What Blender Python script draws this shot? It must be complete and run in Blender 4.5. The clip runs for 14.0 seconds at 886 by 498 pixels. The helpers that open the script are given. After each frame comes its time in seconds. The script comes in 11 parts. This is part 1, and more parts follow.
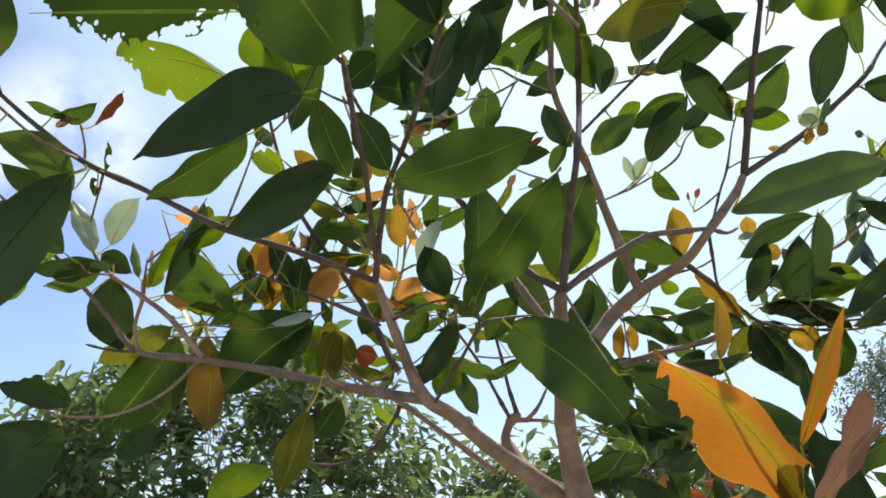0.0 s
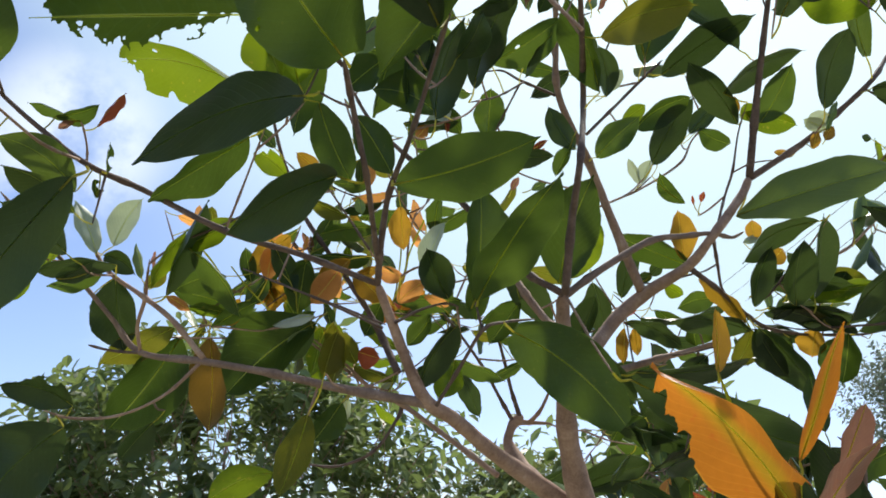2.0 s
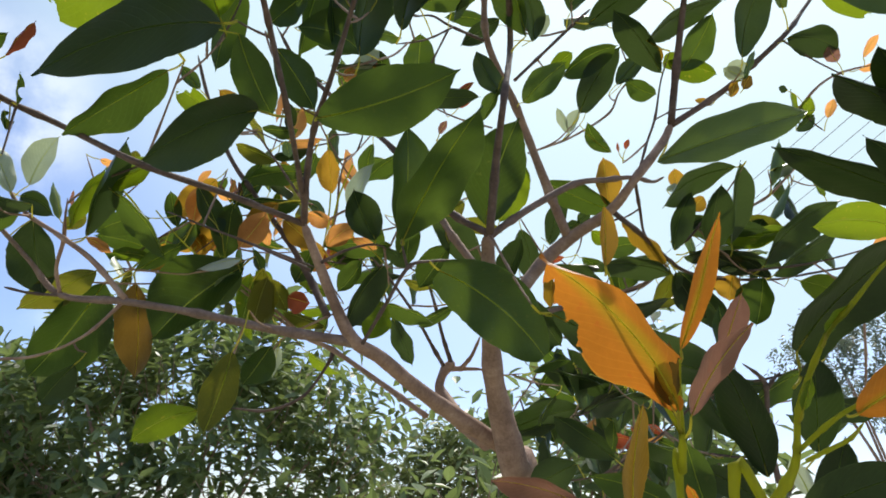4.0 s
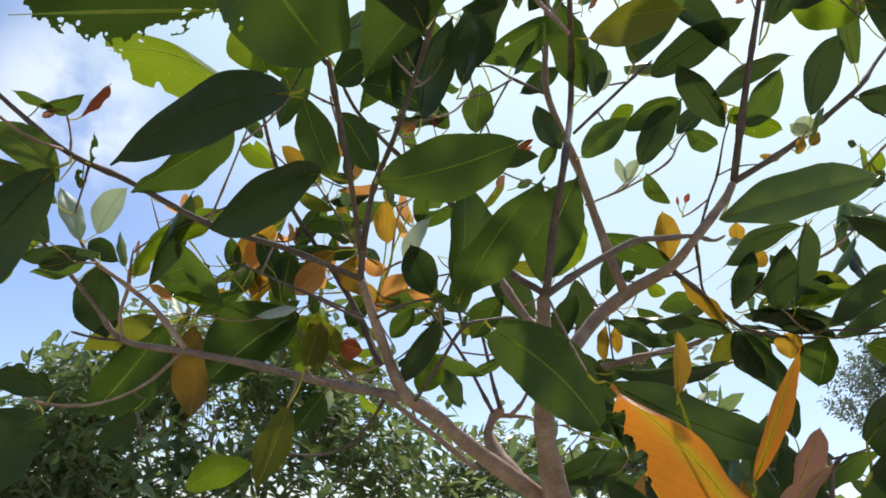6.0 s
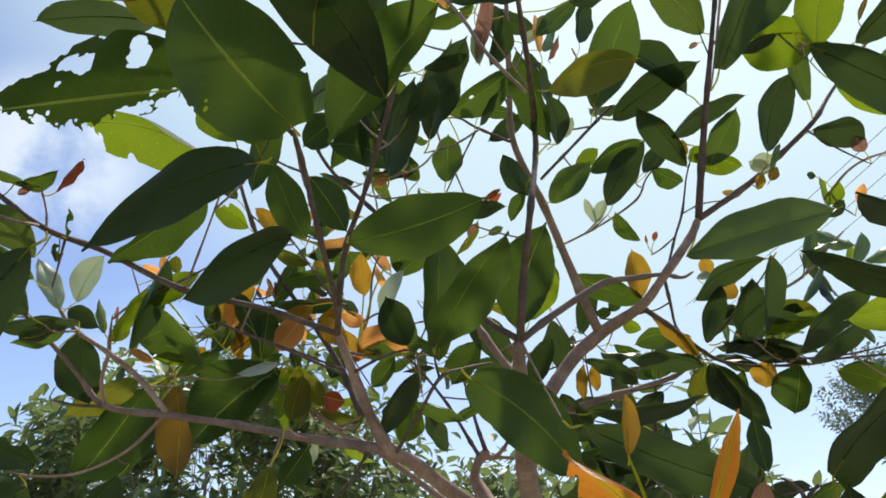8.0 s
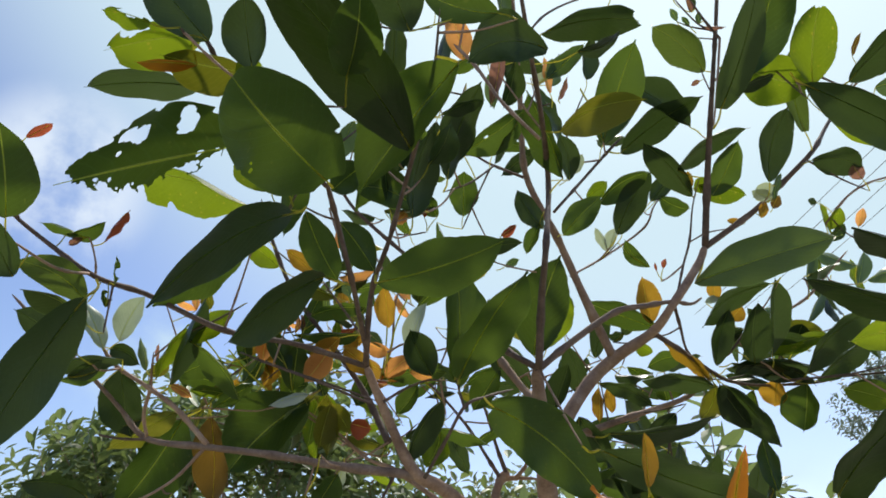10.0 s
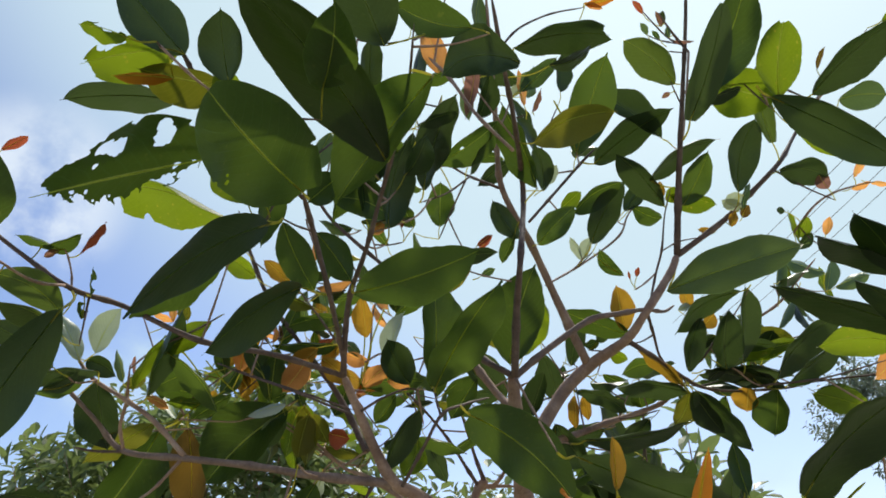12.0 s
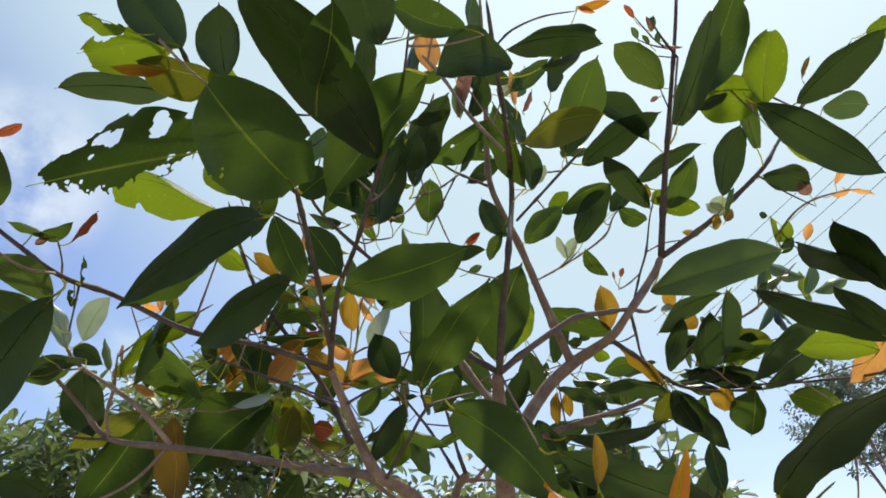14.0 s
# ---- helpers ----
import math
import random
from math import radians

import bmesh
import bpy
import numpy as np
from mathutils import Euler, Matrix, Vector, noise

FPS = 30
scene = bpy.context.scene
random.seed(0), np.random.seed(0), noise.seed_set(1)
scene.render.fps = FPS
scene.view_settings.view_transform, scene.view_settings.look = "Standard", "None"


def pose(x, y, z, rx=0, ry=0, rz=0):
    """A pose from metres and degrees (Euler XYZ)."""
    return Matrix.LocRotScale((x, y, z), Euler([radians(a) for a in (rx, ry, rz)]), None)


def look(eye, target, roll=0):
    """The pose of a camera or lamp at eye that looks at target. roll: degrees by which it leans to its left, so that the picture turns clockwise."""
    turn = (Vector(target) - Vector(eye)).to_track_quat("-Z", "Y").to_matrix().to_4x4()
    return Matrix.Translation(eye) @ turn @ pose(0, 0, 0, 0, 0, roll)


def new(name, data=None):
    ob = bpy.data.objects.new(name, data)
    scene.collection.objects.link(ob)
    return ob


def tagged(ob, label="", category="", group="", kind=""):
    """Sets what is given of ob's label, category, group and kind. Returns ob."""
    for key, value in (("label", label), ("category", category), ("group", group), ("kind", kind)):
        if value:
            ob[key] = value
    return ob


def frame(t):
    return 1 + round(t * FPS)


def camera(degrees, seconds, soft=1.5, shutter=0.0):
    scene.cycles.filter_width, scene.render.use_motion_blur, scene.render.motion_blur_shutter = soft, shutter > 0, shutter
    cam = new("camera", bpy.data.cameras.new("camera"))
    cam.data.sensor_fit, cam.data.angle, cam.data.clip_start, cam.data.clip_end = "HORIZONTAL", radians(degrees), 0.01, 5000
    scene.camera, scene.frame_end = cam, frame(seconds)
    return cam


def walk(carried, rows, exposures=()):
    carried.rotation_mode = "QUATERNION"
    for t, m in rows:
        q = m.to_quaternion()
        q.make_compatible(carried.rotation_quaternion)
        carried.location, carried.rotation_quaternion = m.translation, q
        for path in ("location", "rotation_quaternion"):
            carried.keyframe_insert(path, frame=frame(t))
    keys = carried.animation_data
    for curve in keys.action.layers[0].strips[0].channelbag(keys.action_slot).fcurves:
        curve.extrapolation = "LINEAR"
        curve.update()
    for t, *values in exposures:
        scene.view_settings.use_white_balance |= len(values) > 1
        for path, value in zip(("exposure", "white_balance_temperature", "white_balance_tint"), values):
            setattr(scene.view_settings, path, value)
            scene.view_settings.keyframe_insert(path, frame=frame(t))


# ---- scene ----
cam = camera(62.0, 14.0, soft=1.75)
PATH = [
    (0, (0.059, 0.09, 1.542), (-0.008, 1.922, 2.341), 1.7),
    (0.5, (0.058, 0.091, 1.543), (-0.023, 1.926, 2.335), 2.4),
    (1, (0.066, 0.097, 1.541), (0.005, 1.934, 2.327), 2.2),
    (1.5, (0.069, 0.091, 1.542), (-0.005, 1.926, 2.334), 1.3),
    (2, (0.063, 0.09, 1.548), (-0.022, 1.924, 2.34), 2.3),
    (2.5, (0.057, 0.086, 1.542), (-0.038, 1.923, 2.328), 2.3),
    (3, (0.072, 0.098, 1.52), (0.092, 1.956, 2.26), 1.2),
    (3.2, (0.093, 0.093, 1.513), (0.183, 1.96, 2.224), -0.0),
    (5.5, (0.063, 0.104, 1.545), (0.004, 1.95, 2.311), 3.1),
    (6, (0.073, 0.081, 1.56), (0.006, 1.935, 2.308), 3.6),
    (6.5, (0.085, 0.057, 1.576), (0.04, 1.887, 2.381), 1.3),
    (7, (0.086, 0.045, 1.577), (0.017, 1.867, 2.4), 1.5),
    (7.5, (0.1, 0.058, 1.57), (0.095, 1.878, 2.397), -0.4),
    (8, (0.088, 0.058, 1.573), (0.05, 1.88, 2.397), 0.5),
    (8.5, (0.088, 0.044, 1.581), (0.038, 1.852, 2.434), -0.2),
    (8.7, (0.075, 0.042, 1.578), (0.022, 1.845, 2.441), -0.6),
    (10.8, (0.075, -0.003, 1.574), (0.011, 1.813, 2.41), -0.3),
    (11, (0.075, 0.001, 1.57), (-0.001, 1.823, 2.391), 0.1),
    (11.5, (0.078, 0.007, 1.571), (0.075, 1.805, 2.446), -1.2),
    (12, (0.079, 0.002, 1.572), (0.078, 1.798, 2.452), -1.6),
    (12.5, (0.082, 0.003, 1.57), (0.086, 1.804, 2.439), -2.6),
    (13, (0.084, 0.006, 1.567), (0.1, 1.815, 2.421), -2.1),
    (13.5, (0.08, 0.004, 1.567), (0.094, 1.812, 2.422), -1.7),
    (14, (0.075, -0.008, 1.57), (0.115, 1.795, 2.435), -0.8),
]
walk(cam, [(t, look(eye, target, roll)) for t, eye, target, roll in PATH],
     exposures=((0, 0.20), (3, 0.14), (5.5, 0.09), (8.5, -0.02), (14, -0.10)))

# ---- light ----
SUN_ELEVATION, SUN_AZIMUTH = 58.0, 24.0   # azimuth from +y towards +x
sun_way = Vector((math.sin(radians(SUN_AZIMUTH)) * math.cos(radians(SUN_ELEVATION)),
                  math.cos(radians(SUN_AZIMUTH)) * math.cos(radians(SUN_ELEVATION)),
                  math.sin(radians(SUN_ELEVATION))))
CLOUD_WAY = (-0.485, 0.746, 0.456)
world = bpy.data.worlds.new("sky")
scene.world = world
world.use_nodes = True
wt = world.node_tree
wt.nodes.clear()


def wnode(kind, **values):
    n = wt.nodes.new(kind)
    for key, value in values.items():
        n.inputs[key].default_value = value
    return n


w_out = wnode("ShaderNodeOutputWorld")
w_bg = wnode("ShaderNodeBackground", Strength=0.138)
w_sky = wnode("ShaderNodeTexSky")
w_sky.sky_type, w_sky.sun_disc = "NISHITA", False
w_sky.sun_elevation, w_sky.sun_rotation = radians(SUN_ELEVATION), radians(SUN_AZIMUTH)
w_sky.air_density, w_sky.dust_density, w_sky.ozone_density = 1.0, 1.2, 1.5
# thin haze round the sun and loose clouds over the whole sky
w_co = wnode("ShaderNodeTexCoord")
w_dot = wnode("ShaderNodeVectorMath")
w_dot.operation = "DOT_PRODUCT"
w_dot.inputs[1].default_value = sun_way
w_haze = wnode("ShaderNodeMapRange")
w_haze.interpolation_type = "SMOOTHSTEP"
w_haze.inputs["From Min"].default_value, w_haze.inputs["From Max"].default_value = 0.60, 0.82
w_haze.inputs["To Min"].default_value, w_haze.inputs["To Max"].default_value = 0.0, 0.92
w_map = wnode("ShaderNodeMapping")
w_map.inputs["Scale"].default_value = (3.2, 3.2, 5.0)
w_map.inputs["Location"].default_value = (1.3, 0.4, 0.2)
w_noise = wnode("ShaderNodeTexNoise", Scale=1.0, Detail=6.0, Roughness=0.55)
w_cloud = wnode("ShaderNodeMapRange")
w_cloud.interpolation_type = "SMOOTHSTEP"
w_cloud.inputs["From Min"].default_value, w_cloud.inputs["From Max"].default_value = 0.58, 0.80
w_cloud.inputs["To Max"].default_value = 0.8
w_add = wnode("ShaderNodeMath")
w_add.operation = "MAXIMUM"
w_puff = wnode("ShaderNodeVectorMath")
w_puff.operation = "DOT_PRODUCT"
w_puff.inputs[1].default_value = CLOUD_WAY
w_near = wnode("ShaderNodeMapRange")
w_near.interpolation_type = "SMOOTHSTEP"
w_near.inputs["From Min"].default_value, w_near.inputs["From Max"].default_value = 0.9915, 0.9995
w_wisp = wnode("ShaderNodeTexNoise", Scale=9.0, Detail=5.0, Roughness=0.6)
w_edge = wnode("ShaderNodeMapRange")
w_edge.interpolation_type = "SMOOTHSTEP"
w_edge.inputs["From Min"].default_value, w_edge.inputs["From Max"].default_value = 0.30, 0.60
w_edge.inputs["To Max"].default_value = 0.85
w_both = wnode("ShaderNodeMath")
w_both.operation = "MULTIPLY"
w_heap = wnode("ShaderNodeMixRGB", Color2=(6.4, 7.1, 7.8, 1))
w_tint = wnode("ShaderNodeMapRange")
w_tint.interpolation_type = "SMOOTHSTEP"
w_tint.inputs["From Min"].default_value, w_tint.inputs["From Max"].default_value = 0.83, 0.96
w_white = wnode("ShaderNodeMixRGB", Color1=(5.1, 6.45, 7.0, 1), Color2=(6.4, 7.7, 8.0, 1))
w_mix = wnode("ShaderNodeMixRGB")
wl = wt.links.new
wl(w_co.outputs["Generated"], w_dot.inputs[0])
wl(w_co.outputs["Generated"], w_map.inputs["Vector"])
wl(w_map.outputs[0], w_noise.inputs["Vector"])
wl(w_noise.outputs["Fac"], w_cloud.inputs["Value"])
wl(w_dot.outputs["Value"], w_haze.inputs["Value"])
wl(w_cloud.outputs[0], w_add.inputs[0])
wl(w_haze.outputs[0], w_add.inputs[1])
wl(w_co.outputs["Generated"], w_puff.inputs[0])
wl(w_co.outputs["Generated"], w_wisp.inputs["Vector"])
wl(w_puff.outputs["Value"], w_near.inputs["Value"])
wl(w_wisp.outputs["Fac"], w_edge.inputs["Value"])
wl(w_near.outputs[0], w_both.inputs[0])
wl(w_edge.outputs[0], w_both.inputs[1])
wl(w_add.outputs[0], w_mix.inputs["Fac"])
w_clear = wnode("ShaderNodeMixRGB", Fac=1.0, Color2=(1.04, 1.07, 1.22, 1))
w_clear.blend_type = "MULTIPLY"
wl(w_sky.outputs[0], w_clear.inputs["Color1"])
wl(w_clear.outputs[0], w_mix.inputs["Color1"])
wl(w_dot.outputs["Value"], w_tint.inputs["Value"])
wl(w_tint.outputs[0], w_white.inputs["Fac"])
wl(w_white.outputs[0], w_mix.inputs["Color2"])
wl(w_both.outputs[0], w_heap.inputs["Fac"])
wl(w_mix.outputs[0], w_heap.inputs["Color1"])
wl(w_heap.outputs[0], w_bg.inputs["Color"])
wl(w_bg.outputs[0], w_out.inputs["Surface"])

sun_data = bpy.data.lights.new("sun", "SUN")
sun_data.energy, sun_data.angle, sun_data.color = 4.2, radians(6.0), (1.0, 0.95, 0.86)
sun = new("sun", sun_data)
sun.matrix_world = look(sun_way * 30, (0, 0, 0))


# ---- materials ----
def material(name, rough=0.6):
    m = bpy.data.materials.new(name)
    m.use_nodes = True
    return m, m.node_tree, m.node_tree.nodes["Principled BSDF"]


def ramp(nt, fac, stops):
    n = nt.nodes.new("ShaderNodeValToRGB")
    while len(n.color_ramp.elements) < len(stops):
        n.color_ramp.elements.new(0.5)
    for e, (at, c) in zip(n.color_ramp.elements, stops):
        e.position, e.color = at, (*c, 1)
    nt.links.new(fac, n.inputs["Fac"])
    return n.outputs["Color"]


def texture(nt, kind, vector, **values):
    n = nt.nodes.new(kind)
    for key, value in values.items():
        n.inputs[key].default_value = value
    if vector is not None:
        nt.links.new(vector, n.inputs["Vector"])
    return n


def mixed(nt, fac, a, b, blend="MIX"):
    n = nt.nodes.new("ShaderNodeMixRGB")
    n.blend_type = blend
    for socket, v in ((n.inputs["Fac"], fac), (n.inputs["Color1"], a), (n.inputs["Color2"], b)):
        if isinstance(v, (int, float)):
            socket.default_value = v
        elif isinstance(v, tuple):
            socket.default_value = (*v, 1)
        else:
            nt.links.new(v, socket)
    return n.outputs["Color"]


def math_node(nt, op, a, b=None, c=None):
    n = nt.nodes.new("ShaderNodeMath")
    n.operation = op
    for i, v in enumerate((a, b, c)):
        if v is None:
            continue
        if isinstance(v, (int, float)):
            n.inputs[i].default_value = v
        else:
            nt.links.new(v, n.inputs[i])
    return n.outputs[0]


def leaf_material(name, dark, light, spot, through_colour, gloss=0.36, glow=0.42, spots=0.3, heart=None, rib=(0.42, 0.47, 0.10), veins=0.22):
    """A leaf blade: midrib and side veins along the UV, soft blotches, specks, and light that passes through it."""
    m, nt, bsdf = material(name)
    uv = nt.nodes.new("ShaderNodeUVMap").outputs[0]
    co = nt.nodes.new("ShaderNodeTexCoord").outputs["Object"]
    info = nt.nodes.new("ShaderNodeObjectInfo")
    sep = nt.nodes.new("ShaderNodeSeparateXYZ")
    nt.links.new(uv, sep.inputs[0])
    across = math_node(nt, "ABSOLUTE", math_node(nt, "SUBTRACT", sep.outputs["Y"], 0.5))

    def band(value, low, high, most, end=0.0):
        n = nt.nodes.new("ShaderNodeMapRange")
        n.interpolation_type = "SMOOTHSTEP"
        n.inputs["From Min"].default_value, n.inputs["From Max"].default_value = low, high
        n.inputs["To Min"].default_value, n.inputs["To Max"].default_value = most, end
        nt.links.new(value, n.inputs["Value"])
        return n.outputs[0]

    # side veins leave the midrib steeply and curve forward to the margin
    wob = texture(nt, "ShaderNodeTexNoise", co, Scale=55.0, Detail=2.0)
    curve = math_node(nt, "MULTIPLY", math_node(nt, "MULTIPLY", across, across), -9.0)
    phase = math_node(nt, "ADD", math_node(nt, "MULTIPLY", sep.outputs["X"], 13.0),
                      math_node(nt, "ADD", math_node(nt, "ADD", math_node(nt, "MULTIPLY", across, -4.0), curve), math_node(nt, "MULTIPLY", wob.outputs["Fac"], 0.5)))
    vein = band(math_node(nt, "PINGPONG", phase, 0.5), 0.0, 0.13, 1.0)
    big = texture(nt, "ShaderNodeTexNoise", co, Scale=16.0, Detail=3.0, Roughness=0.5)
    fine = texture(nt, "ShaderNodeTexNoise", co, Scale=320.0, Detail=3.0)
    fac = math_node(nt, "ADD", math_node(nt, "MULTIPLY", big.outputs["Fac"], 0.7), math_node(nt, "SUBTRACT", math_node(nt, "MULTIPLY", info.outputs["Random"], 0.7), 0.15))
    fac = math_node(nt, "ADD", fac, math_node(nt, "MULTIPLY", math_node(nt, "SUBTRACT", fine.outputs["Fac"], 0.5), 0.35))
    col = ramp(nt, fac, ((0.2, dark), (0.85, light)))
    cells = texture(nt, "ShaderNodeTexNoise", co, Scale=170.0, Detail=2.0)
    speck = band(cells.outputs["Fac"], 0.66, 0.74, 0.0, spots)
    col = mixed(nt, speck, col, spot)
    col = mixed(nt, math_node(nt, "MULTIPLY", vein, veins), col, light)
    if heart:
        warm = math_node(nt, "ADD", across, math_node(nt, "MULTIPLY", math_node(nt, "SUBTRACT", big.outputs["Fac"], 0.5), 0.35))
        col = mixed(nt, band(warm, 0.0, 0.19, 0.8), col, heart)
    # the thin, paler margin of the blade, and the midrib with its pale flanks
    rim = band(across, 0.474, 0.497, 0.0, 0.55)
    nerve = band(across, 0.005, 0.018, 0.6)
    pale = tuple(min(0.9, 1.8 * v) for v in light)
    col = mixed(nt, rim, col, pale)
    col = mixed(nt, nerve, col, rib)
    nt.links.new(col, bsdf.inputs["Base Color"])
    nt.links.new(math_node(nt, "ADD", math_node(nt, "MULTIPLY", fine.outputs["Fac"], 0.12), gloss - 0.06), bsdf.inputs["Roughness"])
    bsdf.inputs["Specular IOR Level"].default_value = 0.33
    bump = nt.nodes.new("ShaderNodeBump")
    bump.inputs["Strength"].default_value, bump.inputs["Distance"].default_value = 0.30, 0.0008
    height = math_node(nt, "ADD", math_node(nt, "MULTIPLY", vein, 0.35), math_node(nt, "ADD", math_node(nt, "MULTIPLY", big.outputs["Fac"], 1.0), math_node(nt, "MULTIPLY", wob.outputs["Fac"], 0.9)))
    nt.links.new(height, bump.inputs["Height"])
    nt.links.new(bump.outputs[0], bsdf.inputs["Normal"])
    glowing = nt.nodes.new("ShaderNodeBsdfTranslucent")
    tone = mixed(nt, 0.35 if heart else 0.75, col, through_colour)
    tone = mixed(nt, 1.0, tone, ramp(nt, fac, ((0.2, (0.68, 0.72, 0.66)), (0.85, (1.0, 1.0, 1.0)))), "MULTIPLY")
    tone = mixed(nt, math_node(nt, "MULTIPLY", vein, veins), tone, pale)
    tone = mixed(nt, nerve, tone, rib)
    nt.links.new(mixed(nt, speck, tone, spot), glowing.inputs["Color"])
    both = nt.nodes.new("ShaderNodeMixShader")
    both.inputs["Fac"].default_value = glow
    nt.links.new(bsdf.outputs[0], both.inputs[1])
    nt.links.new(glowing.outputs[0], both.inputs[2])
    nt.links.new(both.outputs[0], nt.nodes["Material Output"].inputs["Surface"])
    return m


LEAF = {
    "green": leaf_material("leaf_green", (0.028, 0.054, 0.014), (0.058, 0.102, 0.024), (0.15, 0.17, 0.03), (0.120, 0.176, 0.012), glow=0.42),
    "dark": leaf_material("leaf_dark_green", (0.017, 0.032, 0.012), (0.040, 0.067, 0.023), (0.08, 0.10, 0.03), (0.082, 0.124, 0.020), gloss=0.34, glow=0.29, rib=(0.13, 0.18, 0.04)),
    # green leaf copy with the shade of overhanging leaves put into its colour
    "deep": leaf_material("leaf_shaded_green", (0.010, 0.024, 0.007), (0.026, 0.048, 0.012), (0.05, 0.07, 0.02), (0.035, 0.055, 0.004), gloss=0.32, glow=0.22, rib=(0.09, 0.13, 0.04)),
    "lime": leaf_material("leaf_yellow_green", (0.06, 0.115, 0.010), (0.14, 0.20, 0.015), (0.40, 0.34, 0.04), (0.29, 0.37, 0.008), glow=0.46, spots=0.6),
    "olive": leaf_material("leaf_olive", (0.06, 0.075, 0.012), (0.13, 0.13, 0.025), (0.25, 0.18, 0.03), (0.27, 0.25, 0.012)),
    "pale": leaf_material("leaf_pale_green", (0.11, 0.17, 0.065), (0.22, 0.30, 0.14), (0.17, 0.22, 0.08), (0.13, 0.20, 0.03), gloss=0.40, glow=0.28),
    "orange": leaf_material("leaf_orange", (0.54, 0.150, 0.018), (0.68, 0.225, 0.026), (0.58, 0.12, 0.02), (0.76, 0.28, 0.022), glow=0.72, heart=(0.46, 0.36, 0.016), rib=(0.50, 0.42, 0.04), veins=0.12),
    "coral": leaf_material("leaf_coral", (0.55, 0.19, 0.07), (0.70, 0.32, 0.11), (0.50, 0.12, 0.06), (0.95, 0.42, 0.10), glow=0.60, rib=(0.8, 0.5, 0.15), veins=0.12),
    # sky reflected by the leaf tops is put into this silvery base colour
    "sky_silver": leaf_material("leaf_painted_sky", (0.46, 0.50, 0.38), (0.62, 0.66, 0.54), (0.4, 0.46, 0.3), (0.42, 0.50, 0.22), gloss=0.36, glow=0.32),
    # paler copy of green: the sheen of reflected sky is in its colour
    "sheen": leaf_material("leaf_painted_sheen", (0.085, 0.120, 0.035), (0.14, 0.185, 0.060), (0.16, 0.20, 0.06), (0.15, 0.21, 0.01), gloss=0.42, glow=0.32, rib=(0.34, 0.40, 0.14)),
    "amber": leaf_material("leaf_amber", (0.24, 0.12, 0.020), (0.38, 0.20, 0.03), (0.16, 0.14, 0.02), (0.55, 0.30, 0.02), glow=0.48, rib=(0.5, 0.4, 0.1)),
    "brown": leaf_material("leaf_browning", (0.085, 0.048, 0.012), (0.15, 0.085, 0.02), (0.06, 0.06, 0.015), (0.21, 0.115, 0.012), glow=0.42, rib=(0.35, 0.25, 0.06)),
    "red": leaf_material("leaf_red", (0.22, 0.04, 0.02), (0.36, 0.09, 0.035), (0.18, 0.03, 0.02), (0.50, 0.10, 0.04), glow=0.45),
    "bronze": leaf_material("leaf_bronze", (0.17, 0.075, 0.055), (0.28, 0.14, 0.105), (0.4, 0.14, 0.06), (0.45, 0.20, 0.12), glow=0.40, rib=(0.5, 0.3, 0.2)),
}


def rib_material(name, a, b):
    m, nt, bsdf = material(name)
    co = nt.nodes.new("ShaderNodeTexCoord").outputs["Object"]
    n = texture(nt, "ShaderNodeTexNoise", co, Scale=90.0, Detail=3.0)
    nt.links.new(ramp(nt, n.outputs["Fac"], ((0.3, a), (0.7, b))), bsdf.inputs["Base Color"])
    bsdf.inputs["Roughness"].default_value = 0.5
    glowing = nt.nodes.new("ShaderNodeBsdfTranslucent")
    glowing.inputs["Color"].default_value = (*[min(0.9, 1.8 * v) for v in b], 1)
    both = nt.nodes.new("ShaderNodeMixShader")
    both.inputs["Fac"].default_value = 0.8
    nt.links.new(bsdf.outputs[0], both.inputs[1])
    nt.links.new(glowing.outputs[0], both.inputs[2])
    nt.links.new(both.outputs[0], nt.nodes["Material Output"].inputs["Surface"])
    return m


RIB = {
    "green": rib_material("midrib_green", (0.26, 0.31, 0.05), (0.42, 0.45, 0.10)),
    "warm": rib_material("midrib_warm", (0.60, 0.42, 0.06), (0.75, 0.55, 0.12)),
    "dark": rib_material("midrib_dark_green", (0.09, 0.13, 0.03), (0.17, 0.22, 0.06)),
    "stalk": rib_material("leaf_stalk", (0.22, 0.22, 0.05), (0.40, 0.37, 0.10)),
    "shoot": rib_material("shoot_green", (0.16, 0.20, 0.03), (0.30, 0.30, 0.05)),
}


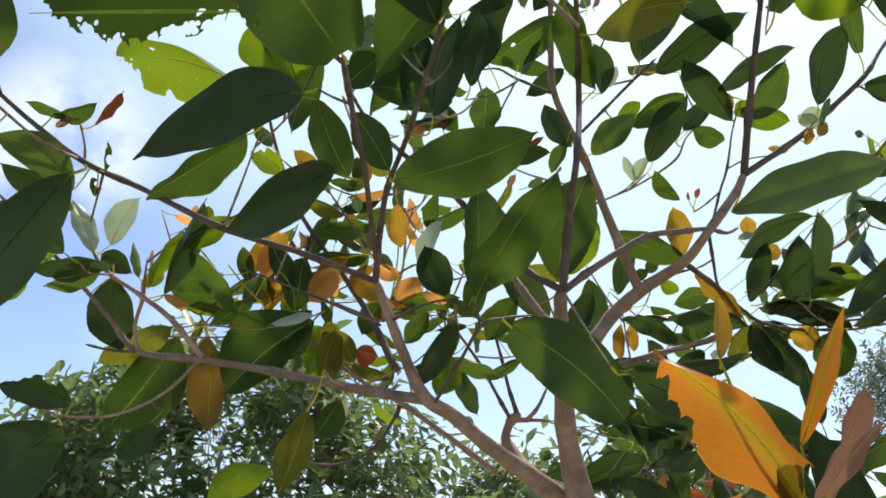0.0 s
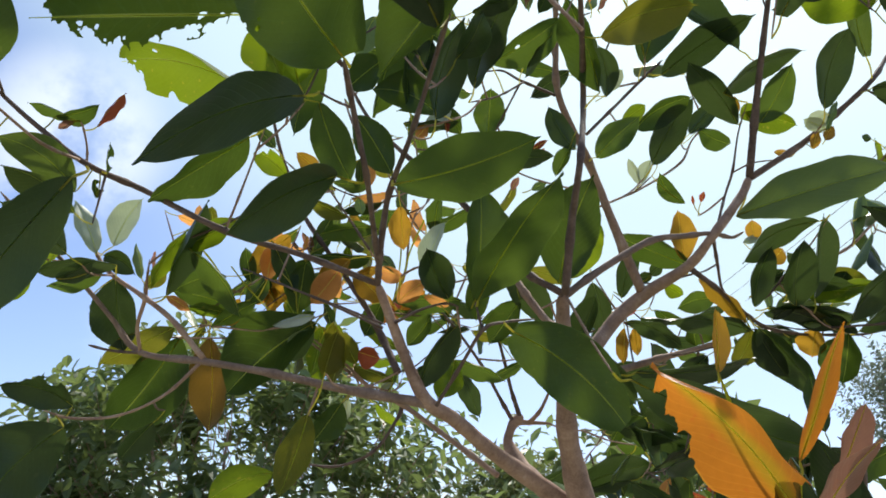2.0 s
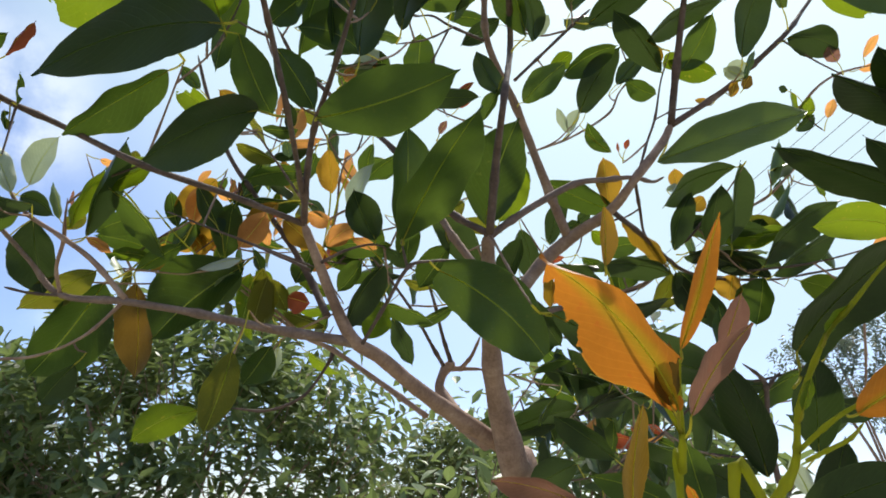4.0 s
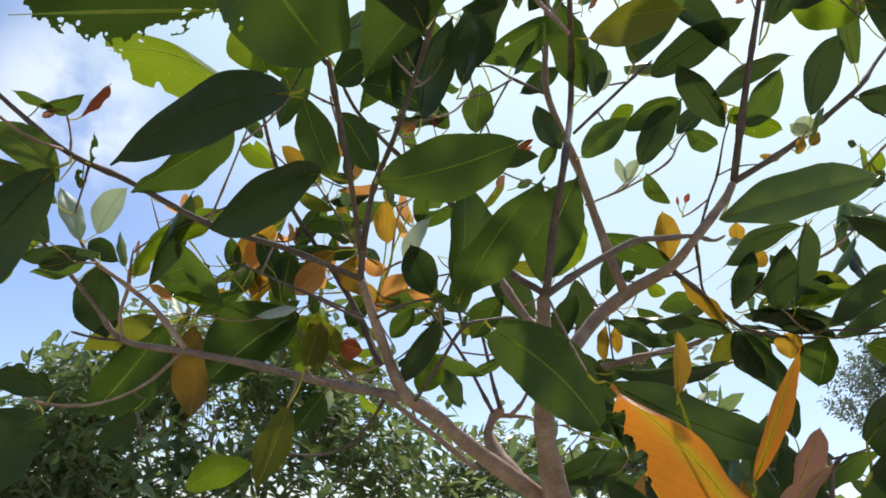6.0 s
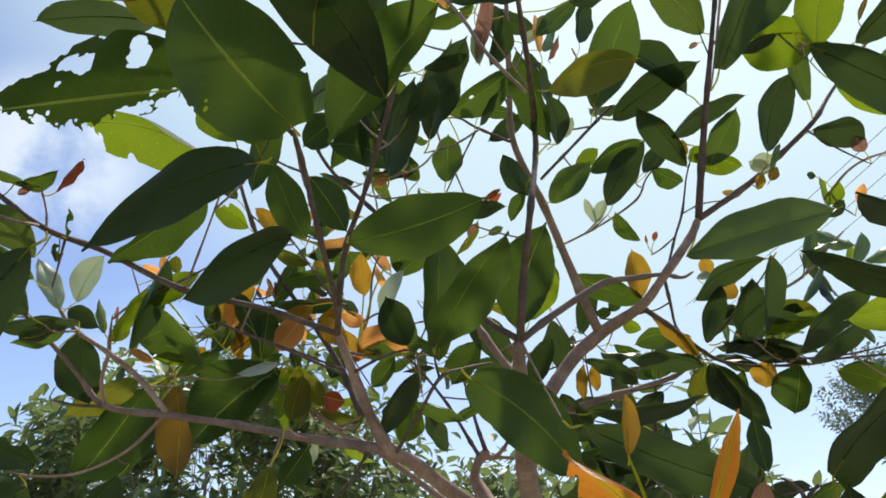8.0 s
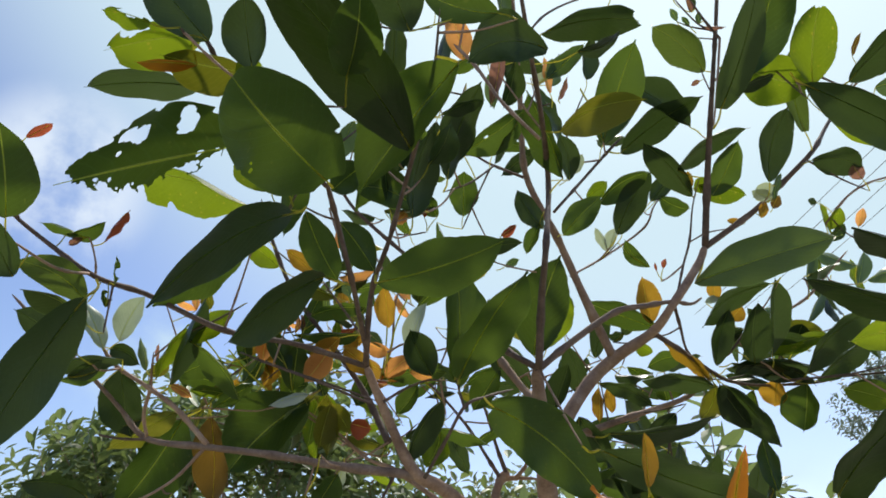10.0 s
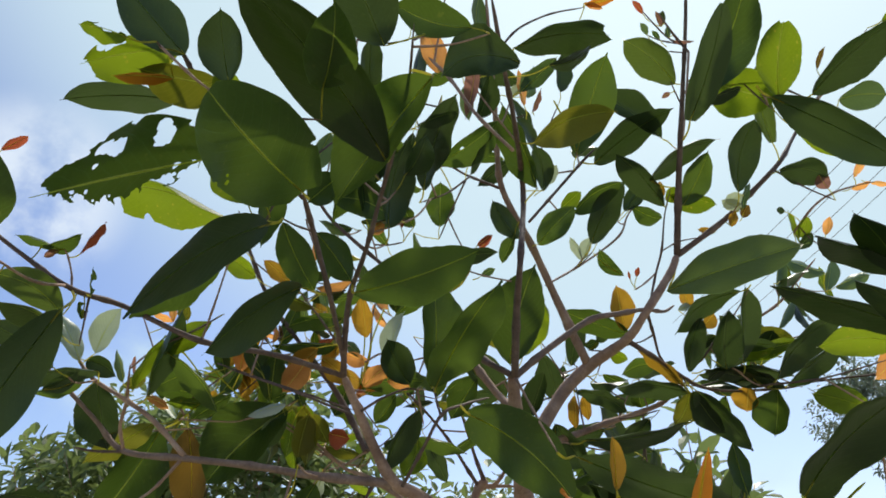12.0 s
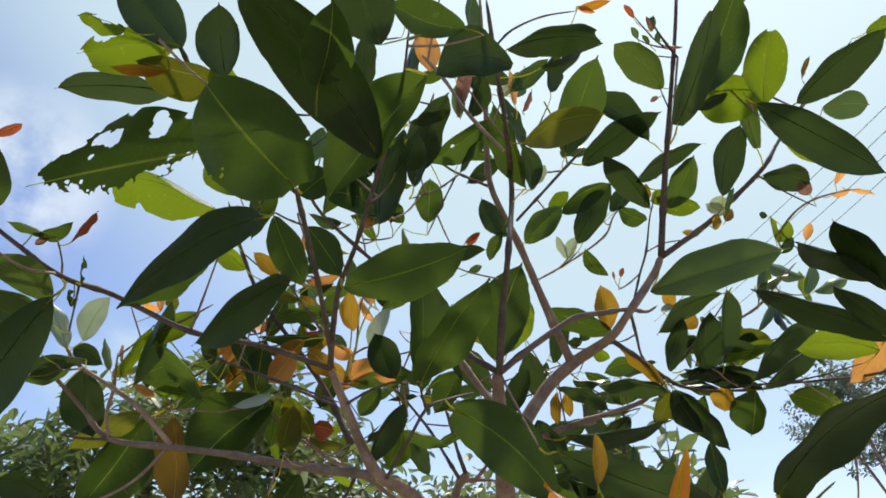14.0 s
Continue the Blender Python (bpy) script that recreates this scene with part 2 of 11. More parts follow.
def bark_material(name, a, b, c, scale):
    """Smooth bark with fine cross rings, lichen-like blotches and darker pores."""
    m, nt, bsdf = material(name)
    uv = nt.nodes.new("ShaderNodeUVMap").outputs[0]
    co = nt.nodes.new("ShaderNodeTexCoord").outputs["Object"]
    big = texture(nt, "ShaderNodeTexNoise", co, Scale=scale, Detail=6.0, Roughness=0.65)
    fine = texture(nt, "ShaderNodeTexNoise", co, Scale=420.0, Detail=4.0, Roughness=0.7)
    rings = texture(nt, "ShaderNodeTexNoise", None, Scale=1.0, Detail=4.0)
    mp = nt.nodes.new("ShaderNodeMapping")
    mp.inputs["Scale"].default_value = (260.0, 5.0, 1.0)
    nt.links.new(uv, mp.inputs["Vector"])
    nt.links.new(mp.outputs[0], rings.inputs["Vector"])
    fac = math_node(nt, "ADD", math_node(nt, "MULTIPLY", big.outputs["Fac"], 0.75), math_node(nt, "MULTIPLY", rings.outputs["Fac"], 0.16))
    fac = math_node(nt, "ADD", fac, math_node(nt, "MULTIPLY", math_node(nt, "SUBTRACT", fine.outputs["Fac"], 0.5), 0.3))
    nt.links.new(ramp(nt, fac, ((0.3, a), (0.52, b), (0.72, c))), bsdf.inputs["Base Color"])
    bsdf.inputs["Roughness"].default_value = 0.75
    bump = nt.nodes.new("ShaderNodeBump")
    bump.inputs["Strength"].default_value, bump.inputs["Distance"].default_value = 0.6, 0.0015
    h = math_node(nt, "ADD", math_node(nt, "MULTIPLY", rings.outputs["Fac"], 0.6), math_node(nt, "ADD", big.outputs["Fac"], math_node(nt, "MULTIPLY", fine.outputs["Fac"], 0.5)))
    nt.links.new(h, bump.inputs["Height"])
    nt.links.new(bump.outputs[0], bsdf.inputs["Normal"])
    return m


BARK = {
    "bark_old": bark_material("bark_grey_brown", (0.23, 0.132, 0.092), (0.42, 0.262, 0.190), (0.60, 0.44, 0.345), 45.0),
    "bark_mid": bark_material("bark_brown_branch", (0.14, 0.085, 0.062), (0.27, 0.175, 0.135), (0.45, 0.33, 0.26), 50.0),
    "bark": bark_material("bark_dark_twig", (0.078, 0.047, 0.038), (0.165, 0.104, 0.084), (0.32, 0.23, 0.185), 60.0),
    "shoot": RIB["shoot"],
}
# unseen ground, lightened to bounce fill light onto the leaf undersides
m_ground, nt, bsdf = material("bounce_ground")
co = nt.nodes.new("ShaderNodeTexCoord").outputs["Object"]
n1 = texture(nt, "ShaderNodeTexNoise", co, Scale=0.6, Detail=6.0)
n2 = texture(nt, "ShaderNodeTexNoise", co, Scale=14.0, Detail=6.0)
nt.links.new(mixed(nt, n1.outputs["Fac"], ramp(nt, n2.outputs["Fac"], ((0.3, (0.10, 0.12, 0.045)), (0.7, (0.20, 0.21, 0.10)))),
                   ramp(nt, n2.outputs["Fac"], ((0.3, (0.26, 0.22, 0.17)), (0.7, (0.42, 0.37, 0.29))))), bsdf.inputs["Base Color"])
bsdf.inputs["Roughness"].default_value = 0.95


# ---- builders ----
def smooth_path(points, steps=6):
    """Catmull-Rom through the control points (each a Vector of any size)."""
    p = [2 * points[0] - points[1], *points, 2 * points[-1] - points[-2]]
    made = []
    for i in range(1, len(p) - 2):
        a, b, c, d = p[i - 1:i + 3]
        for k in range(steps):
            s = k / steps
            made.append(0.5 * (2 * b + (c - a) * s + (2 * a - 5 * b + 4 * c - d) * s * s + (3 * b - a - 3 * c + d) * s ** 3))
    return made + [p[-2].copy()]


def tube(bm, uv, path, radii, sides=8, wobble=0.0, slot=0, seed=0):
    """A closed, tapered tube; its UV runs in metres along it."""
    rings, along = [], 0.0
    up = Vector((0.3, -0.5, 0.8))
    lengths = []
    for i, c in enumerate(path):
        ahead = (path[min(i + 1, len(path) - 1)] - path[max(i - 1, 0)]).normalized()
        side = ahead.cross(up)
        side = side.normalized() if side.length > 1e-4 else ahead.orthogonal().normalized()
        up = side.cross(ahead)
        if i:
            along += (c - path[i - 1]).length
        lengths.append(along)
        ring = []
        for k in range(sides):
            a = 2 * math.pi * k / sides
            r = radii[i]
            if wobble:
                r *= 1 + wobble * noise.noise(Vector((c.x * 60 + math.cos(a), c.y * 60 + math.sin(a), c.z * 60 + seed)))
            ring.append(bm.verts.new(c + (side * math.cos(a) + up * math.sin(a)) * r))
        rings.append(ring)
    for i in range(len(rings) - 1):
        for k in range(sides):
            j = (k + 1) % sides
            face = bm.faces.new((rings[i][k], rings[i][j], rings[i + 1][j], rings[i + 1][k]))
            face.smooth, face.material_index = True, slot
            for loop, (u, v) in zip(face.loops, ((lengths[i], k), (lengths[i], k + 1), (lengths[i + 1], k + 1), (lengths[i + 1], k))):
                loop[uv].uv = (u, v / sides)
    for ring, flip in ((rings[0], True), (rings[-1], False)):
        face = bm.faces.new(ring[::-1] if flip else ring)
        face.material_index = slot


def part(name, bm, materials, parent, label=""):
    mesh = bpy.data.meshes.new(name)
    bm.to_mesh(mesh)
    bm.free()
    for m in materials if isinstance(materials, (list, tuple)) else (materials,):
        mesh.materials.append(m)
    ob = new(name, mesh)
    ob.parent = parent
    if label:
        ob["label"] = label
    return ob


tree = tagged(new("tree"), "young tree with smooth grey-brown limbs, glossy leaves and orange new shoots", "tree")
tree.location = (0.17, 0.82, 0.0)
TREE_BASE = Vector(tree.location)


def branch(bark, name, points):
    """One limb or twig through (x, y, z, radius) points, with knobbly nodes."""
    path4 = smooth_path([Vector(p) for p in points], 7)
    path = [Vector(p[:3]) - TREE_BASE for p in path4]
    slim = 0.88
    radii = [max(0.0006, p[3]) * slim * (1 + 0.10 * noise.noise(Vector(p[:3]) * 55)) for p in path4]
    if radii[0] < 0.006:
        for k in range(5, len(radii) - 2, 9):
            radii[k] *= 1.28
            radii[k + 1] *= 1.10
    radii[-1] *= 0.3
    radii[-2] *= 0.8
    bm = bmesh.new()
    uv = bm.loops.layers.uv.new("UVMap")
    tube(bm, uv, path, radii, 12 if radii[0] > 0.008 else 8, 0.07)
    return part(name, bm, BARK[bark], tree)


def leaf_outline(s):
    """Half width at s along a leaf: an ellipse with a short drip tip."""
    body = math.sin(math.pi * min(1.0, s / 0.95) ** 1.04) ** 0.64 if s < 0.95 else 0.0
    drip = 0.30 * (1 - s) / 0.22 if s > 0.78 else 0.0
    return max(0.012, (body ** 3 + drip ** 3) ** (1 / 3))


LEAF_COUNT = [0]


def leaf(parent, kind, base, tip, normal, width, stem, fold=None, arch=0.035, bend=None, curl=0.0, bite=(), holes=(), blunt=False):
    """One leaf with its stalk and midrib. bite, holes: eaten places as (along, across, size)."""
    LEAF_COUNT[0] += 1
    rnd = random.Random(LEAF_COUNT[0])
    base, tip, stem = (Vector(v) - TREE_BASE for v in (base, tip, stem))
    ahead = tip - base
    length = ahead.length
    ahead.normalize()
    n = Vector(normal)
    n = (n - ahead * n.dot(ahead)).normalized()
    side = ahead.cross(n)
    fold = 0.34 * rnd.uniform(0.5, 1.5) if fold is None else fold
    arch += rnd.uniform(-0.015, 0.02)
    bend = rnd.uniform(-0.05, 0.05) if bend is None else bend
    fold *= 0.7
    rows, cols = (100, 48) if bite or holes else (26, 12)
    wave, ph = rnd.uniform(0.015, 0.05), rnd.uniform(0, 6)
    twist, cup = rnd.uniform(-0.35, 0.35), rnd.uniform(0.18, 0.52)

    def at(s, v):
        w = (math.sin(math.pi * min(0.99, 0.03 + s * 0.97)) ** 0.46 if blunt else leaf_outline(s)) * width / 2
        x = s * length
        y = v * w + bend * length * 4 * s * (1 - s)
        z = 4 * arch * length * s * (1 - s) + fold * abs(v) * w - cup * v * v * w + twist * (s - 0.45) * v * w
        z += wave * width * abs(v) ** 1.5 * math.sin(ph + s * 15 + (2 if v > 0 else 0)) - curl * length * max(0, s - 0.6) ** 2
        return base + ahead * x + side * y + n * z

    bm = bmesh.new()
    uv = bm.loops.layers.uv.new("UVMap")
    grid = []
    for i in range(rows + 1):
        s = i / rows
        line = []
        for k in range(cols + 1):
            v = 2 * k / cols - 1
            rag = 1.0 if abs(v) < 1 else 1 + 0.035 * noise.noise(Vector((s * 24 + LEAF_COUNT[0], v * 5, 0)))
            line.append(bm.verts.new(at(s, v * rag)))
        grid.append(line)
    for i in range(rows):
        for k in range(cols):
            s, v = (i + 0.5) / rows, 2 * (k + 0.5) / cols - 1
            gone = False
            for bs, bv, br in (*bite, *holes):
                ds = (s - bs) * length
                dv = (v - bv) * leaf_outline(s) * width / 2
                jag = 1 + 0.60 * noise.noise(Vector((ds * 90 + bs * 7, dv * 90, LEAF_COUNT[0]))) + 0.4 * noise.noise(Vector((ds * 260, dv * 260, 3)))
                if math.hypot(ds, dv) < br * width * jag:
                    gone = True
            if gone:
                continue
            face = bm.faces.new((grid[i][k], grid[i][k + 1], grid[i + 1][k + 1], grid[i + 1][k]))
            face.smooth = True
            for loop, (a, b) in zip(face.loops, ((i, k), (i, k + 1), (i + 1, k + 1), (i + 1, k))):
                loop[uv].uv = (a / rows, b / cols)
    if bite or holes:
        # keep the one piece that hangs together
        left, pieces = set(bm.faces), []
        while left:
            todo, piece = [left.pop()], []
            while todo:
                face = todo.pop()
                piece.append(face)
                for edge in face.edges:
                    for other in edge.link_faces:
                        if other in left:
                            left.remove(other)
                            todo.append(other)
            pieces.append(piece)
        pieces.sort(key=len)
        bmesh.ops.delete(bm, geom=[face for piece in pieces[:-1] for face in piece], context="FACES_ONLY")
    eaten = [v for v in bm.verts if not v.link_faces]
    bmesh.ops.delete(bm, geom=eaten, context="VERTS")
    if bite or holes:
        for _ in range(2):
            bmesh.ops.smooth_vert(bm, verts=[v for v in bm.verts if v.is_boundary], factor=0.5, use_axis_x=True, use_axis_y=True, use_axis_z=True)
    # stalk and midrib
    last = 0.97
    for bs, bv, br in bite:
        if abs(bv) < 0.45:
            last = min(last, bs - br * width / length)
    thick = max(0.0004, min(0.0008, length * 0.006))
    start = stem if (stem - base).length > 0.004 else base - ahead * 0.012
    gap = (base - start).length
    path = smooth_path([start, (start + base) / 2 - n * gap * 0.12, base], 4)
    path += [at(last * k / 10, 0) for k in range(1, 11)]
    radii = [thick * (1.5 if i < 8 else 1.0 - 0.75 * max(0, i - 8) / 11) for i in range(len(path))]
    tube(bm, uv, path[:10], radii[:10], 5, slot=2)
    tube(bm, uv, path[9:], radii[9:], 5, slot=1)
    rib = RIB["warm"] if kind in ("orange", "coral", "amber", "brown", "red", "bronze") else RIB["dark"] if kind in ("dark", "deep") else RIB["green"]
    return part("leaf", bm, (LEAF[kind], rib, RIB["stalk"]), parent, LEAF_LABEL.get(kind, ""))


LEAF_LABEL = {"lime": "thin yellow-green leaf", "orange": "soft orange new leaf", "coral": "small coral-orange new leaf", "amber": "brownish yellow leaf",
              "brown": "browning old leaf", "red": "small red new leaf", "bronze": "bronze-purple new leaf", "pale": "pale glossy leaf", "sky_silver": "pale leaf with reflected sky put into its silvery colour", "sheen": "green leaf with sky sheen put into its paler colour", "olive": "olive leaf"}

# ---- ground ----
bm = bmesh.new()
bmesh.ops.create_grid(bm, x_segments=60, y_segments=60, size=400)
for v in bm.verts:
    v.co.z = 0.15 * noise.noise(v.co * 0.05) if v.co.length > 12 else 0.0
ground = part("ground", bm, m_ground, None)
tagged(ground, "unseen ground of earth and sparse grass, pale to bounce light upward", "ground", kind="structure")

# ---- limbs ----
trunk = branch("bark_old", "trunk", [(0.264, 0.955, -0.060, 0.0500), (0.244, 0.945, 0.500, 0.0420), (0.224, 0.935, 1.000, 0.0380), (0.204, 0.925, 1.542, 0.0199), (0.187, 0.895, 1.584, 0.0183), (0.178, 0.879, 1.610, 0.0165), (0.168, 0.859, 1.641, 0.0138), (0.158, 0.831, 1.680, 0.0115), (0.154, 0.799, 1.729, 0.0101), (0.150, 0.772, 1.766, 0.0083), (0.148, 0.755, 1.792, 0.0070)])
limb_left = branch("bark_old", "branch", [(0.171, 0.895, 1.609, 0.0111), (0.121, 0.871, 1.636, 0.0103), (0.080, 0.838, 1.658, 0.0089), (0.047, 0.805, 1.679, 0.0079), (0.022, 0.788, 1.691, 0.0071), (0.005, 0.776, 1.718, 0.0065), (-0.016, 0.755, 1.765, 0.0053), (-0.028, 0.742, 1.793, 0.0049)])
limb_right = branch("bark_old", "branch", [(0.168, 0.843, 1.729, 0.0089), (0.192, 0.860, 1.767, 0.0092), (0.220, 0.867, 1.805, 0.0090), (0.251, 0.857, 1.831, 0.0085), (0.287, 0.813, 1.847, 0.0063), (0.309, 0.786, 1.873, 0.0058), (0.346, 0.799, 1.923, 0.0055), (0.358, 0.800, 1.947, 0.0051)])
leader = branch("bark", "branch", [(0.149, 0.744, 1.787, 0.0048), (0.152, 0.705, 1.845, 0.0041), (0.156, 0.663, 1.890, 0.0033), (0.172, 0.731, 2.000, 0.0036), (0.157, 0.634, 2.021, 0.0030), (0.139, 0.533, 2.012, 0.0024), (0.127, 0.483, 2.051, 0.0021)])
limb_mid = branch("bark_old", "branch", [(0.247, 0.856, 1.834, 0.0061), (0.219, 0.830, 1.890, 0.0057), (0.186, 0.798, 1.961, 0.0047), (0.152, 0.769, 2.026, 0.0042), (0.147, 0.744, 2.082, 0.0035), (0.144, 0.707, 2.143, 0.0030), (0.138, 0.661, 2.250, 0.0019)])
branch_up_right = branch("bark", "branch", [(0.358, 0.800, 1.947, 0.0049), (0.360, 0.761, 2.013, 0.0044), (0.362, 0.727, 2.067, 0.0036), (0.365, 0.691, 2.125, 0.0028), (0.368, 0.651, 2.193, 0.0023), (0.369, 0.594, 2.301, 0.0016)])
branch_far_right = branch("bark", "branch", [(0.357, 0.801, 1.945, 0.0044), (0.418, 0.791, 1.986, 0.0039), (0.454, 0.785, 2.018, 0.0037), (0.493, 0.770, 2.054, 0.0032), (0.533, 0.792, 2.108, 0.0026), (0.596, 0.814, 2.190, 0.0017)])
branch_cross = branch("bark_mid", "branch", [(0.148, 0.757, 1.788, 0.0043), (0.184, 0.762, 1.818, 0.0040), (0.240, 0.779, 1.859, 0.0039), (0.276, 0.782, 1.867, 0.0035), (0.306, 0.787, 1.873, 0.0028), (0.330, 0.798, 1.874, 0.0021), (0.346, 0.805, 1.884, 0.0014)])
branch_low_right = branch("bark", "branch", [(0.289, 0.814, 1.845, 0.0033), (0.331, 0.849, 1.832, 0.0032), (0.377, 0.899, 1.821, 0.0028), (0.407, 0.924, 1.817, 0.0024), (0.452, 0.947, 1.818, 0.0022), (0.530, 0.968, 1.826, 0.0019), (0.572, 0.987, 1.838, 0.0011)])
branch_pale_right = branch("bark_old", "branch", [(0.185, 0.882, 1.742, 0.0051), (0.231, 0.909, 1.759, 0.0048), (0.274, 0.915, 1.774, 0.0042), (0.335, 0.920, 1.793, 0.0035), (0.358, 0.916, 1.805, 0.0027), (0.377, 0.905, 1.821, 0.0022)])
branch_a_right = branch("bark", "branch", [(-0.028, 0.743, 1.792, 0.0039), (-0.023, 0.709, 1.820, 0.0035), (-0.014, 0.673, 1.854, 0.0030), (0.006, 0.619, 1.873, 0.0026), (0.023, 0.584, 1.911, 0.0024), (0.041, 0.530, 1.938, 0.0021), (0.054, 0.488, 1.962, 0.0015), (0.061, 0.444, 1.987, 0.0009)])
branch_a_left = branch("bark", "branch", [(-0.026, 0.739, 1.800, 0.0028), (-0.027, 0.686, 1.821, 0.0028), (-0.022, 0.591, 1.825, 0.0025), (-0.031, 0.557, 1.864, 0.0026), (-0.032, 0.512, 1.874, 0.0026)])
branch_left = branch("bark_mid", "branch", [(0.022, 0.789, 1.690, 0.0060), (-0.053, 0.772, 1.697, 0.0051), (-0.120, 0.759, 1.707, 0.0044), (-0.184, 0.748, 1.714, 0.0040), (-0.261, 0.782, 1.730, 0.0035), (-0.295, 0.777, 1.763, 0.0027), (-0.337, 0.763, 1.805, 0.0025), (-0.374, 0.741, 1.840, 0.0022), (-0.401, 0.716, 1.869, 0.0018)])
branch_left_pale = branch("bark_old", "branch", [(-0.184, 0.747, 1.716, 0.0032), (-0.217, 0.742, 1.750, 0.0030), (-0.248, 0.742, 1.772, 0.0027), (-0.288, 0.741, 1.797, 0.0023), (-0.306, 0.736, 1.819, 0.0019)])
twig_left_link = branch("bark_old", "branch", [(-0.261, 0.781, 1.731, 0.0023), (-0.262, 0.767, 1.752, 0.0021), (-0.253, 0.752, 1.774, 0.0023), (-0.247, 0.735, 1.789, 0.0014), (-0.245, 0.728, 1.807, 0.0008)])
twig_low_left = branch("bark_old", "branch", [(-0.188, 0.749, 1.712, 0.0020), (-0.216, 0.750, 1.682, 0.0016), (-0.250, 0.741, 1.661, 0.0013), (-0.284, 0.726, 1.655, 0.0015), (-0.297, 0.703, 1.657, 0.0009)])
twig_left_end = branch("bark", "branch", [(-0.261, 0.782, 1.729, 0.0018), (-0.287, 0.775, 1.729, 0.0015), (-0.307, 0.768, 1.732, 0.0017)])
branch_long_left = branch("bark", "branch", [(-0.027, 0.743, 1.792, 0.0034), (-0.094, 0.712, 1.807, 0.0033), (-0.145, 0.643, 1.799, 0.0030), (-0.222, 0.640, 1.835, 0.0029), (-0.251, 0.600, 1.836, 0.0027), (-0.291, 0.584, 1.862, 0.0024), (-0.319, 0.561, 1.883, 0.0018)])
twig_thin_left = branch("bark", "branch", [(-0.027, 0.798, 1.766, 0.0018), (-0.069, 0.794, 1.783, 0.0016), (-0.099, 0.793, 1.795, 0.0014), (-0.165, 0.791, 1.819, 0.0009)])
branch_pale_low = branch("bark_old", "branch", [(0.094, 0.922, 1.641, 0.0039), (0.050, 0.938, 1.674, 0.0037), (-0.017, 0.948, 1.720, 0.0033), (-0.050, 0.941, 1.733, 0.0026), (-0.083, 0.929, 1.760, 0.0021), (-0.126, 0.914, 1.789, 0.0014)])
twig_low_mid = branch("bark", "branch", [(-0.017, 0.950, 1.718, 0.0032), (-0.022, 0.945, 1.702, 0.0023), (-0.045, 0.938, 1.665, 0.0020), (-0.082, 0.934, 1.647, 0.0018), (-0.118, 0.911, 1.645, 0.0015)])
branch_back_left = branch("bark", "branch", [(-0.017, 0.874, 1.740, 0.0049), (-0.046, 0.903, 1.797, 0.0044), (-0.075, 0.904, 1.842, 0.0037), (-0.109, 0.885, 1.884, 0.0032), (-0.145, 0.873, 1.934, 0.0030), (-0.169, 0.847, 1.992, 0.0027), (-0.182, 0.826, 2.039, 0.0019)])
branch_v = branch("bark", "branch", [(0.147, 0.746, 1.788, 0.0039), (0.107, 0.768, 1.824, 0.0037), (0.053, 0.770, 1.890, 0.0033), (0.009, 0.773, 1.931, 0.0029), (-0.050, 0.769, 1.988, 0.0025), (-0.076, 0.752, 2.025, 0.0015)])
branch_v_pale = branch("bark_old", "branch", [(0.150, 0.784, 1.765, 0.0047), (0.140, 0.810, 1.780, 0.0049), (0.118, 0.826, 1.816, 0.0047), (0.098, 0.841, 1.856, 0.0039), (0.070, 0.845, 1.895, 0.0025)])
twig_a = branch("bark", "branch", [(-0.010, 0.751, 1.757, 0.0020), (0.013, 0.756, 1.772, 0.0015), (0.036, 0.773, 1.785, 0.0014), (0.050, 0.784, 1.785, 0.0009)])
twig_y = branch("bark", "branch", [(0.031, 0.773, 1.685, 0.0021), (0.054, 0.742, 1.717, 0.0019), (0.073, 0.725, 1.745, 0.0019), (0.095, 0.752, 1.761, 0.0015), (0.125, 0.799, 1.780, 0.0014)])
twig_y_up = branch("bark", "branch", [(0.072, 0.726, 1.744, 0.0015), (0.068, 0.730, 1.760, 0.0013), (0.065, 0.744, 1.778, 0.0011)])
stub = branch("bark_old", "branch", [(0.166, 0.979, 1.620, 0.0113), (0.134, 1.028, 1.656, 0.0126), (0.117, 1.048, 1.683, 0.0103), (0.111, 1.051, 1.699, 0.0071), (0.115, 1.051, 1.714, 0.0066), (0.120, 1.053, 1.723, 0.0083), (0.130, 1.049, 1.731, 0.0055)])
twig_stub_fork = branch("bark_old", "branch", [(0.125, 1.053, 1.723, 0.0050), (0.144, 1.053, 1.723, 0.0033), (0.166, 1.044, 1.721, 0.0022)])
twig_stub_rise = branch("bark_old", "branch", [(0.139, 1.053, 1.723, 0.0039), (0.152, 1.037, 1.737, 0.0027), (0.162, 1.017, 1.758, 0.0019)])
twig_z = branch("bark", "branch", [(0.120, 1.054, 1.720, 0.0038), (0.100, 1.030, 1.748, 0.0026), (0.077, 0.984, 1.776, 0.0022), (0.049, 0.929, 1.800, 0.0019), (0.027, 0.888, 1.815, 0.0015)])
twig_stub_up = branch("bark", "branch", [(0.127, 1.051, 1.727, 0.0041), (0.114, 1.031, 1.760, 0.0026), (0.104, 1.001, 1.789, 0.0023), (0.093, 0.977, 1.818, 0.0017)])
twig_mid_left = branch("bark", "branch", [(0.148, 0.768, 2.027, 0.0020), (0.110, 0.769, 2.047, 0.0018), (0.090, 0.772, 2.062, 0.0013), (0.069, 0.781, 2.067, 0.0010)])
twig_mid_right = branch("bark", "branch", [(0.183, 0.786, 1.989, 0.0020), (0.219, 0.791, 2.032, 0.0020), (0.254, 0.796, 2.074, 0.0021), (0.277, 0.797, 2.099, 0.0016)])
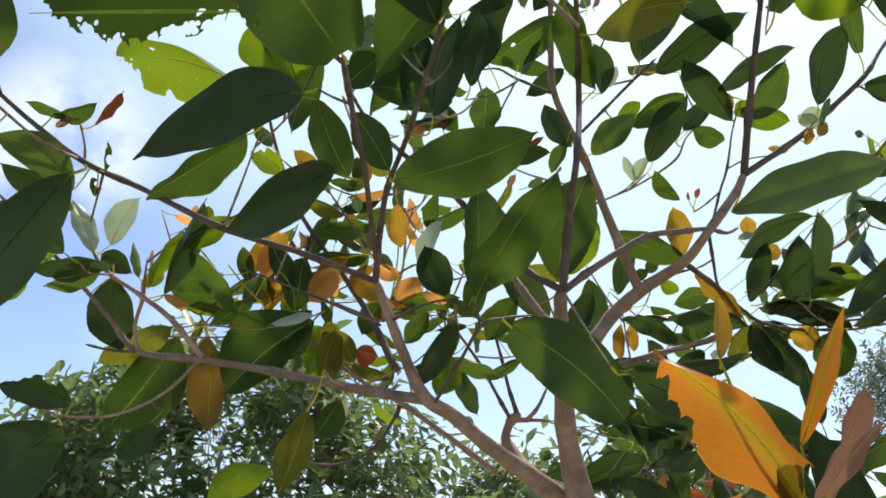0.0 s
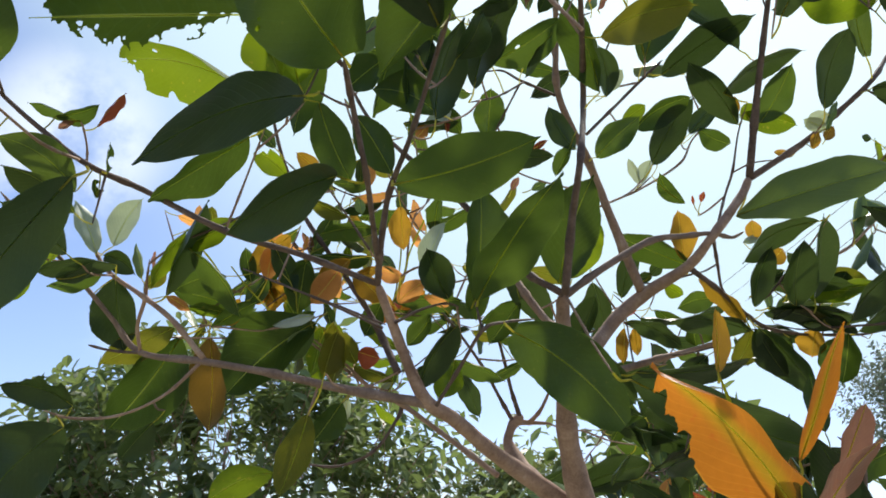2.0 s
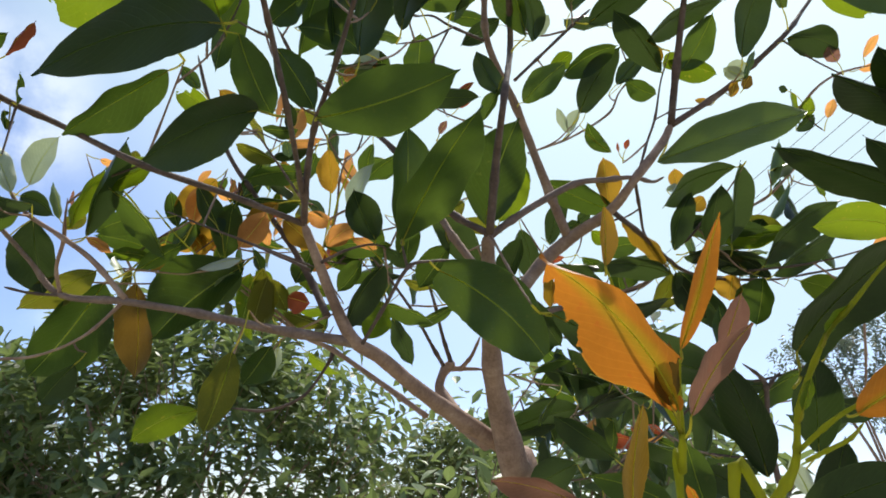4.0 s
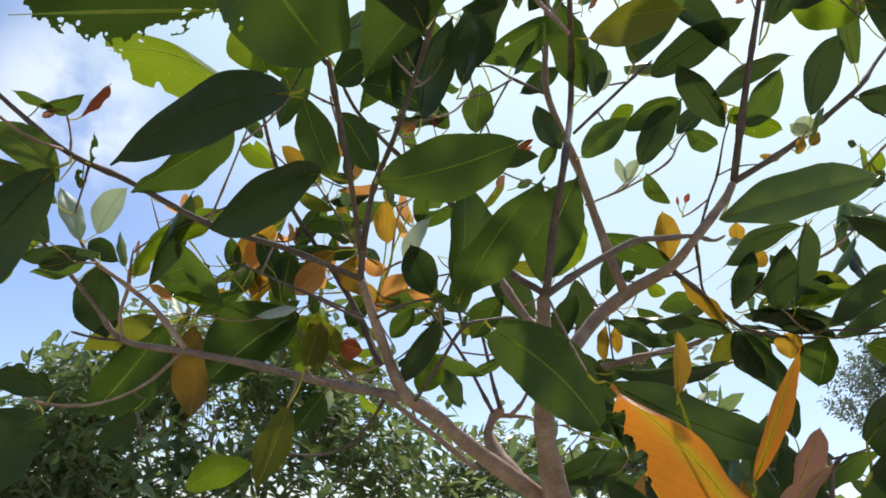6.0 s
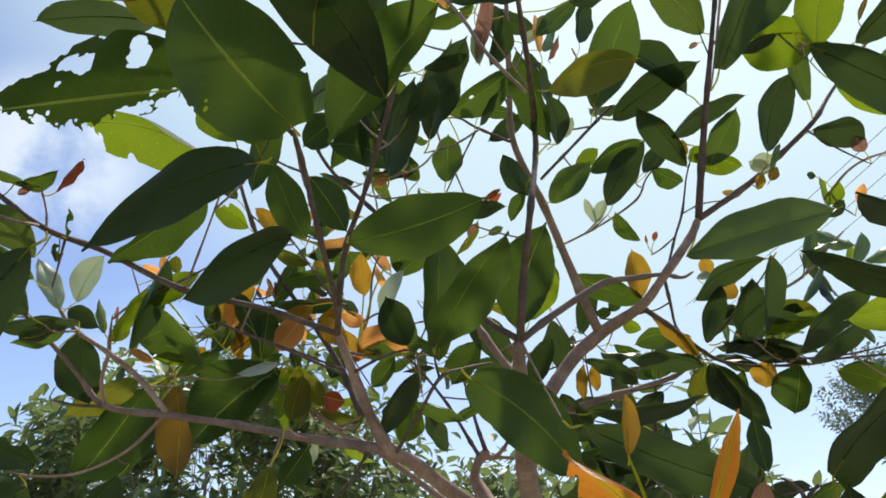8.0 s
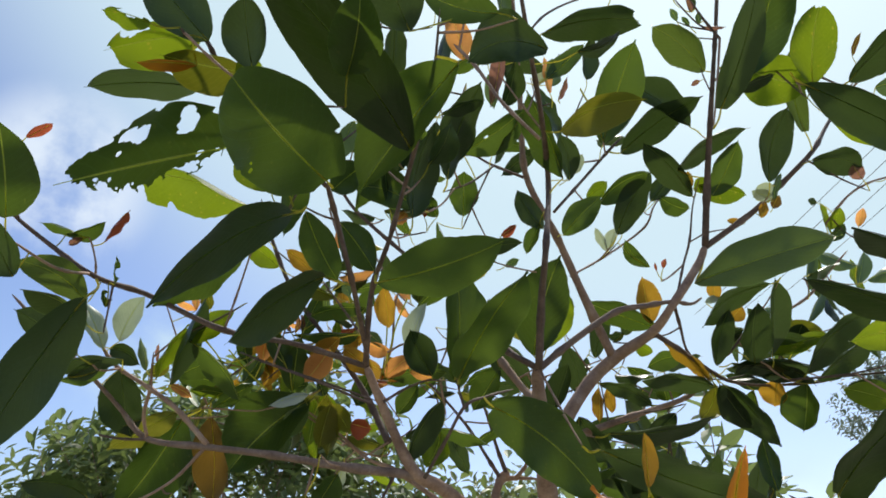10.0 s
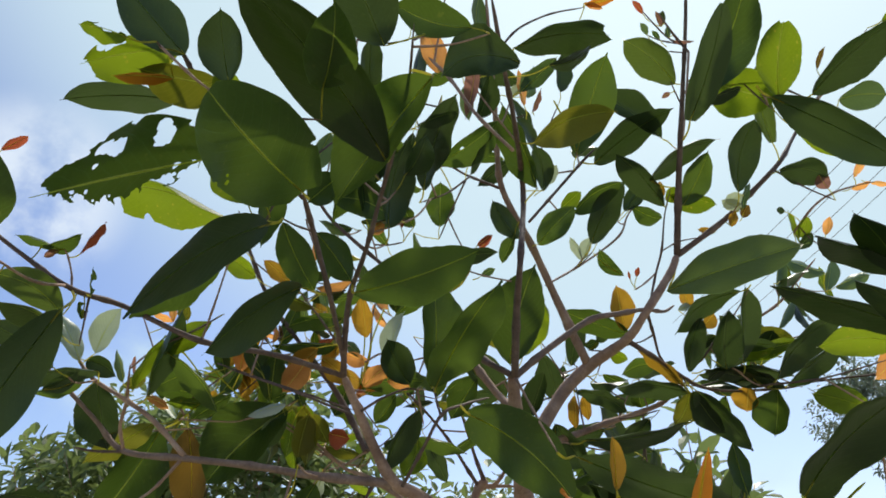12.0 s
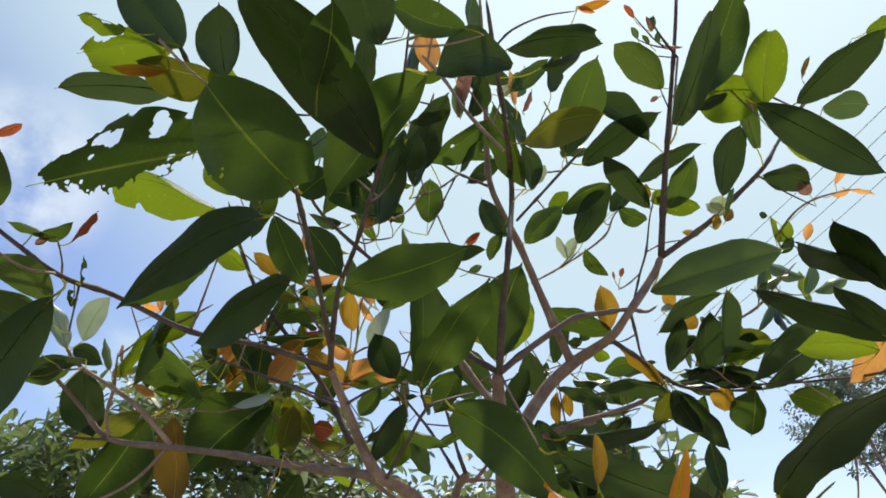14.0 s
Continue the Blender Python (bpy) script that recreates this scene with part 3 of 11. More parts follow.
twig_back_right = branch("bark_old", "branch", [(0.205, 0.845, 1.931, 0.0015), (0.271, 0.909, 1.991, 0.0016), (0.325, 0.924, 2.036, 0.0017), (0.339, 0.913, 2.063, 0.0014), (0.364, 0.902, 2.090, 0.0011)])
twig_bud = branch("bark", "branch", [(0.312, 0.790, 1.877, 0.0016), (0.329, 0.799, 1.923, 0.0015), (0.340, 0.797, 1.953, 0.0015), (0.345, 0.781, 1.990, 0.0010), (0.354, 0.768, 2.021, 0.0007)])
twig_bud_side = branch("bark", "branch", [(0.338, 0.798, 1.950, 0.0010), (0.361, 0.794, 1.961, 0.0010), (0.389, 0.794, 1.966, 0.0007)])
twig_down_right = branch("bark", "branch", [(0.309, 0.792, 1.874, 0.0021), (0.326, 0.837, 1.860, 0.0020), (0.340, 0.868, 1.839, 0.0015), (0.370, 0.896, 1.826, 0.0010)])
twig_low_far = branch("bark_old", "branch", [(0.511, 0.979, 1.926, 0.0022), (0.547, 0.972, 1.947, 0.0022), (0.576, 0.960, 1.977, 0.0017), (0.604, 0.949, 2.005, 0.0014)])
twig_far_low = branch("bark", "branch", [(0.375, 0.871, 1.828, 0.0023), (0.393, 0.865, 1.842, 0.0018), (0.418, 0.851, 1.875, 0.0010)])
stem_top_left = branch("bark", "branch", [(-0.034, 0.521, 1.876, 0.0022), (-0.076, 0.521, 1.922, 0.0023), (-0.110, 0.487, 1.949, 0.0022), (-0.118, 0.468, 1.965, 0.0022), (-0.125, 0.452, 1.975, 0.0020), (-0.144, 0.444, 1.992, 0.0014), (-0.167, 0.432, 2.017, 0.0011)])
stem_right_shoot = branch("shoot", "branch", [(0.360, 0.600, -0.030, 0.0050), (0.308, 0.529, 0.494, 0.0042), (0.244, 0.443, 1.126, 0.0036), (0.206, 0.390, 1.512, 0.0026), (0.217, 0.383, 1.529, 0.0024), (0.225, 0.378, 1.542, 0.0020), (0.226, 0.374, 1.551, 0.0016), (0.226, 0.370, 1.561, 0.0013), (0.229, 0.366, 1.572, 0.0013), (0.235, 0.356, 1.589, 0.0011), (0.241, 0.349, 1.597, 0.0012), (0.251, 0.341, 1.610, 0.0007), (0.258, 0.334, 1.617, 0.0005)])
stem_petiole = branch("shoot", "branch", [(0.226, 0.375, 1.548, 0.0012), (0.237, 0.365, 1.559, 0.0011), (0.248, 0.356, 1.566, 0.0008), (0.253, 0.352, 1.568, 0.0005)])
stem_petiole_pale = branch("shoot", "branch", [(0.229, 0.375, 1.545, 0.0010), (0.236, 0.368, 1.549, 0.0010), (0.241, 0.364, 1.552, 0.0009), (0.244, 0.359, 1.557, 0.0005)])
twig_dark_fork = branch("bark", "branch", [(0.392, 0.742, 1.563, 0.0028), (0.383, 0.728, 1.603, 0.0026), (0.380, 0.714, 1.638, 0.0024), (0.373, 0.710, 1.648, 0.0019), (0.357, 0.702, 1.656, 0.0009)])
twig_dark_fork_side = branch("bark", "branch", [(0.380, 0.715, 1.636, 0.0021), (0.386, 0.711, 1.645, 0.0018), (0.392, 0.709, 1.651, 0.0009)])
stem_orange_shoot = branch("shoot", "branch", [(0.300, 0.620, -0.030, 0.0040), (0.266, 0.555, 0.495, 0.0034), (0.224, 0.476, 1.128, 0.0029), (0.199, 0.428, 1.514, 0.0021), (0.196, 0.414, 1.544, 0.0018), (0.194, 0.405, 1.558, 0.0015), (0.192, 0.398, 1.575, 0.0013), (0.192, 0.393, 1.587, 0.0008)])
stem_sprig = branch("bark_old", "branch", [(-0.254, 0.605, 1.837, 0.0014), (-0.254, 0.600, 1.850, 0.0010), (-0.257, 0.594, 1.864, 0.0010), (-0.260, 0.591, 1.871, 0.0007)])
twig_pale_top = branch("bark_old", "branch", [(0.144, 0.557, 1.940, 0.0019), (0.113, 0.559, 1.982, 0.0019), (0.091, 0.561, 2.024, 0.0019), (0.070, 0.567, 2.058, 0.0019)])
twig_right_tip = branch("bark_old", "branch", [(0.530, 0.851, 1.997, 0.0017), (0.557, 0.836, 2.027, 0.0017), (0.583, 0.829, 2.042, 0.0017), (0.616, 0.824, 2.050, 0.0011), (0.642, 0.823, 2.054, 0.0008)])
twig_orange_up = branch("bark_old", "branch", [(-0.028, 0.885, 1.824, 0.0020), (-0.016, 0.880, 1.861, 0.0018), (-0.013, 0.872, 1.905, 0.0015), (-0.005, 0.861, 1.930, 0.0010)])
twig_inner = branch("bark", "branch", [(-0.048, 0.805, 1.854, 0.0017), (-0.063, 0.797, 1.874, 0.0015), (-0.080, 0.786, 1.896, 0.0012), (-0.095, 0.778, 1.915, 0.0010)])
twig_inner_pale = branch("bark_old", "branch", [(-0.014, 0.817, 1.830, 0.0014), (0.005, 0.804, 1.835, 0.0012), (0.018, 0.797, 1.827, 0.0009)])
twig_hang_left = branch("bark_old", "branch", [(-0.220, 0.817, 1.770, 0.0011), (-0.193, 0.818, 1.768, 0.0011), (-0.160, 0.820, 1.766, 0.0009), (-0.143, 0.819, 1.769, 0.0007)])
twig_tops = branch("bark", "branch", [(0.351, 0.630, 2.109, 0.0017), (0.334, 0.621, 2.129, 0.0015), (0.319, 0.611, 2.149, 0.0010)])

# leaves, branch by branch
leaf(branch_a_right, "green", (-0.002, 0.615, 1.831), (0.111, 0.566, 1.847), (0.152, 0.605, 0.781), 0.055, (-0.010, 0.660, 1.859), arch=0.025, fold=0.35, bend=-0.040)
leaf(twig_y_up, "green", (0.067, 0.728, 1.772), (0.128, 0.574, 1.822), (-0.266, 0.201, 0.943), 0.059, (0.066, 0.738, 1.771), bend=0.0, fold=0.2, arch=0.02)
leaf(twig_y_up, "green", (0.064, 0.763, 1.782), (0.067, 0.734, 1.898), (-0.617, 0.760, 0.205), 0.060, (0.065, 0.744, 1.778), fold=-0.22, arch=-0.04, bend=0.0)
leaf(branch_cross, "green", (0.147, 0.771, 1.808), (0.178, 0.728, 1.906), (-0.296, 0.838, 0.458), 0.066, (0.156, 0.758, 1.796), fold=0.5, bend=0.032)
twig_1 = branch("bark_old", "twig", [(0.130, 0.819, 1.796, 0.0013), (0.146, 0.820, 1.805, 0.0010), (0.161, 0.826, 1.820, 0.0010)])
leaf(twig_1, "lime", (0.167, 0.820, 1.833), (0.192, 0.794, 1.893), (-0.272, 0.837, 0.476), 0.034, (0.161, 0.826, 1.820), fold=0.47, bend=-0.055)
leaf(twig_y, "green", (0.101, 0.739, 1.747), (0.190, 0.705, 1.660), (0.471, 0.871, 0.141), 0.062, (0.092, 0.747, 1.759), blunt=True, arch=0.03, fold=0.2, bend=0.060)
leaf(branch_a_left, "dark", (-0.052, 0.620, 1.840), (-0.113, 0.556, 1.756), (-0.834, 0.076, 0.547), 0.058, (-0.022, 0.600, 1.823), fold=0.1, arch=0.02, bend=-0.050)
twig_2 = branch("bark_old", "twig", [(-0.145, 0.643, 1.799, 0.0014), (-0.132, 0.633, 1.839, 0.0011), (-0.118, 0.623, 1.888, 0.0010)])
leaf(twig_2, "green", (-0.131, 0.625, 1.879), (-0.212, 0.634, 1.821), (-0.561, 0.150, 0.814), 0.046, (-0.118, 0.623, 1.888), fold=-0.4, arch=0.011, bend=0.0)
twig_3 = branch("bark", "twig", [(-0.031, 0.557, 1.864, 0.0013), (-0.044, 0.552, 1.867, 0.0010), (-0.057, 0.551, 1.874, 0.0010)])
leaf(twig_3, "dark", (-0.064, 0.542, 1.864), (-0.121, 0.428, 1.739), (-0.921, 0.034, 0.389), 0.048, (-0.057, 0.551, 1.874), fold=0.1, arch=0.02, bend=-0.050)
leaf(twig_2, "lime", (-0.120, 0.588, 1.898), (-0.258, 0.618, 1.950), (0.377, 0.148, 0.914), 0.072, (-0.118, 0.623, 1.888), fold=0.03, arch=0.04, bite=[(0.97, -0.7, 0.1), (0.88, 1.05, 0.14), (0.62, 1.02, 0.07)], holes=[(0.66, -0.3, 0.03)], bend=-0.070)
twig_4 = branch("bark_old", "twig", [(-0.147, 0.819, 1.768, 0.0013), (-0.119, 0.826, 1.777, 0.0010), (-0.092, 0.833, 1.792, 0.0010)])
leaf(twig_4, "green", (-0.104, 0.836, 1.782), (-0.197, 0.857, 1.704), (0.177, 0.983, 0.056), 0.077, (-0.092, 0.833, 1.792), fold=-0.5, bend=-0.075)
twig_5 = branch("bark_old", "twig", [(-0.220, 0.817, 1.770, 0.0013), (-0.227, 0.840, 1.775, 0.0011), (-0.227, 0.864, 1.787, 0.0010)])
leaf(twig_5, "brown", (-0.227, 0.870, 1.772), (-0.228, 0.914, 1.673), (0.205, 0.897, 0.392), 0.050, (-0.227, 0.864, 1.787), fold=-0.09)
leaf(twig_5, "green", (-0.256, 0.860, 1.769), (-0.328, 0.881, 1.667), (-0.568, 0.628, 0.532), 0.071, (-0.227, 0.854, 1.782), fold=-0.5, arch=-0.068, bend=0.0)
leaf(twig_5, "olive", (-0.243, 0.808, 1.764), (-0.321, 0.822, 1.726), (-0.329, 0.424, 0.844), 0.040, (-0.220, 0.817, 1.770), fold=0.23)
leaf(branch_left, "dark", (-0.300, 0.777, 1.806), (-0.289, 0.808, 1.735), (-0.061, 0.916, 0.396), 0.048, (-0.316, 0.771, 1.784), fold=-0.5)
leaf(branch_left_pale, "dark", (-0.275, 0.726, 1.799), (-0.348, 0.719, 1.786), (-0.190, 0.177, 0.966), 0.034, (-0.280, 0.741, 1.791), fold=-0.14, arch=0.105, bend=0.0)
leaf(branch_left_pale, "green", (-0.302, 0.756, 1.805), (-0.353, 0.752, 1.785), (-0.359, 0.266, 0.895), 0.025, (-0.296, 0.739, 1.805), fold=0.25, arch=-0.078, bend=0.0)
leaf(branch_left_pale, "dark", (-0.307, 0.759, 1.822), (-0.275, 0.767, 1.805), (0.035, 0.870, 0.491), 0.023, (-0.306, 0.736, 1.819), fold=-0.5, bend=0.124)
leaf(branch_left_pale, "sky_silver", (-0.299, 0.730, 1.812), (-0.321, 0.710, 1.858), (0.809, -0.573, 0.131), 0.025, (-0.302, 0.737, 1.813), fold=0.47, arch=0.046, bend=0.0)
leaf(branch_left_pale, "sky_silver", (-0.283, 0.728, 1.819), (-0.255, 0.710, 1.862), (0.025, 0.926, 0.376), 0.028, (-0.300, 0.738, 1.811), fold=-0.25, bend=0.081)
leaf(twig_left_link, "pale", (-0.255, 0.741, 1.791), (-0.261, 0.727, 1.822), (0.973, -0.216, 0.087), 0.016, (-0.248, 0.739, 1.785), fold=0.22)
leaf(twig_left_link, "olive", (-0.262, 0.763, 1.791), (-0.239, 0.758, 1.803), (-0.271, 0.603, 0.751), 0.016, (-0.252, 0.750, 1.776), fold=0.5)
leaf(twig_left_link, "lime", (-0.245, 0.745, 1.783), (-0.203, 0.704, 1.828), (-0.799, -0.186, 0.572), 0.034, (-0.249, 0.743, 1.782), fold=0.15)
leaf(branch_left_pale, "dark", (-0.230, 0.747, 1.777), (-0.184, 0.693, 1.853), (-0.886, -0.139, 0.441), 0.048, (-0.240, 0.742, 1.767), fold=-0.11)
leaf(twig_left_link, "coral", (-0.240, 0.766, 1.783), (-0.215, 0.773, 1.770), (0.207, 0.672, 0.711), 0.013, (-0.253, 0.752, 1.774), fold=0.28)
leaf(twig_thin_left, "green", (-0.187, 0.778, 1.810), (-0.240, 0.783, 1.795), (-0.138, 0.670, 0.729), 0.026, (-0.165, 0.791, 1.819), fold=-0.5, bend=-0.069)
leaf(twig_left_link, "bronze", (-0.243, 0.738, 1.798), (-0.242, 0.730, 1.816), (0.729, 0.632, 0.264), 0.009, (-0.246, 0.731, 1.796), fold=-0.1)
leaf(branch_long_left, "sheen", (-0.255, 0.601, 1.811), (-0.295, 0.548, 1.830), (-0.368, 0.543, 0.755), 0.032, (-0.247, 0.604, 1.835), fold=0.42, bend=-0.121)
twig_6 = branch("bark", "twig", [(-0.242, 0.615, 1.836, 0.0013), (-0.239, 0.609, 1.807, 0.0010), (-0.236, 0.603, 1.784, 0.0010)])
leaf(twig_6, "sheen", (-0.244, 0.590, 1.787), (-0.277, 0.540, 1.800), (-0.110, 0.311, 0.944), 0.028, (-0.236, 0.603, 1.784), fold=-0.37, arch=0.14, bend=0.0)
leaf(stem_sprig, "dark", (-0.226, 0.546, 1.795), (-0.267, 0.517, 1.660), (-0.895, 0.403, 0.188), 0.050, (-0.254, 0.605, 1.837), fold=0.15, bend=0.0, arch=0.03)
twig_7 = branch("bark_old", "twig", [(-0.284, 0.741, 1.794, 0.0014), (-0.287, 0.710, 1.783, 0.0011), (-0.281, 0.680, 1.780, 0.0010)])
leaf(twig_7, "dark", (-0.294, 0.675, 1.788), (-0.356, 0.656, 1.829), (0.023, 0.888, 0.460), 0.036, (-0.281, 0.680, 1.780), fold=0.5)
leaf(twig_7, "dark", (-0.316, 0.704, 1.775), (-0.280, 0.696, 1.791), (-0.236, 0.541, 0.807), 0.019, (-0.286, 0.704, 1.782), fold=-0.33)
leaf(stem_sprig, "green", (-0.269, 0.590, 1.873), (-0.304, 0.584, 1.883), (0.268, 0.126, 0.955), 0.017, (-0.260, 0.591, 1.871), fold=-0.2, arch=0.083, bend=0.0)
leaf(branch_long_left, "green", (-0.280, 0.589, 1.874), (-0.244, 0.586, 1.884), (-0.259, 0.250, 0.933), 0.017, (-0.286, 0.586, 1.859), fold=-0.45, arch=-0.092, bend=0.0)
leaf(stem_sprig, "bronze", (-0.265, 0.591, 1.870), (-0.279, 0.593, 1.865), (0.004, 0.961, 0.277), 0.007, (-0.260, 0.591, 1.871), fold=-0.37)
leaf(stem_sprig, "red", (-0.246, 0.593, 1.867), (-0.223, 0.583, 1.893), (-0.763, -0.287, 0.579), 0.017, (-0.257, 0.594, 1.864), fold=-0.07, arch=0.063, bend=0.0)
leaf(branch_long_left, "green", (-0.245, 0.615, 1.813), (-0.247, 0.609, 1.828), (-0.783, 0.602, 0.154), 0.010, (-0.244, 0.609, 1.835), fold=-0.5, bite=[(0.6, -0.9, 0.3)])
leaf(branch_long_left, "green", (-0.237, 0.608, 1.831), (-0.235, 0.598, 1.856), (-0.998, -0.042, 0.041), 0.012, (-0.244, 0.609, 1.835), fold=-0.14, bite=[(0.4, -0.9, 0.35), (0.75, 0.9, 0.3)])
twig_8 = branch("bark_old", "twig", [(-0.256, 0.597, 1.838, 0.0017), (-0.245, 0.529, 1.813, 0.0014), (-0.243, 0.461, 1.806, 0.0010)])
leaf(twig_8, "green", (-0.239, 0.448, 1.815), (-0.219, 0.387, 1.855), (-0.069, 0.534, 0.843), 0.050, (-0.243, 0.461, 1.806), fold=0.2)
leaf(twig_8, "dark", (-0.247, 0.483, 1.786), (-0.253, 0.446, 1.819), (-0.194, 0.673, 0.714), 0.032, (-0.243, 0.489, 1.808), fold=-0.19)
twig_9 = branch("bark", "twig", [(-0.312, 0.567, 1.878, 0.0014), (-0.305, 0.535, 1.890, 0.0011), (-0.293, 0.505, 1.911, 0.0010)])
leaf(twig_9, "red", (-0.279, 0.502, 1.918), (-0.256, 0.497, 1.928), (-0.400, 0.003, 0.916), 0.012, (-0.293, 0.505, 1.911), fold=0.47)
twig_10 = branch("bark_old", "twig", [(-0.124, 0.627, 1.868, 0.0013), (-0.106, 0.628, 1.890, 0.0010), (-0.088, 0.628, 1.918, 0.0010)])
leaf(twig_10, "lime", (-0.092, 0.616, 1.928), (-0.120, 0.548, 1.982), (-0.640, 0.619, 0.455), 0.056, (-0.088, 0.628, 1.918), fold=-0.31, arch=-0.106, bend=0.0)
twig_11 = branch("bark_old", "twig", [(-0.102, 0.628, 1.895, 0.0013), (-0.095, 0.605, 1.890, 0.0011), (-0.089, 0.581, 1.891, 0.0010)])
leaf(twig_11, "lime", (-0.095, 0.575, 1.904), (-0.112, 0.555, 1.945), (0.188, 0.851, 0.490), 0.039, (-0.089, 0.581, 1.891), fold=-0.5)
leaf(branch_a_left, "green", (-0.032, 0.511, 1.875), (-0.062, 0.362, 1.861), (-0.628, 0.053, 0.776), 0.077, (-0.032, 0.512, 1.874), bend=0.017, blunt=True, fold=0.05, bite=[(0.3, -1.0, 0.05), (0.55, 1.02, 0.04)], holes=[(0.47, 0.82, 0.02), (0.5, 0.72, 0.015)])
leaf(stem_top_left, "green", (-0.094, 0.514, 1.915), (-0.179, 0.382, 1.797), (-0.787, -0.042, 0.615), 0.100, (-0.100, 0.500, 1.940), bend=0.013, fold=0.15, bite=[(0.95, -0.3, 0.04), (0.96, -1.0, 0.10), (0.87, -1.05, 0.14), (0.76, -0.95, 0.13), (0.6, -0.52, 0.08), (0.66, -0.6, 0.06), (0.55, -1.0, 0.06), (0.4, -0.62, 0.09), (0.42, -0.8, 0.06), (0.3, -0.95, 0.04), (0.05, 0.95, 0.25), (0.2, 0.9, 0.27), (0.36, 0.85, 0.28), (0.47, 1.0, 0.28), (0.58, 1.0, 0.27), (0.68, 1.05, 0.25), (0.76, 1.0, 0.29), (0.86, 1.0, 0.24), (0.95, 1.0, 0.2)], holes=[(0.68, -0.3, 0.015)])
leaf(stem_top_left, "dark", (-0.129, 0.469, 1.938), (-0.239, 0.498, 1.964), (0.249, 0.077, 0.965), 0.038, (-0.115, 0.478, 1.956), bend=0.0, fold=0.2, arch=0.03)
leaf(stem_top_left, "lime", (-0.118, 0.436, 1.961), (-0.186, 0.425, 1.938), (-0.346, 0.358, 0.867), 0.039, (-0.123, 0.453, 1.973), fold=-0.5, arch=0.086, bend=0.0, bite=[(0.62, -0.95, 0.22), (0.3, -0.95, 0.15), (0.95, 0.5, 0.15)])
twig_12 = branch("bark", "twig", [(-0.123, 0.453, 1.973, 0.0014), (-0.121, 0.422, 1.946, 0.0011), (-0.114, 0.392, 1.928, 0.0010)])
leaf(twig_12, "lime", (-0.132, 0.386, 1.927), (-0.160, 0.374, 1.929), (0.048, 0.024, 0.999), 0.022, (-0.114, 0.392, 1.928), bite=[(0.4, -0.6, 0.35)], fold=-0.2)
leaf(twig_12, "orange", (-0.119, 0.438, 1.934), (-0.157, 0.421, 1.924), (-0.127, -0.241, 0.962), 0.020, (-0.122, 0.429, 1.951), fold=-0.14)
leaf(stem_top_left, "olive", (-0.082, 0.457, 1.940), (-0.147, 0.435, 1.942), (-0.035, 0.190, 0.981), 0.042, (-0.112, 0.483, 1.951), bend=0.056, fold=-0.2)
leaf(twig_12, "dark", (-0.103, 0.415, 1.936), (-0.145, 0.383, 1.980), (-0.466, 0.864, 0.189), 0.042, (-0.119, 0.410, 1.938), fold=0.5)
twig_13 = branch("bark_old", "twig", [(-0.117, 0.404, 1.935, 0.0013), (-0.092, 0.413, 1.912, 0.0011), (-0.068, 0.423, 1.896, 0.0010)])
leaf(twig_13, "dark", (-0.069, 0.416, 1.910), (-0.074, 0.393, 1.959), (0.153, 0.885, 0.439), 0.034, (-0.068, 0.423, 1.896), fold=0.24, bend=0.045)
twig_14 = branch("bark_old", "twig", [(-0.083, 0.417, 1.905, 0.0013), (-0.081, 0.442, 1.900, 0.0010), (-0.073, 0.466, 1.899, 0.0010)])
leaf(twig_14, "lime", (-0.077, 0.459, 1.913), (-0.087, 0.442, 1.948), (-0.578, 0.789, 0.210), 0.024, (-0.073, 0.466, 1.899), fold=-0.5)
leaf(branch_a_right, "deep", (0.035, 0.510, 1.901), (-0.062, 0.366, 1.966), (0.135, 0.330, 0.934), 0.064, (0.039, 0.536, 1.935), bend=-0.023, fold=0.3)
twig_15 = branch("bark", "twig", [(-0.078, 0.419, 1.902, 0.0014), (-0.046, 0.443, 1.901, 0.0011), (-0.011, 0.461, 1.909, 0.0010)])
leaf(twig_15, "green", (-0.008, 0.443, 1.924), (0.010, 0.376, 1.947), (-0.014, 0.330, 0.944), 0.039, (-0.011, 0.461, 1.909), fold=-0.5, bend=-0.04, bite=[(0.3, -0.9, 0.2)])
leaf(branch_a_right, "green", (0.075, 0.479, 1.963), (-0.011, 0.541, 1.881), (0.380, 0.884, 0.271), 0.062, (0.056, 0.477, 1.968), fold=-0.42, bend=-0.053)
twig_16 = branch("bark_old", "twig", [(0.059, 0.455, 1.981, 0.0013), (0.062, 0.438, 1.965, 0.0010), (0.070, 0.422, 1.955, 0.0010)])
leaf(twig_16, "dark", (0.040, 0.422, 1.945), (0.017, 0.378, 1.990), (-0.075, 0.728, 0.681), 0.047, (0.070, 0.422, 1.955), fold=0.5)
twig_17 = branch("bark_old", "twig", [(0.059, 0.460, 1.977, 0.0013), (0.090, 0.464, 1.982, 0.0010), (0.122, 0.465, 1.993, 0.0010)])
leaf(twig_17, "green", (0.107, 0.463, 1.998), (0.044, 0.453, 2.018), (-0.041, 0.945, 0.325), 0.033, (0.122, 0.465, 1.993), fold=-0.29, bend=0.07)
leaf(leader, "dark", (0.148, 0.491, 1.984), (0.081, 0.480, 1.962), (-0.234, 0.950, 0.206), 0.047, (0.136, 0.517, 2.018), fold=0.05, bend=-0.2)
leaf(leader, "dark", (0.149, 0.532, 2.036), (0.252, 0.544, 2.056), (-0.198, 0.045, 0.979), 0.044, (0.139, 0.533, 2.012), arch=0.081, fold=0.1, bend=0.03, bite=[(0.88, 0.8, 0.12), (0.93, -0.3, 0.05)])
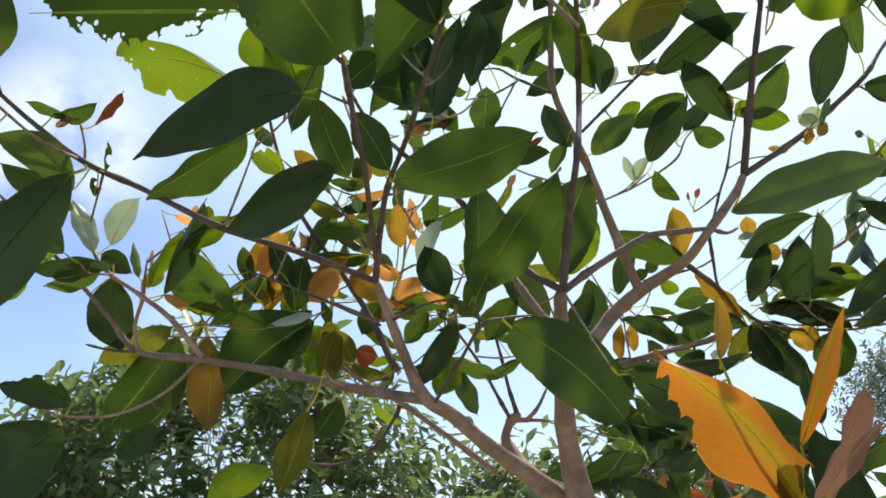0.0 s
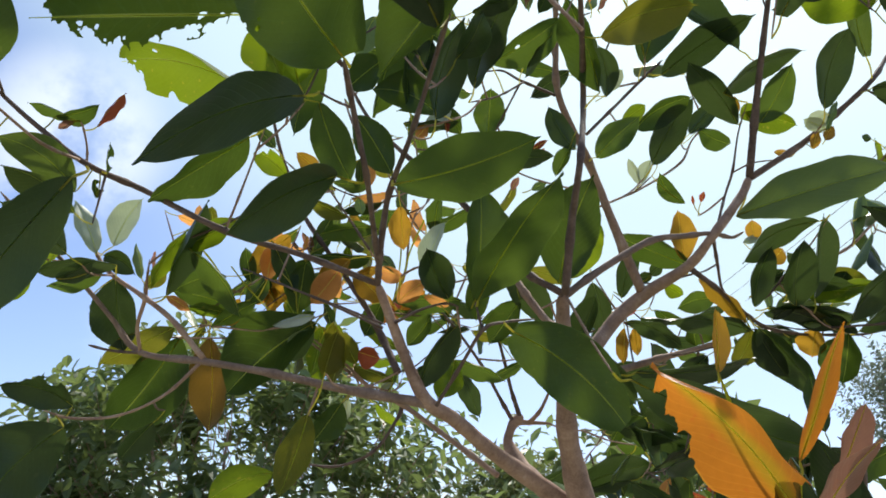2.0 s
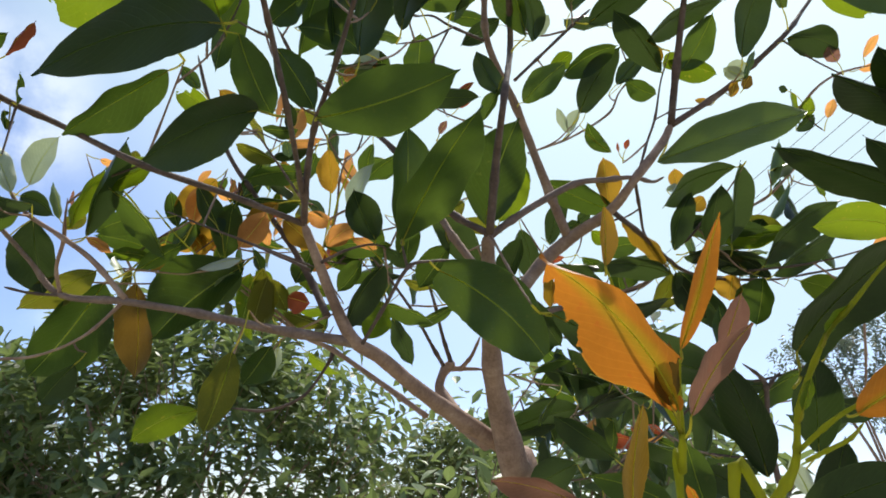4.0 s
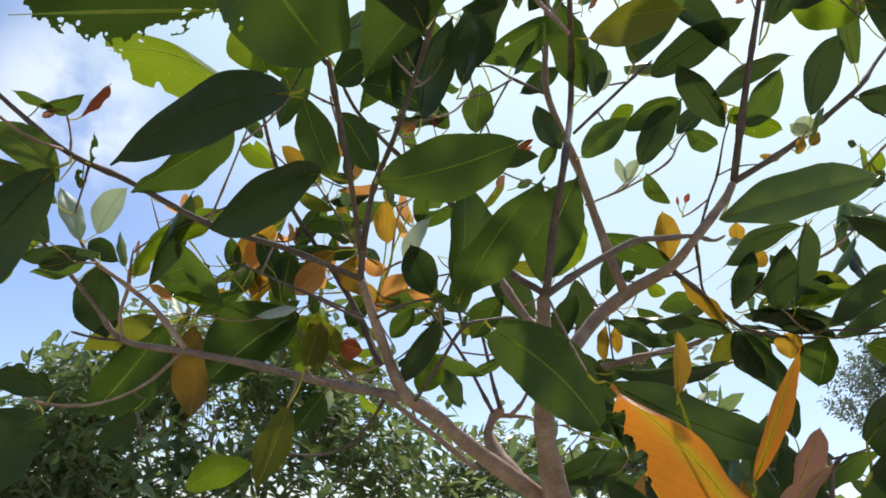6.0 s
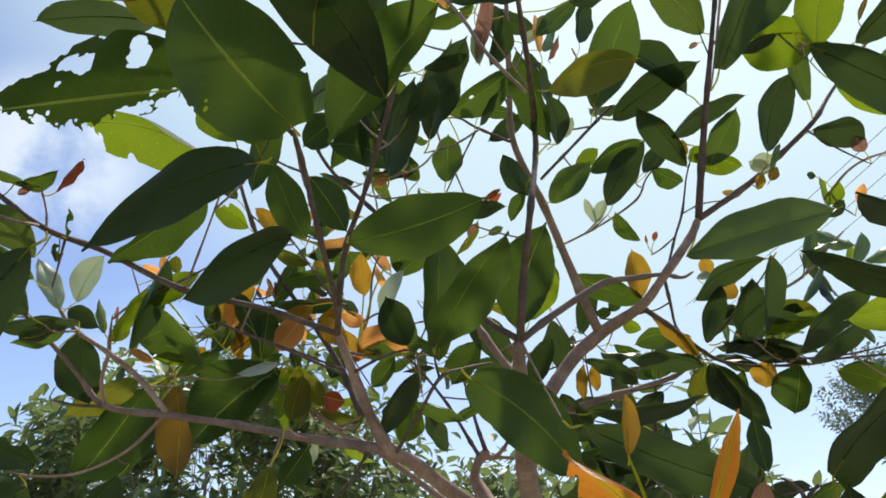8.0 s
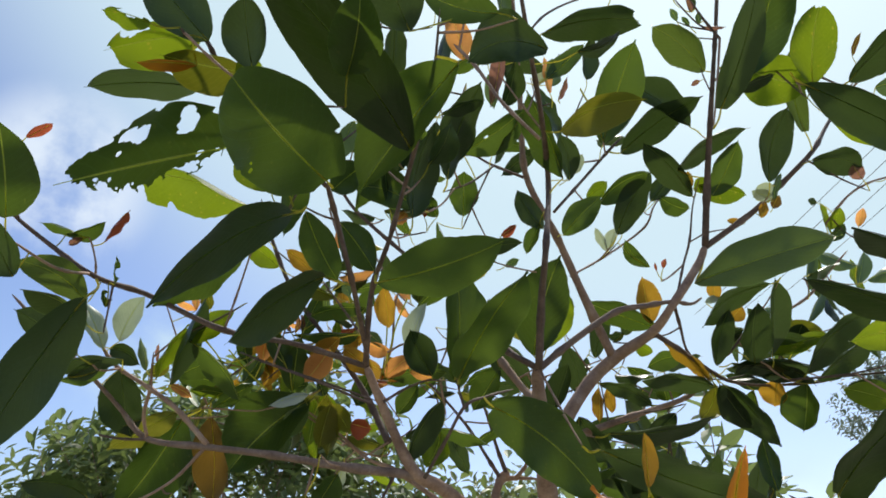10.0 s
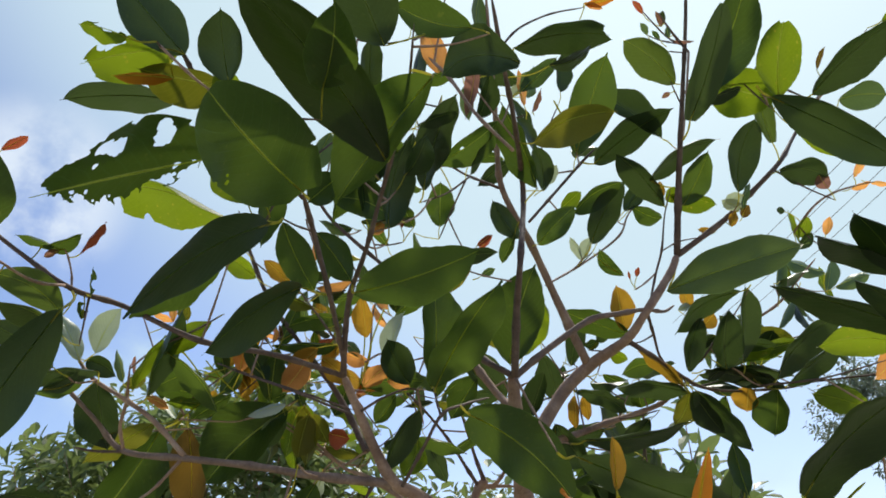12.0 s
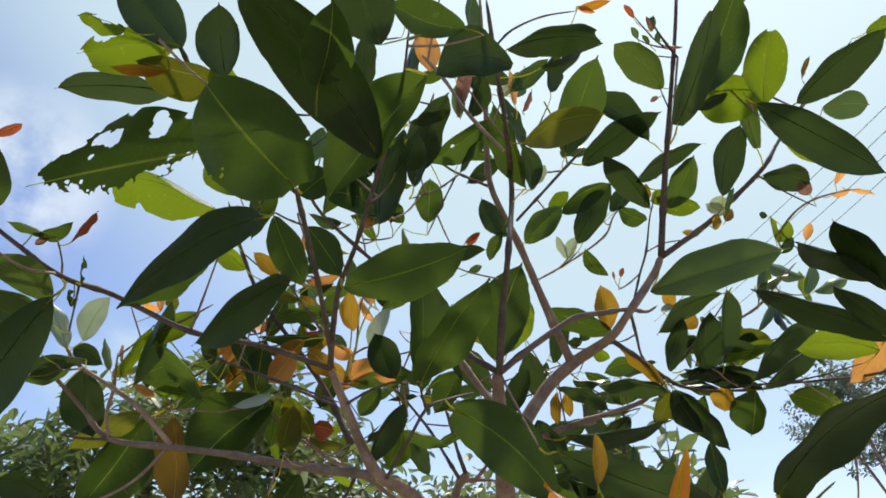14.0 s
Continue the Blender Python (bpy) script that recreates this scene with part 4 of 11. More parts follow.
leaf(leader, "dark", (0.182, 0.540, 2.021), (0.226, 0.548, 2.051), (-0.560, 0.159, 0.813), 0.020, (0.141, 0.543, 2.011), arch=-0.071, fold=0.2, bend=-0.06)
leaf(twig_pale_top, "coral", (0.079, 0.574, 2.044), (0.066, 0.553, 2.087), (-0.340, 0.883, 0.324), 0.027, (0.078, 0.564, 2.046), fold=0.47, bend=-0.071)
twig_18 = branch("bark", "twig", [(0.135, 0.525, 2.029, 0.0014), (0.155, 0.532, 2.059, 0.0012), (0.189, 0.549, 2.092, 0.0011), (0.227, 0.561, 2.111, 0.0008)])
leaf(twig_18, "orange", (0.228, 0.560, 2.113), (0.262, 0.556, 2.120), (-0.123, 0.445, 0.887), 0.010, (0.215, 0.625, 2.120), fold=0.3)
leaf(twig_18, "coral", (0.227, 0.559, 2.115), (0.246, 0.562, 2.109), (0.275, 0.124, 0.953), 0.008, (0.226, 0.561, 2.111), fold=0.3)
twig_19 = branch("bark_old", "twig", [(0.075, 0.565, 2.050, 0.0014), (0.082, 0.562, 2.091, 0.0011), (0.090, 0.560, 2.142, 0.0010)])
leaf(twig_19, "dark", (0.081, 0.566, 2.130), (0.056, 0.581, 2.097), (-0.557, 0.502, 0.662), 0.020, (0.090, 0.560, 2.142), fold=-0.5)
twig_20 = branch("bark_old", "twig", [(0.161, 0.662, 2.020, 0.0014), (0.134, 0.648, 2.054, 0.0011), (0.106, 0.637, 2.097, 0.0010)])
leaf(twig_20, "pale", (0.107, 0.643, 2.083), (0.111, 0.660, 2.048), (0.591, 0.704, 0.395), 0.018, (0.106, 0.637, 2.097), fold=0.5)
leaf(twig_20, "bronze", (0.121, 0.615, 2.120), (0.107, 0.655, 2.047), (0.411, 0.828, 0.381), 0.017, (0.106, 0.637, 2.097), fold=-0.2)
twig_21 = branch("bark", "twig", [(0.114, 0.769, 2.045, 0.0015), (0.085, 0.739, 2.005, 0.0012), (0.054, 0.713, 1.978, 0.0010)])
leaf(twig_21, "dark", (0.059, 0.705, 1.990), (0.099, 0.647, 2.075), (-0.652, 0.447, 0.613), 0.051, (0.054, 0.713, 1.978), fold=0.38, arch=0.072, bend=0.0)
leaf(twig_21, "green", (0.076, 0.728, 2.038), (0.151, 0.709, 2.085), (-0.370, 0.487, 0.791), 0.041, (0.091, 0.745, 2.012), fold=-0.5, arch=-0.064, bend=0.0, holes=[(0.35, 0.1, 0.05)])
twig_22 = branch("bark_old", "twig", [(0.008, 0.614, 1.877, 0.0012), (0.015, 0.627, 1.881, 0.0010), (0.023, 0.639, 1.890, 0.0010)])
leaf(twig_22, "dark", (0.027, 0.632, 1.904), (0.050, 0.597, 1.986), (-0.754, 0.499, 0.427), 0.043, (0.023, 0.639, 1.890), fold=0.04, arch=0.086, bend=0.0)
twig_23 = branch("bark_old", "twig", [(0.021, 0.590, 1.906, 0.0013), (0.028, 0.600, 1.917, 0.0010), (0.036, 0.609, 1.933, 0.0010)])
leaf(twig_23, "dark", (0.044, 0.600, 1.944), (0.066, 0.574, 1.973), (-0.334, 0.579, 0.744), 0.026, (0.036, 0.609, 1.933), fold=-0.37, arch=-0.192, bend=0.0)
twig_24 = branch("bark", "twig", [(0.108, 0.763, 2.036, 0.0014), (0.089, 0.788, 2.006, 0.0011), (0.074, 0.817, 1.985, 0.0010)])
leaf(twig_24, "green", (0.075, 0.810, 1.999), (0.078, 0.788, 2.051), (0.392, 0.851, 0.349), 0.039, (0.074, 0.817, 1.985), fold=0.5)
twig_25 = branch("bark_old", "twig", [(0.147, 0.754, 2.061, 0.0012), (0.141, 0.734, 2.065, 0.0010), (0.140, 0.714, 2.073, 0.0010)])
leaf(twig_25, "dark", (0.133, 0.719, 2.060), (0.112, 0.735, 2.024), (-0.797, 0.239, 0.555), 0.020, (0.140, 0.714, 2.073), fold=0.1, arch=0.063, bend=0.0)
leaf(twig_21, "sky_silver", (0.111, 0.747, 2.046), (0.098, 0.738, 2.066), (0.517, 0.601, 0.609), 0.012, (0.108, 0.763, 2.036), fold=0.5)
leaf(twig_11, "green", (-0.066, 0.589, 1.891), (-0.039, 0.625, 1.836), (0.211, 0.770, 0.602), 0.036, (-0.089, 0.581, 1.891), fold=0.5, bend=-0.055)
twig_26 = branch("bark_old", "twig", [(-0.028, 0.568, 1.850, 0.0013), (-0.036, 0.576, 1.868, 0.0010), (-0.044, 0.584, 1.891, 0.0010)])
leaf(twig_26, "green", (-0.036, 0.594, 1.882), (-0.007, 0.632, 1.848), (-0.551, 0.754, 0.356), 0.034, (-0.044, 0.584, 1.891), fold=0.5)
twig_27 = branch("bark", "twig", [(-0.095, 0.628, 1.907, 0.0013), (-0.082, 0.624, 1.938, 0.0010), (-0.071, 0.618, 1.976, 0.0010)])
leaf(twig_27, "green", (-0.076, 0.624, 1.962), (-0.101, 0.651, 1.897), (-0.765, 0.437, 0.473), 0.034, (-0.071, 0.618, 1.976), fold=-0.11, arch=0.069, bend=0.0)
twig_28 = branch("bark_old", "twig", [(0.028, 0.600, 1.917, 0.0013), (0.011, 0.602, 1.933, 0.0011), (-0.007, 0.600, 1.955, 0.0010)])
leaf(twig_28, "green", (-0.019, 0.609, 1.950), (-0.054, 0.635, 1.937), (0.398, 0.784, 0.477), 0.033, (-0.007, 0.600, 1.955), fold=0.2)
twig_29 = branch("bark_old", "twig", [(0.066, 0.723, 1.988, 0.0013), (0.054, 0.703, 1.959, 0.0011), (0.040, 0.683, 1.937, 0.0010)])
leaf(twig_29, "green", (0.025, 0.680, 1.942), (-0.039, 0.669, 1.961), (-0.116, 0.979, 0.168), 0.042, (0.040, 0.683, 1.937), fold=-0.08, bend=-0.146)
twig_30 = branch("bark", "twig", [(-0.075, 0.620, 1.961, 0.0015), (-0.039, 0.633, 2.000, 0.0012), (-0.007, 0.653, 2.051, 0.0010)])
leaf(twig_30, "green", (-0.011, 0.659, 2.037), (-0.038, 0.697, 1.948), (-0.792, 0.439, 0.423), 0.046, (-0.007, 0.653, 2.051), fold=-0.38)
leaf(twig_30, "pale", (-0.036, 0.642, 2.025), (-0.054, 0.657, 1.988), (-0.581, 0.610, 0.539), 0.024, (-0.026, 0.641, 2.020), fold=-0.5)
twig_31 = branch("bark_old", "twig", [(0.073, 0.729, 1.993, 0.0013), (0.063, 0.705, 2.016, 0.0011), (0.058, 0.680, 2.046, 0.0010)])
leaf(twig_31, "dark", (0.049, 0.685, 2.034), (0.018, 0.702, 1.992), (0.182, 0.951, 0.250), 0.037, (0.058, 0.680, 2.046), fold=0.01)
twig_32 = branch("bark_old", "twig", [(0.060, 0.690, 2.034, 0.0013), (0.071, 0.684, 2.064, 0.0010), (0.082, 0.680, 2.099, 0.0010)])
leaf(twig_32, "dark", (0.078, 0.686, 2.085), (0.055, 0.717, 2.010), (-0.595, 0.661, 0.457), 0.039, (0.082, 0.680, 2.099), fold=-0.47)
twig_33 = branch("bark", "twig", [(-0.026, 0.641, 2.020, 0.0013), (-0.002, 0.651, 2.024, 0.0010), (0.022, 0.662, 2.034, 0.0010)])
leaf(twig_33, "dark", (0.017, 0.668, 2.020), (0.004, 0.683, 1.984), (0.239, 0.924, 0.298), 0.022, (0.022, 0.662, 2.034), fold=-0.5)
twig_34 = branch("bark_old", "twig", [(0.046, 0.691, 1.946, 0.0013), (0.023, 0.686, 1.934, 0.0010), (0.000, 0.687, 1.928, 0.0010)])
leaf(twig_34, "dark", (-0.001, 0.680, 1.942), (-0.004, 0.657, 1.995), (-0.896, 0.425, 0.128), 0.027, (0.000, 0.687, 1.928), fold=0.15)
twig_35 = branch("bark_old", "twig", [(0.002, 0.773, 1.938, 0.0013), (-0.000, 0.764, 1.950, 0.0010), (-0.005, 0.757, 1.967, 0.0010)])
leaf(twig_35, "sky_silver", (0.008, 0.753, 1.976), (0.036, 0.746, 1.995), (0.148, 0.973, 0.175), 0.019, (-0.005, 0.757, 1.967), fold=-0.14)
leaf(twig_35, "coral", (-0.001, 0.759, 1.964), (0.011, 0.753, 1.977), (-0.419, 0.645, 0.639), 0.015, (-0.004, 0.758, 1.964), fold=0.5)
twig_36 = branch("bark", "twig", [(-0.001, 0.763, 1.953, 0.0012), (0.016, 0.763, 1.952, 0.0010), (0.033, 0.763, 1.955, 0.0010)])
leaf(twig_36, "red", (0.031, 0.757, 1.970), (0.028, 0.748, 1.989), (-0.799, 0.584, 0.144), 0.010, (0.033, 0.763, 1.955), fold=-0.14)
leaf(twig_36, "green", (0.045, 0.774, 1.980), (0.030, 0.762, 2.007), (0.360, 0.756, 0.547), 0.023, (0.033, 0.763, 1.955), fold=-0.5)
twig_37 = branch("bark_old", "twig", [(-0.091, 0.780, 1.910, 0.0013), (-0.105, 0.758, 1.897, 0.0011), (-0.111, 0.733, 1.891, 0.0010)])
leaf(twig_37, "lime", (-0.124, 0.729, 1.900), (-0.160, 0.718, 1.924), (0.152, 0.784, 0.601), 0.025, (-0.111, 0.733, 1.891), fold=-0.5, bite=[(0.8, -0.8, 0.3)])
twig_38 = branch("bark_old", "twig", [(-0.109, 0.743, 1.893, 0.0013), (-0.088, 0.717, 1.875, 0.0011), (-0.066, 0.691, 1.864, 0.0010)])
leaf(twig_38, "amber", (-0.078, 0.687, 1.874), (-0.104, 0.677, 1.896), (0.177, 0.791, 0.585), 0.018, (-0.066, 0.691, 1.864), fold=0.11)
twig_39 = branch("bark", "twig", [(-0.091, 0.780, 1.910, 0.0014), (-0.116, 0.773, 1.920, 0.0011), (-0.141, 0.766, 1.939, 0.0010)])
leaf(twig_39, "green", (-0.151, 0.761, 1.950), (-0.170, 0.751, 1.972), (-0.458, 0.889, 0.020), 0.017, (-0.141, 0.766, 1.939), fold=0.5)
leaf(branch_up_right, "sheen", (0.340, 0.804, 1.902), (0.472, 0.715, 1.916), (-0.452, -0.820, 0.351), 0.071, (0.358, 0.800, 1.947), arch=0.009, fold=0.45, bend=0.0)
twig_40 = branch("bark_old", "twig", [(0.351, 0.630, 2.109, 0.0015), (0.340, 0.635, 2.051, 0.0012), (0.331, 0.643, 2.004, 0.0010)])
leaf(twig_40, "dark", (0.337, 0.630, 2.019), (0.359, 0.547, 2.098), (-0.261, 0.628, 0.733), 0.040, (0.331, 0.643, 2.004), arch=-0.061, bend=0.0, fold=0.1, blunt=True)
leaf(twig_40, "green", (0.367, 0.650, 2.069), (0.418, 0.595, 2.184), (-0.170, 0.858, 0.486), 0.058, (0.345, 0.633, 2.073), bend=-0.056, fold=0.1)
twig_41 = branch("bark_old", "twig", [(0.364, 0.700, 2.110, 0.0015), (0.415, 0.681, 2.104, 0.0012), (0.469, 0.674, 2.109, 0.0010)])
leaf(twig_41, "lime", (0.461, 0.685, 2.085), (0.380, 0.674, 2.110), (0.189, 0.516, 0.835), 0.060, (0.469, 0.674, 2.109), fold=0.15)
leaf(twig_40, "dark", (0.360, 0.638, 2.046), (0.400, 0.631, 2.061), (-0.311, 0.183, 0.933), 0.020, (0.340, 0.635, 2.051), fold=-0.09)
twig_42 = branch("bark", "twig", [(0.426, 0.679, 2.104, 0.0013), (0.435, 0.670, 2.076, 0.0010), (0.443, 0.662, 2.053, 0.0010)])
leaf(twig_42, "lime", (0.447, 0.652, 2.062), (0.448, 0.598, 2.130), (0.006, 0.780, 0.626), 0.050, (0.443, 0.662, 2.053), fold=0.45, bite=[(0.98, -0.2, 0.12)])
twig_43 = branch("bark_old", "twig", [(0.440, 0.665, 2.062, 0.0013), (0.427, 0.643, 2.056, 0.0010), (0.411, 0.623, 2.056, 0.0010)])
leaf(twig_43, "dark", (0.420, 0.620, 2.039), (0.499, 0.566, 1.919), (0.853, 0.130, 0.506), 0.052, (0.411, 0.623, 2.056), arch=0.087, fold=0.22, bend=-0.05)
twig_44 = branch("bark_old", "twig", [(0.424, 0.639, 2.055, 0.0013), (0.433, 0.624, 2.039, 0.0011), (0.446, 0.613, 2.029, 0.0010)])
leaf(twig_44, "dark", (0.453, 0.602, 2.027), (0.511, 0.523, 2.055), (0.042, 0.353, 0.935), 0.044, (0.446, 0.613, 2.029), fold=-0.3, bend=0.05)
twig_45 = branch("bark", "twig", [(0.448, 0.676, 2.107, 0.0014), (0.489, 0.681, 2.085, 0.0011), (0.530, 0.692, 2.073, 0.0010)])
leaf(twig_45, "pale", (0.534, 0.687, 2.083), (0.590, 0.685, 2.086), (-0.039, 0.526, 0.850), 0.036, (0.530, 0.692, 2.073), fold=0.1, bend=0.05)
leaf(twig_42, "lime", (0.467, 0.668, 2.032), (0.529, 0.681, 2.003), (0.385, 0.151, 0.911), 0.024, (0.443, 0.662, 2.053), fold=-0.5, bite=[(0.8, 0.8, 0.2), (0.55, 0.9, 0.12), (0.92, -0.5, 0.1)])
twig_46 = branch("bark_old", "twig", [(0.506, 0.684, 2.079, 0.0015), (0.524, 0.651, 2.098, 0.0012), (0.546, 0.621, 2.128, 0.0010)])
leaf(twig_46, "lime", (0.561, 0.618, 2.134), (0.595, 0.612, 2.146), (-0.169, 0.617, 0.769), 0.027, (0.546, 0.621, 2.128), fold=-0.38)
leaf(twig_46, "brown", (0.520, 0.688, 2.127), (0.531, 0.676, 2.152), (-0.307, 0.795, 0.523), 0.008, (0.509, 0.678, 2.083), fold=0.4)
twig_47 = branch("bark_old", "twig", [(0.429, 0.790, 1.994, 0.0012), (0.425, 0.774, 1.989, 0.0010), (0.424, 0.758, 1.988, 0.0010)])
leaf(twig_47, "dark", (0.426, 0.752, 2.003), (0.451, 0.717, 2.083), (-0.149, 0.891, 0.429), 0.040, (0.424, 0.758, 1.988), fold=-0.19, bend=0.067)
leaf(branch_far_right, "sheen", (0.478, 0.747, 2.067), (0.465, 0.708, 2.154), (0.129, 0.895, 0.426), 0.024, (0.493, 0.770, 2.054), fold=-0.13, bend=0.043, blunt=True)
leaf(branch_far_right, "dark", (0.485, 0.760, 2.036), (0.545, 0.766, 2.027), (0.091, 0.415, 0.905), 0.040, (0.478, 0.773, 2.039), fold=0.03, bend=0.1)
twig_48 = branch("bark", "twig", [(0.483, 0.771, 2.044, 0.0014), (0.517, 0.773, 2.019, 0.0011), (0.551, 0.777, 2.002, 0.0010)])
leaf(twig_48, "bronze", (0.543, 0.771, 2.015), (0.532, 0.763, 2.032), (0.064, 0.892, 0.447), 0.019, (0.551, 0.777, 2.002), fold=0.5)
leaf(twig_47, "sky_silver", (0.437, 0.777, 1.995), (0.413, 0.773, 2.004), (0.237, 0.470, 0.850), 0.017, (0.426, 0.780, 1.991), fold=0.41)
leaf(twig_47, "pale", (0.439, 0.778, 1.994), (0.448, 0.765, 2.023), (-0.929, -0.342, 0.142), 0.015, (0.426, 0.780, 1.991), fold=0.27)
leaf(branch_far_right, "amber", (0.424, 0.786, 1.975), (0.428, 0.778, 1.993), (-0.052, 0.912, 0.408), 0.012, (0.418, 0.791, 1.986), fold=0.28)
leaf(branch_far_right, "amber", (0.411, 0.806, 1.978), (0.390, 0.804, 1.982), (-0.085, 0.994, 0.071), 0.010, (0.412, 0.793, 1.981), fold=0.12)
leaf(twig_mid_right, "dark", (0.270, 0.785, 2.068), (0.365, 0.742, 2.120), (-0.188, 0.566, 0.803), 0.045, (0.257, 0.796, 2.078), arch=0.084, bend=0.0, fold=0.3, curl=0.25)
leaf(twig_bud, "dark", (0.350, 0.791, 2.008), (0.287, 0.746, 2.058), (0.527, 0.182, 0.830), 0.042, (0.349, 0.776, 2.002), fold=-0.06, arch=0.081, bend=0.0)
leaf(twig_bud, "dark", (0.327, 0.760, 2.027), (0.414, 0.743, 2.072), (-0.427, 0.159, 0.890), 0.045, (0.354, 0.768, 2.021), fold=0.13, arch=0.104, bend=0.0)
leaf(branch_up_right, "green", (0.367, 0.774, 1.999), (0.400, 0.748, 2.059), (-0.159, 0.873, 0.460), 0.036, (0.359, 0.771, 1.997), fold=0.35, bend=-0.052)
leaf(twig_bud, "lime", (0.352, 0.788, 2.015), (0.370, 0.783, 2.028), (-0.211, 0.774, 0.597), 0.021, (0.351, 0.773, 2.010), fold=0.08)
leaf(branch_up_right, "lime", (0.358, 0.786, 2.021), (0.416, 0.793, 2.009), (0.140, 0.414, 0.899), 0.030, (0.359, 0.771, 1.997), fold=-0.5, bend=0.0, arch=0.05)
leaf(twig_bud, "amber", (0.349, 0.787, 2.017), (0.345, 0.778, 2.037), (0.745, 0.540, 0.391), 0.011, (0.351, 0.773, 2.010), fold=-0.2)
leaf(leader, "olive", (0.178, 0.654, 2.013), (0.269, 0.643, 2.043), (-0.226, 0.463, 0.857), 0.045, (0.161, 0.662, 2.020), fold=-0.43, arch=0.197, bend=0.0)
twig_49 = branch("bark_old", "twig", [(0.361, 0.735, 2.053, 0.0013), (0.367, 0.757, 2.067, 0.0011), (0.370, 0.779, 2.087, 0.0010)])
leaf(twig_49, "dark", (0.357, 0.775, 2.096), (0.274, 0.749, 2.149), (-0.246, 0.966, 0.081), 0.047, (0.370, 0.779, 2.087), fold=-0.16, bend=-0.098)
twig_50 = branch("bark_old", "twig", [(0.255, 0.799, 2.075, 0.0014), (0.246, 0.762, 2.060, 0.0011), (0.237, 0.725, 2.047, 0.0010)])
leaf(twig_50, "green", (0.238, 0.729, 2.048), (0.278, 0.681, 2.156), (-0.155, 0.879, 0.450), 0.055, (0.213, 0.702, 2.104), bend=0.0, arch=0.05, fold=0.2)
leaf(twig_mid_right, "dark", (0.245, 0.763, 2.066), (0.276, 0.739, 2.123), (0.428, 0.892, 0.148), 0.044, (0.246, 0.795, 2.065), fold=0.3, arch=-0.112, bend=0.0)
twig_51 = branch("bark", "twig", [(0.364, 0.700, 2.110, 0.0013), (0.374, 0.717, 2.121, 0.0010), (0.380, 0.735, 2.137, 0.0010)])
leaf(limb_mid, "green", (0.189, 0.769, 1.950), (0.234, 0.752, 1.991), (0.309, 0.949, 0.062), 0.034, (0.186, 0.798, 1.961), fold=0.47, arch=-0.084, bend=0.0)
twig_52 = branch("bark_old", "twig", [(0.210, 0.790, 2.021, 0.0012), (0.221, 0.799, 2.011, 0.0010), (0.229, 0.812, 2.005, 0.0010)])
leaf(twig_52, "green", (0.243, 0.809, 2.012), (0.306, 0.795, 2.047), (-0.310, 0.547, 0.777), 0.034, (0.229, 0.812, 2.005), fold=-0.5, arch=0.156, bend=0.0)
leaf(twig_52, "lime", (0.225, 0.797, 2.012), (0.251, 0.789, 2.031), (-0.263, 0.722, 0.640), 0.021, (0.221, 0.799, 2.011), fold=-0.04)
twig_53 = branch("bark_old", "twig", [(0.222, 0.862, 1.946, 0.0013), (0.242, 0.857, 1.956, 0.0010), (0.259, 0.849, 1.972, 0.0010)])
leaf(twig_53, "dark", (0.267, 0.843, 1.985), (0.313, 0.812, 2.058), (-0.336, 0.774, 0.536), 0.042, (0.259, 0.849, 1.972), fold=0.05, bend=0.047)
leaf(twig_back_right, "sky_silver", (0.262, 0.887, 1.983), (0.247, 0.875, 2.012), (0.735, 0.373, 0.567), 0.016, (0.256, 0.896, 1.977), fold=-0.31)
leaf(twig_back_right, "sky_silver", (0.264, 0.887, 1.984), (0.275, 0.875, 2.012), (0.522, 0.838, 0.162), 0.017, (0.256, 0.896, 1.977), fold=-0.5)
twig_54 = branch("bark", "twig", [(0.256, 0.896, 1.977, 0.0012), (0.265, 0.889, 1.983, 0.0010), (0.276, 0.883, 1.993, 0.0010)])
leaf(twig_54, "pale", (0.283, 0.878, 2.007), (0.296, 0.865, 2.036), (-0.431, 0.739, 0.518), 0.016, (0.276, 0.883, 1.993), fold=-0.03)
leaf(limb_mid, "dark", (0.167, 0.766, 1.957), (0.137, 0.746, 1.999), (-0.249, 0.935, 0.253), 0.028, (0.177, 0.791, 1.978), fold=0.46, bend=0.046)
twig_55 = branch("bark_old", "twig", [(0.186, 0.798, 1.961, 0.0012), (0.179, 0.777, 1.966, 0.0010), (0.168, 0.758, 1.975, 0.0010)])
leaf(twig_55, "green", (0.162, 0.763, 1.961), (0.146, 0.777, 1.930), (0.412, 0.893, 0.181), 0.017, (0.168, 0.758, 1.975), fold=-0.46)
leaf(leader, "green", (0.185, 0.708, 1.989), (0.147, 0.668, 2.078), (0.786, 0.366, 0.499), 0.048, (0.170, 0.723, 1.977), fold=-0.22)
leaf(leader, "dark", (0.195, 0.727, 1.997), (0.185, 0.705, 2.046), (-0.251, 0.902, 0.352), 0.026, (0.172, 0.731, 2.000), fold=0.15, bend=-0.09)
twig_56 = branch("bark_old", "twig", [(0.145, 0.654, 2.039, 0.0013), (0.151, 0.661, 2.056, 0.0010), (0.158, 0.668, 2.080, 0.0010)])
leaf(twig_56, "green", (0.170, 0.664, 2.089), (0.213, 0.649, 2.125), (0.308, 0.951, 0.010), 0.026, (0.158, 0.668, 2.080), fold=0.23)
twig_57 = branch("bark", "twig", [(0.145, 0.731, 2.108, 0.0012), (0.165, 0.716, 2.091, 0.0010), (0.180, 0.706, 2.088, 0.0010)])
